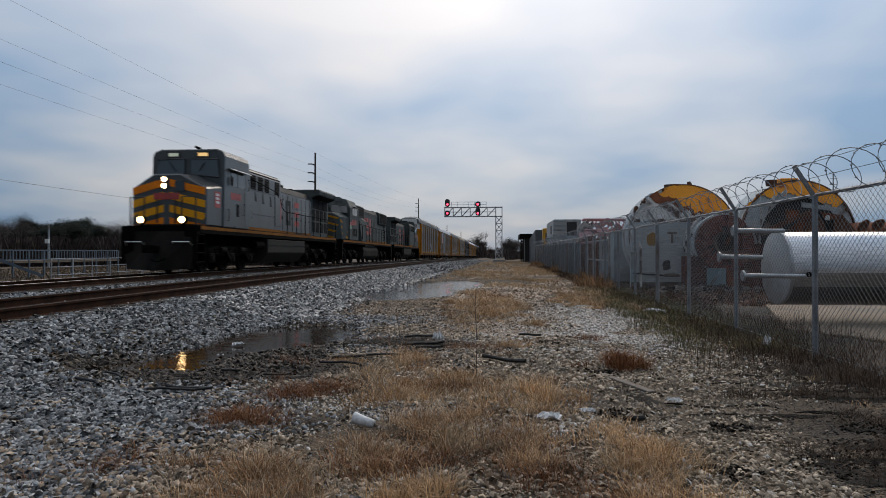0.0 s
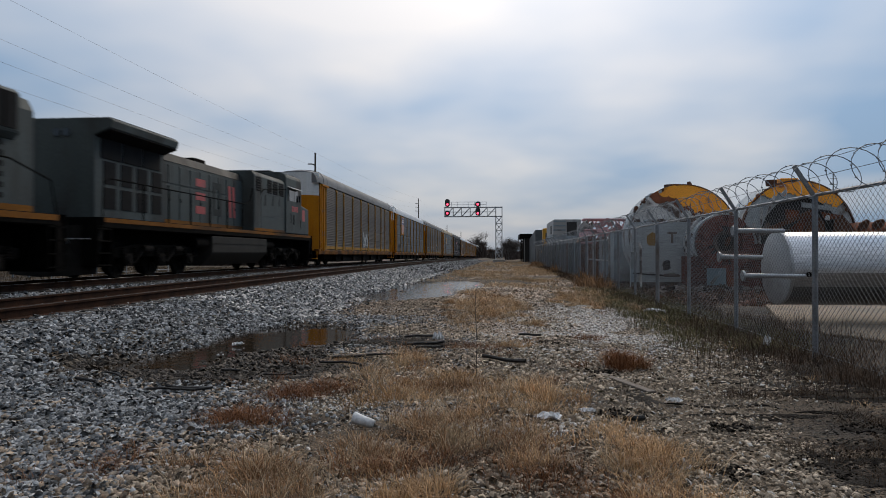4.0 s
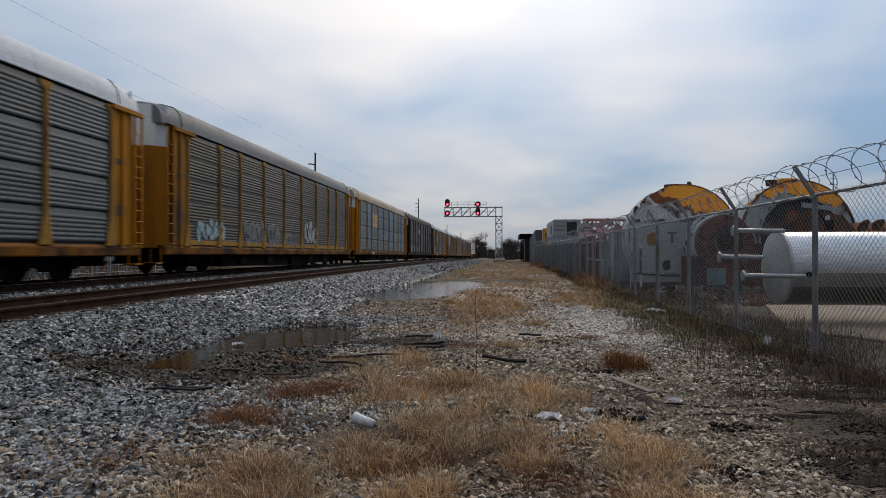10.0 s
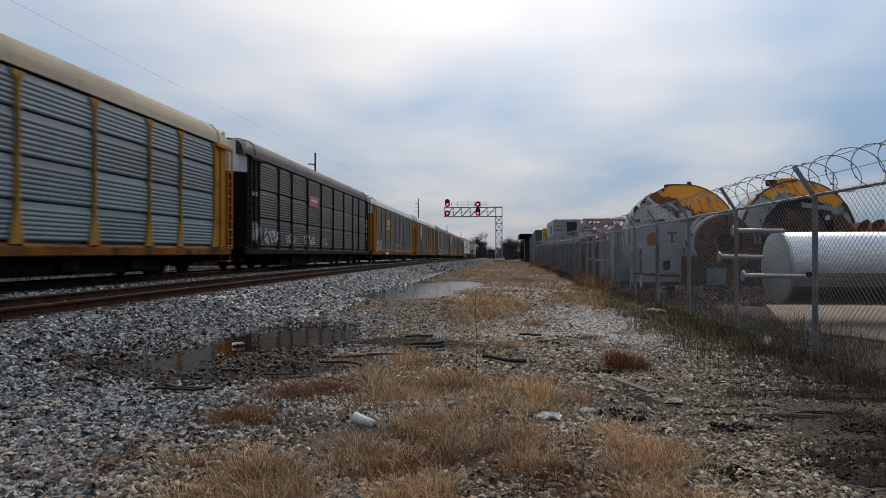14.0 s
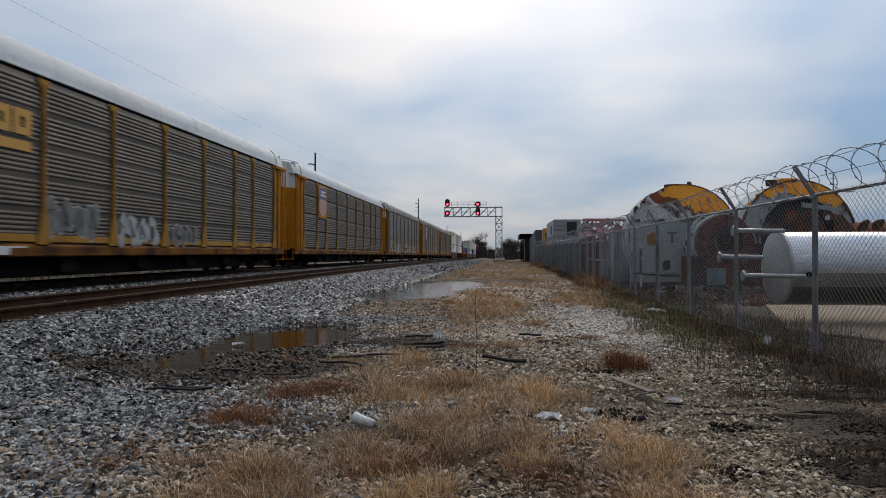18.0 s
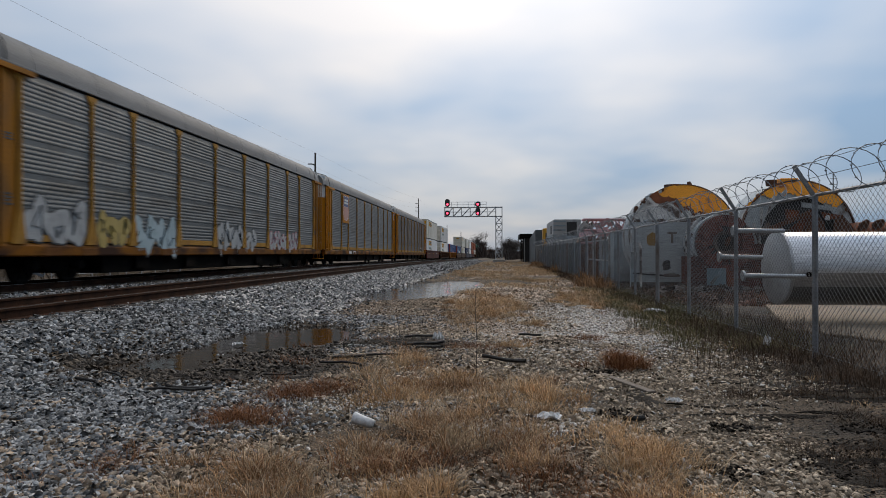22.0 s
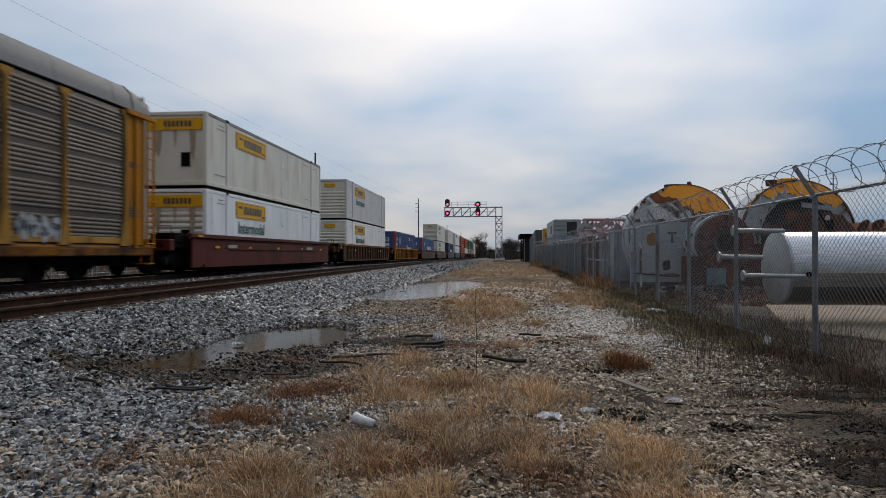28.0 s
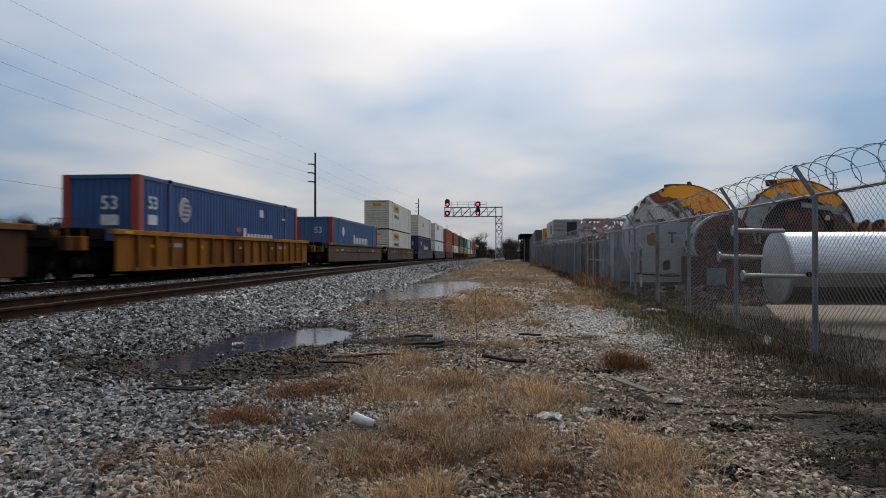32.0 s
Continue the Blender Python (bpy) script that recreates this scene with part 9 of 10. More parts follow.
def stones(name, x, y, size, material, text, sink=0.2, dry=False, round_=False):
    """Broken stones lying at the given places, as one heap; those in the wet hollow apart."""
    if not dry:
        w = soaked(x, y)
        if w.sum() > 20:
            stones("wet_stones", x[w], y[w], size[w] * 0.8, wet_mat, "dark wet stones round the puddle", 0.3, True)
            x, y, size = x[~w], y[~w], size[~w]
    close = y < 6.6
    if close.any() and not close.all():
        stones(name, x[close], y[close], size[close], material, text, sink, True, round_)
        x, y, size = x[~close], y[~close], size[~close]
    base, faces = (BASE, BASE_F) if y.max() < 6.6 and y.min() > 0 else (BLOCK, BLOCK_F)
    n, k = len(x), len(base)
    z = height(x, y)
    v = base[None] * (0.62 + 0.72 * NR.rand(n, k, 3))
    v = v * (0.5 * size[:, None, None]) * (0.65 + 0.55 * NR.rand(n, 1, 3)) * np.array([1.1, 1.1, 0.6])
    qn = NR.randn(n, 4) * np.array([1, 0.38, 0.38, 1])
    qn /= np.linalg.norm(qn, axis=1, keepdims=True)
    w, i, j, k = qn.T
    R = np.stack([1 - 2 * (j * j + k * k), 2 * (i * j - k * w), 2 * (i * k + j * w), 2 * (i * j + k * w), 1 - 2 * (i * i + k * k), 2 * (j * k - i * w), 2 * (i * k - j * w), 2 * (j * k + i * w), 1 - 2 * (i * i + j * j)], 1).reshape(n, 3, 3)
    v = np.einsum("nab,nvb->nva", R, v)
    v += np.stack([x, y, z + size * (0.30 - sink)], 1)[:, None, :]
    f = (faces[None] + (np.arange(n) * len(base))[:, None, None]).reshape(-1, 4)
    return tagged(mass(name, v.reshape(-1, 3), f, material, round_), text, "gravel", kind="stuff")


def scatter(n, x0, x1, y0, y1, near=True):
    """More of them close to the road side's front, where they are seen best."""
    x = NR.uniform(x0, x1, n)
    u = NR.rand(n)
    y = y0 + (y1 - y0) * (u ** 1.8 if near else u)
    return x, y


def grass_cover(x, y):
    """How thick the dead grass stands: 0 to 1."""
    n = 0.9 * (bumps(x, y, 0.55, 21) - 0.5) + 0.5 * (bumps(x, y, 0.2, 22) - 0.5)
    patches = [(-1.16, 7.2, 0.42, 1.75, 0), (-0.58, 6.3, 0.6, 1.05, 0), (0.32, 6.4, 0.62, 0.9, 0), (0.0, 4.85, 0.55, 0.4, 0), (-0.42, 5.3, 0.5, 0.5, 0), (-0.35, 4.55, 0.4, 0.3, 0), (0.45, 5.6, 0.35, 0.4, 0), (-1.8, 7.9, 0.28, 0.35, 0), (-1.54, 3.95, 0.42, 0.35, 0), (-1.4, 3.5, 0.5, 0.25, 0), (-0.9, 4.3, 0.34, 0.45, 0), (-0.5, 3.6, 0.3, 0.2, 0), (0.12, 4.25, 0.24, 0.25, 0), (-2.05, 4.05, 0.22, 0.16, 0), (0.70, 4.95, 0.27, 0.36, 0), (0.94, 4.2, 0.38, 0.5, 0), (1.05, 3.6, 0.36, 0.35, 0),
               (-0.33, 16.7, 1.1, 4.6, 0), (0.57, 12.2, 0.3, 0.45, 0), (0.14, 9.6, 0.3, 0.25, 0), (0.7, 29, 1.6, 6, 0), (-0.9, 24, 0.8, 4, 0), (0.6, 52, 3.4, 18, 0), (-1.6, 44, 1.6, 10, 0), (0.0, 90, 6, 30, 0), (2.6, 20, 1.1, 5, 0)]
    b = np.full(np.shape(x), -1.0)
    for p in patches:
        b = np.maximum(b, np.clip(blob(x, y, *p), -1, 1))
    b = np.maximum(b, np.where(y > 12.5, 0.9, 0.1) - ((x - 3.75) / 0.8) ** 2)
    wet = np.maximum(blob(x, y, -3.6, 9.6, 1.6, 3.4, 0) > 0, height(x, y) < WATER + 0.01)
    return np.where(wet, 0, np.clip((b * 0.75 + 1.25 * n + 0.05) * 1.2, 0, 1))


def water_free(x, y):
    return height(x, y) > WATER - 0.02


# ballast on the shoulder, between the rails and between the tracks
x, y = scatter(60000, -6.9, -4.1, 3.5, 42)
keep = (NR.rand(len(x)) < smooth01(-3.9, -5.0, x) + 0.1) & (height(x, y) > WATER - 0.03)
x, y = x[keep], y[keep]
stones("ballast_shoulder", x, y, (0.030 + 0.045 * NR.rand(len(x)) ** 1.4), gravel_mat, "loose grey crushed-stone ballast")
x, y = scatter(18000, -11.7, -6.4, 5, 60)
stones("ballast_bed", x, y, NR.uniform(0.05, 0.09, len(x)), gravel_mat, "grey crushed-stone ballast between the tracks")
x, y = scatter(16000, -5.6, -2.2, 13, 42)
keep = (NR.rand(len(x)) < smooth01(-3.3, -4.5, x - 0.4 * (bumps(x, y, 1.2, 36) - 0.5))) & water_free(x, y)
x, y = x[keep], y[keep]
stones("strewn_ballast", x, y, NR.uniform(0.03, 0.085, len(x)), gravel_mat, "grey stones strewn along the foot of the ballast")
x, y = scatter(15000, -6.9, -4.3, 15, 45, False)
stones("ballast_shoulder", x, y, NR.uniform(0.05, 0.10, len(x)), gravel_mat, "loose grey crushed-stone ballast")
x, y = scatter(12000, -6.9, -3.6, 40, 160, False)
stones("ballast_far", x, y, NR.uniform(0.09, 0.20, len(x)), gravel_mat, "grey crushed-stone ballast far down the line")
x, y = scatter(5000, -6.9, -3.9, 13, 48, False)
keep = water_free(x, y)
stones("pale_stones", x[keep], y[keep], NR.uniform(0.05, 0.10, keep.sum()), pale_mat, "pale stones in the ballast", 0.1)
x, y = scatter(6000, -15.2, -9.2, 40, 150, False)
stones("ballast_bed_far", x, y, NR.uniform(0.09, 0.16, len(x)), gravel_mat, "grey crushed-stone ballast between the tracks")
# strewn over the lot
x, y = scatter(56000, -4.9, -0.4, 2.6, 14)
m_ = bumps(x, y, 0.5, 31) * 0.7 + bumps(x, y, 1.6, 32) * 0.5 + smooth01(-1.2, -3.5, x) * 0.35
keep = (NR.rand(len(x)) < smooth01(0.45, 0.8, m_)) & (height(x, y) > WATER - 0.03) & (grass_cover(x, y) < 0.5)
x, y = x[keep], y[keep]
stones("strewn_ballast", x, y, NR.uniform(0.026, 0.066, len(x)) * (0.55 + 0.45 * smooth01(-1.0, -3.0, x)), gravel_mat, "scattered grey stones on wet soil")
x, y = scatter(62000, -2.5, 4.3, 2.9, 20)
m_ = bumps(x, y, 0.4, 33) * 0.6 + bumps(x, y, 1.4, 34) * 0.55
keep = (NR.rand(len(x)) < smooth01(0.20, 0.50, m_) * (1 - 0.5 * smooth01(2.0, 2.7, x) * smooth01(8.0, 6.5, y))) & water_free(x, y) & (grass_cover(x, y) < 0.6)
x, y = x[keep], y[keep]
stones("strewn_gravel", x, y, (0.016 + 0.036 * NR.rand(len(x)) ** 2.0) * (1 - 0.15 * smooth01(0.8, 2.0, x)), pebble_mat, "scattered fine gravel on dark wet soil")
x, y = scatter(20000, 0.5, 4.4, 3.1, 13)
keep = (NR.rand(len(x)) < (0.3 + 0.7 * smooth01(0.25, 0.5, bumps(x, y, 0.45, 39))) * (1 - 0.4 * smooth01(2.0, 2.7, x) * smooth01(8.0, 6.5, y))) & (grass_cover(x, y) < 0.6)
stones("fine_gravel", x[keep], y[keep], NR.uniform(0.010, 0.026, keep.sum()), pebble_mat, "fine grey-tan gravel pressed into the soil", 0.15)
x, y = NR.uniform(-5.4, -2.3, 1500), NR.uniform(7.2, 9.9, 1500)
stones("wet_stones", x, y, NR.uniform(0.025, 0.065, 1500), wet_mat, "dark wet stones standing out of the shallow water", 0.0, True)
x, y = scatter(11000, -1.6, 3.2, 17, 62, False)
keep = (NR.rand(len(x)) < smooth01(0.35, 0.55, bumps(x, y, 2.6, 44))) & water_free(x, y)
stones("tan_gravel", x[keep], y[keep], NR.uniform(0.05, 0.13, keep.sum()), sand_mat, "tan and grey gravel showing between the grass", 0.3)
x, y = scatter(26000, -4.6, 0.6, 2.5, 9)
m_ = bumps(x, y, 0.6, 37) * 0.7 + bumps(x, y, 1.5, 38) * 0.5 + 0.45 * np.clip(blob(x, y, -2.6, 4.1, 1.6, 1.1, 0), 0, 1)
keep = (NR.rand(len(x)) < 0.75 * smooth01(0.48, 0.78, m_)) & water_free(x, y) & (grass_cover(x, y) < 0.6)
stones("tan_pebbles", x[keep], y[keep], 0.016 + 0.040 * NR.rand(keep.sum()) ** 1.6, tan_mat, "tan and brown pebbles among the grey stones", 0.02)
x, y = scatter(22000, -4.2, 1.4, 11.0, 24, False)
keep = (NR.rand(len(x)) < 0.35 + 0.65 * bumps(x, y, 0.9, 71)) & water_free(x, y) & (grass_cover(x, y) < 0.5)
stones("tan_gravel", x[keep], y[keep], NR.uniform(0.022, 0.06, keep.sum()), tan_mat, "tan and grey gravel pressed into wet soil", 0.3)
x, y = np.append(NR.normal(1.65, 0.8, 12000), NR.normal(1.35, 0.75, 7000)), np.append(NR.normal(13.6, 2.0, 12000), NR.normal(11.0, 1.0, 7000))
keep = (bumps(x, y, 0.8, 35) > 0.25) & (grass_cover(x, y) < 0.5) & (x < 3.4)
stones("pale_gravel", x[keep], y[keep], NR.uniform(0.016, 0.04, keep.sum()), pale_mat, "pale limestone chips spread on the soil", 0.25)
x, y = NR.normal(-0.05, 0.6, 7000), NR.normal(11.4, 0.6, 7000)
x, y = np.append(x, NR.normal(0.9, 0.7, 7000)), np.append(y, NR.normal(12.6, 1.5, 7000))
keep = grass_cover(x, y) < 0.4
x, y = x[keep], y[keep]
stones("packed_sand", x, y, NR.uniform(0.014, 0.03, len(x)), sand_mat, "pale tan packed sand and grit", 0.28, True)
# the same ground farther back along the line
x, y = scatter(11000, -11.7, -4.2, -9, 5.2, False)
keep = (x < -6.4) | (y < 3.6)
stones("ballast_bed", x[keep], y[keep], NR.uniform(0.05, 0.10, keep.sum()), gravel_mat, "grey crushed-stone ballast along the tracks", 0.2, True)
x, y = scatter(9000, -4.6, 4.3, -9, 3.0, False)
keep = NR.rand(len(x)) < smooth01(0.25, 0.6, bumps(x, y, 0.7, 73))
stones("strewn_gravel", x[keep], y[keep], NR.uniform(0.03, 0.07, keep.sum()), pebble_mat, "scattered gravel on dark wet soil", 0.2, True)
x, y = scatter(2600, -6.8, -2.4, 3.2, 16)
stones("pale_stones", x, y, 0.018 + 0.036 * NR.rand(len(x)) ** 2, pale_mat, "scattered pale stones", 0.12)
x, y = scatter(11000, -3.6, 3.6, 2.8, 17)
keep = bumps(x, y, 0.7, 61) > 0.4
x, y = x[keep], y[keep]
stones("pale_grit", x, y, 0.007 + 0.014 * NR.rand(len(x)), pale_mat, "pale limestone grit", 0.15)
x, y = np.append(NR.normal(0.35, 0.3, 500), NR.normal(-1.5, 0.35, 450)), np.append(NR.normal(5.25, 0.25, 500), NR.normal(5.85, 0.2, 450))
stones("pale_gravel", x, y, 0.010 + 0.022 * NR.rand(len(x)), pale_mat, "patches of pale limestone chips", 0.1)
x, y = scatter(4200, -4.2, 4.0, 2.8, 16)
stones("pale_stones", x, y, 0.012 + 0.035 * NR.rand(len(x)) ** 3, pale_mat, "scattered pale stones")

x, y = NR.uniform(5.0, 9.6, 420), NR.normal(22.3, 0.5, 420)
stones("rubble", x, y, 0.08 + 0.26 * NR.rand(420) ** 1.5, grey_brick, "broken pale plaster and grey bricks at the furnace's foot", 0.1, True)
x, y = NR.uniform(4.4, 12.5, 1500), NR.uniform(17.0, 23.5, 1500)
stones("brick_rubble", x, y, 0.05 + 0.2 * NR.rand(1500) ** 2, rust_mat, "broken bricks and rusty scrap round the furnaces", 0.2, True)
straw_mat = surface("dry_straw_grass", (0.42, 0.25, 0.115), (0.68, 0.44, 0.235), 1.2, 0.85, 0, 0, island=0.45)
pale_straw = surface("bleached_straw_grass", (0.40, 0.29, 0.17), (0.60, 0.455, 0.30), 1.2, 0.85, 0, 0, island=0.45)
brown_straw = surface("brown_straw_grass", (0.24, 0.125, 0.055), (0.42, 0.24, 0.115), 1.2, 0.85, 0, 0, island=0.45)
brown_weed_mat = surface("dark_brown_dead_weeds", (0.040, 0.024, 0.013), (0.105, 0.062, 0.034), 1.5, 0.9, 0, 0, island=0.45)
red_weed_mat = surface("russet_dead_weeds", (0.14, 0.052, 0.018), (0.27, 0.115, 0.042), 1.5, 0.9, 0, 0, island=0.45)
green_weed_mat = surface("dull_green_weeds", (0.08, 0.08, 0.03), (0.19, 0.15, 0.065), 1.5, 0.9, 0, 0, island=0.4)


def blades(name, x, y, tall, material, text, per=26, spread=0.09, width=0.0022, lean=0.5):
    """Tufts of thin tapering blades."""
    n = len(x)
    z = height(x, y)
    off = NR.randn(n, per, 2)
    o = np.stack([x, y, z], 1)[:, None, :] + np.concatenate([off * spread, np.zeros((n, per, 1))], 2)
    o = o.reshape(-1, 3)
    k = len(o)
    hgt = np.repeat(tall, per) * NR.uniform(0.45, 1.1, k)
    d = np.concatenate([NR.randn(k, 2) * lean * 0.6 + off.reshape(-1, 2) * lean * 0.5, np.ones((k, 1))], 1)
    d /= np.linalg.norm(d, axis=1, keepdims=True)
    a = NR.rand(k) * 6.283
    s = np.stack([np.cos(a), np.sin(a), np.zeros(k)], 1) * (width * (1 + np.repeat(y, per) / 14))[:, None]
    mid = o + d * (hgt * 0.55)[:, None]
    tip = o + (d * np.array([1.9, 1.9, 0.85])) * hgt[:, None]
    v = np.stack([o - s, o + s, mid + s * 0.8, mid - s * 0.8, tip + s * 0.15, tip - s * 0.15], 1).reshape(-1, 3)
    b = (np.arange(k) * 6)[:, None]
    f = np.concatenate([b + np.array([[0, 1, 2, 3]]), b + np.array([[3, 2, 4, 5]])], 0)
    return tagged(mass(name, v, f, material), text, "grass", kind="stuff")


x, y = scatter(26000, -3.0, 4.6, 2.9, 22)
cover = grass_cover(x, y)
keep = (NR.rand(len(x)) < 0.72 * cover * smooth01(0.18, 0.52, bumps(x, y, 0.16, 45) + 0.25 * cover)) & (x < 3.3)
x, y = x[keep], y[keep]
tall = 0.045 + 0.24 * NR.rand(len(x)) ** 1.9 * (0.25 + bumps(x, y, 0.35, 42))
tone = bumps(x, y, 0.5, 46) + 0.5 * NR.rand(len(x)) - 0.25
for low_, high_, mat_, text in ((-9, 0.52, straw_mat, "dry straw-coloured dead grass in tufts"), (0.52, 0.70, pale_straw, "bleached grey-straw dead grass in tufts"), (0.70, 9, brown_straw, "brown dead grass in tufts")):
    k = (tone > low_) & (tone <= high_)
    blades("dead_grass", x[k], y[k], tall[k], mat_, text, 24, 0.05, 0.0016, 0.65)
x, y = scatter(900, -2.6, 3.8, -8, 3.2, False)
keep = NR.rand(len(x)) < smooth01(0.45, 0.7, bumps(x, y, 0.9, 74))
blades("dead_grass", x[keep], y[keep], NR.uniform(0.06, 0.2, keep.sum()), straw_mat, "dry straw-coloured dead grass in tufts", 22, 0.07, 0.002, 0.65)
x, y = scatter(15000, -3.5, 3.6, 19, 120, False)
keep = (NR.rand(len(x)) < (grass_cover(x, y) + 0.08) * smooth01(0.3, 0.6, bumps(x, y, 2.2, 43))) & (height(x, y) > WATER + 0.01 + sag(y))
x, y = x[keep], y[keep]
for mat_, text, part_ in ((straw_mat, "dry straw-coloured grass farther off", slice(0, None, 2)), (pale_straw, "bleached straw-coloured grass farther off", slice(1, None, 2))):
    blades("far_dead_grass", x[part_], y[part_], NR.uniform(0.10, 0.26, len(x[part_])), mat_, text, 14, 0.22, 0.0024)
x, y = scatter(1500, -2.9, 1.0, 2.9, 10)
spots = ((-2.12, 5.2, 60), (-2.2, 5.3, 40), (-1.98, 6.1, 60), (-1.7, 6.35, 40), (-0.75, 4.05, 40), (-0.5, 4.2, 16), (0.25, 3.9, 20), (0.3, 4.55, 12), (1.3, 10.3, 20))
x = np.append(x, np.concatenate([NR.normal(a, 0.15, n) for a, b, n in spots]))
y = np.append(y, np.concatenate([NR.normal(b, 0.13, n) for a, b, n in spots]))
keep = ((bumps(x, y, 0.5, 41) > 0.74) | (np.arange(len(x)) >= 1500)) & water_free(x, y)
x, y = x[keep], y[keep]
blades("russet_weeds", x, y, NR.uniform(0.05, 0.16, len(x)), red_weed_mat, "low russet dead weeds", 20, 0.07, 0.0016, 0.8)
x, y = NR.normal(1.46, 0.10, 70), NR.normal(8.05, 0.12, 70)
blades("russet_tuft", x, y, NR.uniform(0.12, 0.30, 70), red_weed_mat, "rust-red tuft of dead weed on the gravel", 20, 0.04, 0.0018, 0.5)
x, y = NR.normal(3.8, 0.35, 480), NR.uniform(6.4, 12.5, 480)
blades("brown_weeds", x, y, NR.uniform(0.05, 0.22, len(x)), brown_weed_mat, "low dark brown dead weeds matted along the fence", 22, 0.09, 0.0018, 0.8)
x, y = NR.normal(np.repeat([2.75, 2.45, 2.9, 2.35, 3.05, 2.3, -0.45, -0.1, 0.3, -0.75, 0.1], 26), 0.16), NR.normal(np.repeat([4.7, 4.15, 5.6, 6.5, 6.5, 4.6, 4.1, 4.35, 4.05, 4.75, 5.25], 26), 0.12)
blades("brown_weeds", x, y, NR.uniform(0.03, 0.12, len(x)), brown_weed_mat, "low dark brown dead weeds on the gravel", 22, 0.07, 0.0016, 0.9)
x, y = np.append(NR.uniform(2.2, 4.1, 150), NR.uniform(4.1, 5.6, 170)), np.append(NR.uniform(6.0, 13.0, 150), NR.uniform(8.5, 12.6, 170))
blades("dead_stems", x, y, NR.uniform(0.2, 0.55, len(x)), brown_weed_mat, "thin upright dead stems by the fence", 3, 0.05, 0.0016, 0.12)
x, y = scatter(1700, 3.3, 5.2, 6.5, 60, False)
blades("fence_weeds", x, y, NR.uniform(0.08, 0.34, len(x)) * (1 - 0.5 * (x < 3.3)), brown_weed_mat, "brown dead weeds along the fence", 12, 0.12, 0.002, 0.35)
x, y = scatter(420, 4.3, 12.0, 16.8, 24, False)
blades("yard_weeds", x, y, NR.uniform(0.12, 0.4, len(x)), brown_weed_mat, "brown dead weeds in the scrap yard", 12, 0.15, 0.003, 0.4)
x, y = scatter(900, 2.6, 4.6, 9.0, 24, False)
blades("green_weeds", x, y, NR.uniform(0.08, 0.25, len(x)), green_weed_mat, "dull green and brown weeds by the fence", 16, 0.12, 0.0022, 0.5)
x, y = scatter(240, 3.1, 4.0, 21, 75, False)
keep = bumps(x * 0 + 3, y, 2.4, 47) > 0.62
x, y = x[keep], y[keep]
blades("tall_dead_weeds", x, y, NR.uniform(0.3, 0.85, len(x)), brown_straw, "tall straw-coloured weeds against the fence", 14, 0.16, 0.005, 0.25)
verge_mat = surface("brown_verge_grass", (0.07, 0.045, 0.023), (0.14, 0.09, 0.045), 0.6, 0.9, 0, 0, island=0.4)
x, y = scatter(5000, -60, -16.5, 10, 90, False)
keep = ~((x < -24.4) & (x > -31))
blades("verge_grass", x[keep], y[keep], NR.uniform(0.15, 0.4, keep.sum()), verge_mat, "brown dead grass on the verge beyond the tracks", 6, 0.3, 0.005)

stalk = thing("weed_stalk", "single thin dead weed stalk standing in the grass", "weed")
sx, sy = 0.0 - 0.28, 7.1
sz = float(height(sx, sy))
part("stem", Geo().tube([(sx, sy, sz), (sx + 0.01, sy, sz + 0.4), (sx - 0.01, sy, sz + 0.8), (sx, sy + 0.02, sz + 1.0)], 0.004, 4), bark_mat, stalk)
for k in range(5):
    part("twig", Geo().rod((sx, sy, sz + 0.3 + k * 0.12), (sx + (-1) ** k * 0.07, sy, sz + 0.38 + k * 0.12), 0.002, 4), bark_mat, stalk)


def lie(x, y, up=0.0):
    return float(height(x, y)) + up


litter_white = surface("grubby_white_plastic", (0.55, 0.545, 0.54), (0.68, 0.675, 0.67), 8, 0.4, 0, 0.1, dirt=(0.4, 0.4, 0.4), dirt_scale=6)
cup = thing("plastic_cup", "crushed white plastic cup lying on the gravel", "litter")
cup.matrix_basis = pose(-1.08, 5.05, lie(-1.08, 5.05, 0.045), 0, 76, 172)
part("cup", Geo().lathe([(0.0, -0.085), (0.032, -0.085), (0.036, -0.05), (0.041, 0.03), (0.047, 0.085), (0.045, 0.085), (0.038, 0.0), (0.03, -0.07)], (0, 0, 0), "z", 18), litter_white, cup, smooth=True)
part("rim", Geo().lathe([(0.046, 0.083), (0.05, 0.088), (0.046, 0.093), (0.043, 0.088), (0.046, 0.083)], (0, 0, 0), "z", 18), litter_white, cup)


def crumple(name, label, x, y, w, d, h, seed, material):
    """A crumpled sheet of paper or plastic."""
    rnd = random.Random(seed)
    n = 9
    g = Geo()
    for j in range(n):
        for i in range(n):
            u, v_ = i / (n - 1) - 0.5, j / (n - 1) - 0.5
            px, py = x + u * w * rnd.uniform(0.8, 1.1), y + v_ * d * rnd.uniform(0.8, 1.1)
            g.v.append((px, py, max(lie(px, py, 0.03), WATER + 0.012) + rnd.uniform(0, h) * (1 - 1.6 * max(abs(u), abs(v_)) ** 2)))
    g.f += [(j * n + i, j * n + i + 1, (j + 1) * n + i + 1, (j + 1) * n + i) for j in range(n - 1) for i in range(n - 1)]
    return tagged(part(name, g, material), label, "litter")


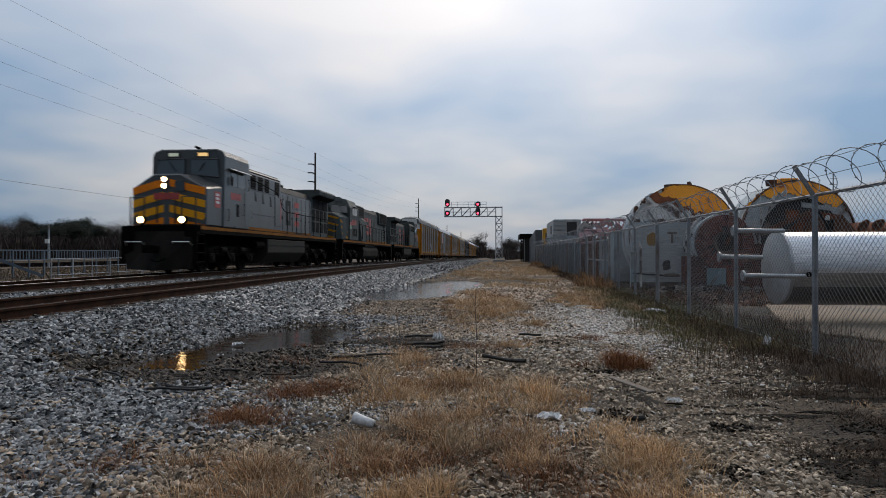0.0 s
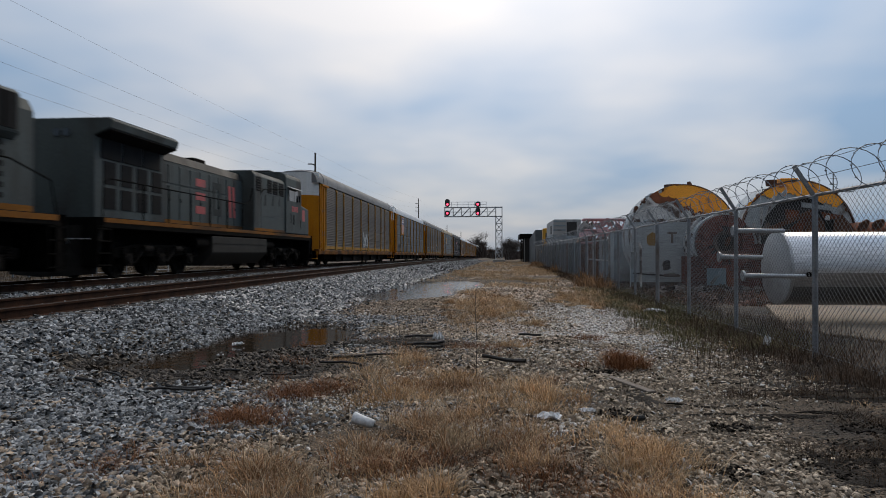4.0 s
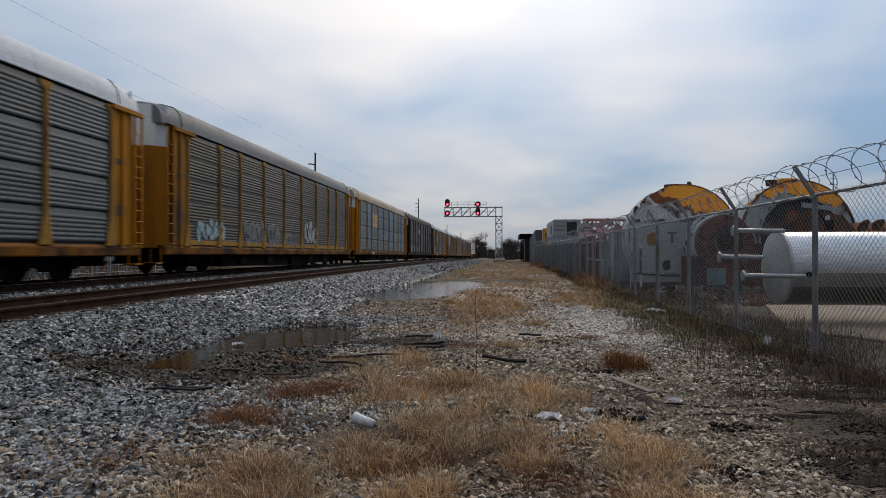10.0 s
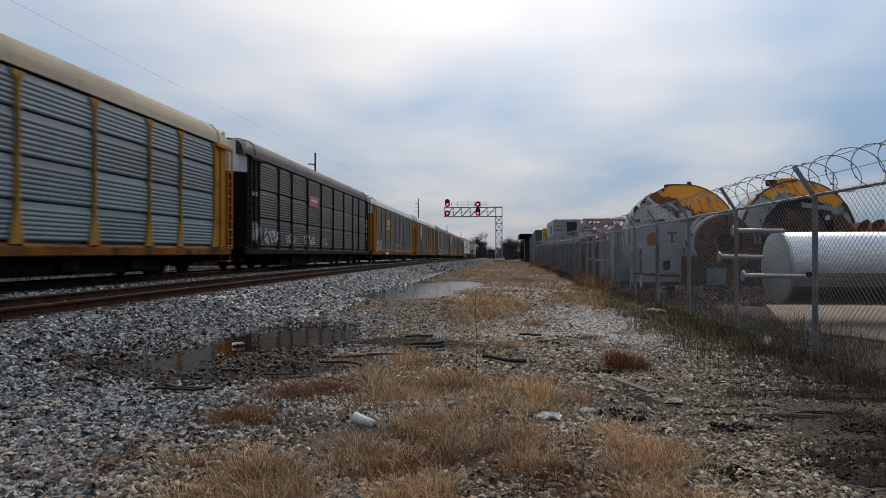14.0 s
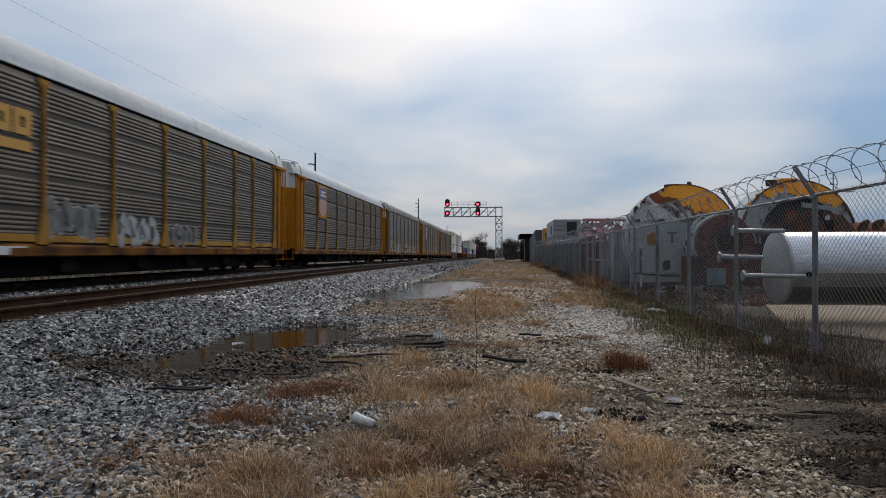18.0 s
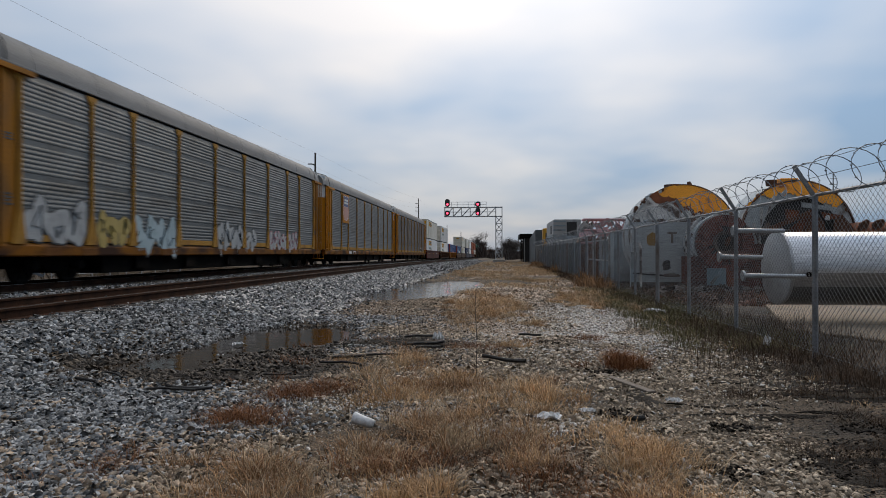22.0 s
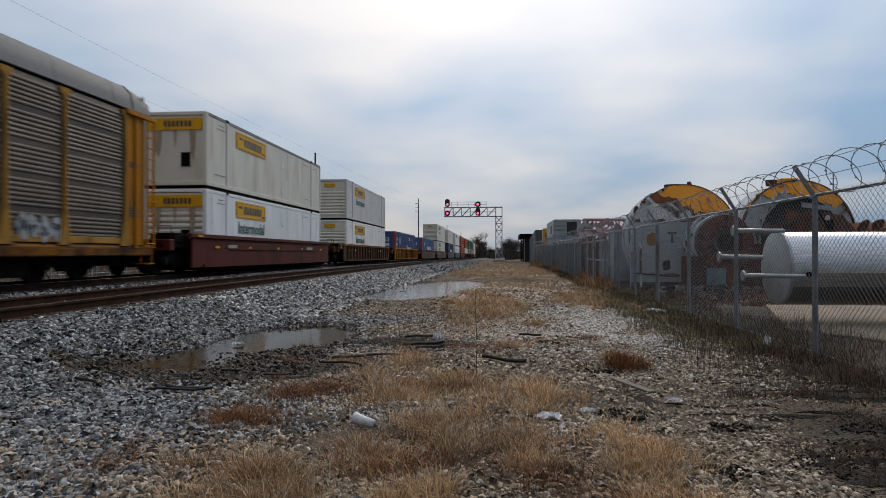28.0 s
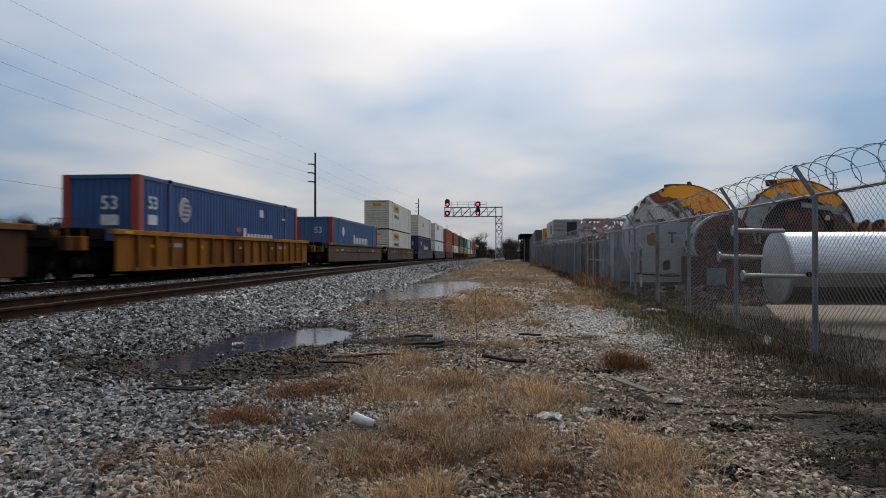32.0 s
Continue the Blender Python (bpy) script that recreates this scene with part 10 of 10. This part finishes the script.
crumple("paper_scrap", "crumpled white paper on the dead grass", 0.38, 5.35, 0.20, 0.15, 0.05, 1, litter_white)
crumple("paper_scrap", "small pale scrap on the gravel", 1.52, 5.95, 0.14, 0.1, 0.05, 2, litter_white)
crumple("paper_scrap", "pale scrap by the dead grass", 0.72, 5.55, 0.13, 0.1, 0.05, 6, litter_white)
crumple("foam_scrap", "white foam scrap in the puddle", -4.05, 9.70, 0.17, 0.13, 0.07, 3, litter_white)
crumple("foam_scrap", "white foam cup on the dark soil", -0.95, 9.74, 0.16, 0.14, 0.16, 4, litter_white)
crumple("paper_scrap", "white paper by the fence", 3.5, 15.3, 0.5, 0.3, 0.1, 5, litter_white)
crumple("paper_scrap", "white scrap caught by the fence", 3.75, 9.6, 0.1, 0.1, 0.2, 7, litter_white)
board = thing("buried_board", "weathered grey-brown board half sunk in the gravel", "debris")
part("board", Geo().bar((1.13, 7.5, lie(1.13, 7.5, 0.01)), (1.45, 6.45, lie(1.45, 6.45, 0.012)), 0.09, 0.03), surface("weathered_board", (0.10, 0.078, 0.06), (0.19, 0.155, 0.125), 3, 0.9, 0, 0.5), board, bevel=0.006)
wet_wood = surface("wet_black_timber", (0.006, 0.005, 0.004), (0.016, 0.013, 0.010), 4, 0.7, 0, 0.5, stretch=(1, 1, 1))
for x0, y0, x1, y1, w in ((-0.28, 8.41, 0.29, 7.97, 0.065), (-3.45, 6.35, -3.05, 6.25, 0.05), (-4.35, 6.75, -4.0, 6.6, 0.035), (-2.65, 7.0, -2.3, 7.0, 0.03), (-2.1, 7.9, -1.75, 8.15, 0.05), (-1.75, 8.2, -1.3, 8.35, 0.04), (-1.35, 9.2, -0.85, 9.55, 0.06), (-3.2, 7.2, -2.95, 7.15, 0.04), (-1.15, 9.0, -0.8, 9.1, 0.05), (0.95, 5.25, 1.1, 5.3, 0.07), (0.25, 10.4, 0.6, 10.3, 0.05), (-4.45, 6.5, -4.0, 6.2, 0.045), (-3.5, 6.2, -2.9, 6.25, 0.035), (-2.2, 7.7, -1.6, 7.45, 0.04), (-1.5, 9.9, -1.0, 10.2, 0.05)):
    t = thing("stick", "wet dark piece of timber lying on the ground", "debris", "sticks on the ground")
    pts = [(x0 + (x1 - x0) * k / 4 + random.uniform(-0.035, 0.035), y0 + (y1 - y0) * k / 4 + random.uniform(-0.04, 0.04)) for k in range(5)]
    part("stick", Geo().tube([(a, b, max(lie(a, b), WATER) + w * 0.3 + 0.035) for a, b in pts], w * 0.36, 7), wet_wood, t)
mud_mat = surface("black_mud", (0.007, 0.0055, 0.0045), (0.018, 0.014, 0.011), 6, 0.8, 0, 0.8, spec=0.08)
for x0, y0, w in ((-2.6, 4.45, 0.12), (0.98, 5.6, 0.16), (1.75, 5.2, 0.12), (2.1, 4.35, 0.25), (2.6, 4.75, 0.25), (2.9, 5.3, 0.2), (-1.1, 9.3, 0.3), (-1.6, 9.2, 0.3), (1.4, 4.2, 0.15), (0.6, 9.9, 0.2), (1.15, 7.7, 0.14), (-0.45, 5.7, 0.16)):
    n = 160
    a, r = NR.rand(n) * 6.283, NR.rand(n) ** 0.8 * w
    stones("mud_clods", x0 + r * np.cos(a) * 1.5, y0 + r * np.sin(a), NR.uniform(0.008, 0.032, n), mud_mat, "clods of black mud", 0.05, True)


def mud_patch(x, y, rx, ry, seed):
    """A low smear of black mud with a ragged rim; stones stick out of it."""
    rnd = random.Random(seed)
    n, rings = 64, 5
    p1, p2, p3 = (rnd.uniform(0, 6.28) for _ in range(3))
    g = Geo()
    for k in range(rings):
        f = 1 - k / rings
        for i in range(n):
            a = 2 * math.pi * i / n
            rag = 0.75 + 0.22 * math.sin(2 * a + p1) + 0.16 * math.sin(5 * a + p2) + 0.12 * math.sin(11 * a + p3) + rnd.uniform(-0.08, 0.08)
            px, py = x + rx * rag * f * math.cos(a), y + ry * rag * f * math.sin(a)
            g.v.append((px, py, lie(px, py) - 0.006 + 0.016 * (1 - f * f) ** 0.5 + rnd.uniform(0, 0.004)))
    g.f += [(k * n + i, k * n + (i + 1) % n, (k + 1) * n + (i + 1) % n, (k + 1) * n + i) for k in range(rings - 1) for i in range(n)]
    g.f.append(tuple((rings - 1) * n + i for i in range(n)))
    tagged(part("mud_patch", g, mud_mat, smooth=True), "smear of wet black mud on the gravel", "mud", kind="stuff")


for i, p in enumerate(((2.12, 4.45, 0.16, 0.3), (2.5, 4.3, 0.45, 0.22), (2.9, 4.95, 0.5, 0.2), (2.25, 4.1, 0.22, 0.2), (2.6, 4.8, 0.35, 0.1), (2.85, 4.55, 0.2, 0.16), (1.95, 5.22, 0.22, 0.09), (2.4, 5.65, 0.3, 0.1), (0.98, 5.62, 0.15, 0.06), (2.85, 5.3, 0.3, 0.12), (1.2, 5.0, 0.12, 0.05), (1.3, 6.2, 0.14, 0.5), (3.1, 6.4, 0.4, 0.2), (3.3, 7.6, 0.3, 0.3))):
    mud_patch(*p, i)


for k in range(22):
    mud_patch(NR.uniform(1.7, 3.6), NR.uniform(4.0, 7.6), NR.uniform(0.10, 0.32), NR.uniform(0.04, 0.12), 80 + k)
for i, p in enumerate(((-4.3, 7.3, 0.9, 0.5), (-3.2, 7.05, 0.9, 0.35), (-2.4, 7.3, 0.5, 0.5), (-5.0, 8.0, 0.6, 0.7), (-1.5, 9.7, 0.8, 0.35), (-2.2, 9.3, 0.4, 0.6), (-3.4, 6.55, 0.7, 0.18), (-1.9, 8.3, 0.35, 0.5))):
    mud_patch(*p, 40 + i)


def motions():
    """The train rolls past at a steady pace; its wheels turn while it is close by."""
    for ob, start, wheels, radius in ROLLING:
        up = pose(0, 0, LIFT[ob.name] if ob.name in LIFT else 0.0, 0, 0, 180 if ob.name in BACKWARDS else 0)
        walk(ob, [(t, track_pose(FAR, start - SPEED * t) @ up) for t in range(33)])
        spin = -1 if ob.name in BACKWARDS else 1
        for w in wheels:
            base = w.matrix_basis.translation.copy()
            offset = spin * (w.parent.matrix_basis.translation.y + base.y)
            turn = spin * math.degrees(SPEED / radius)
            t0 = max(0.0, (start + offset - 42.0) / SPEED)
            t1 = min(32.0, (start + offset - 8.0) / SPEED)
            f0, f1 = int(t0 * FPS), int(t1 * FPS)
            if f1 - f0 < 3:
                continue
            times = sorted({0.0, 32.0} | {k / FPS for k in range(f0, f1 + 1)})
            walk(w, [(t, pose(*base, turn * (min(max(t, f0 / FPS), f1 / FPS) - f0 / FPS))) for t in times])


motions()
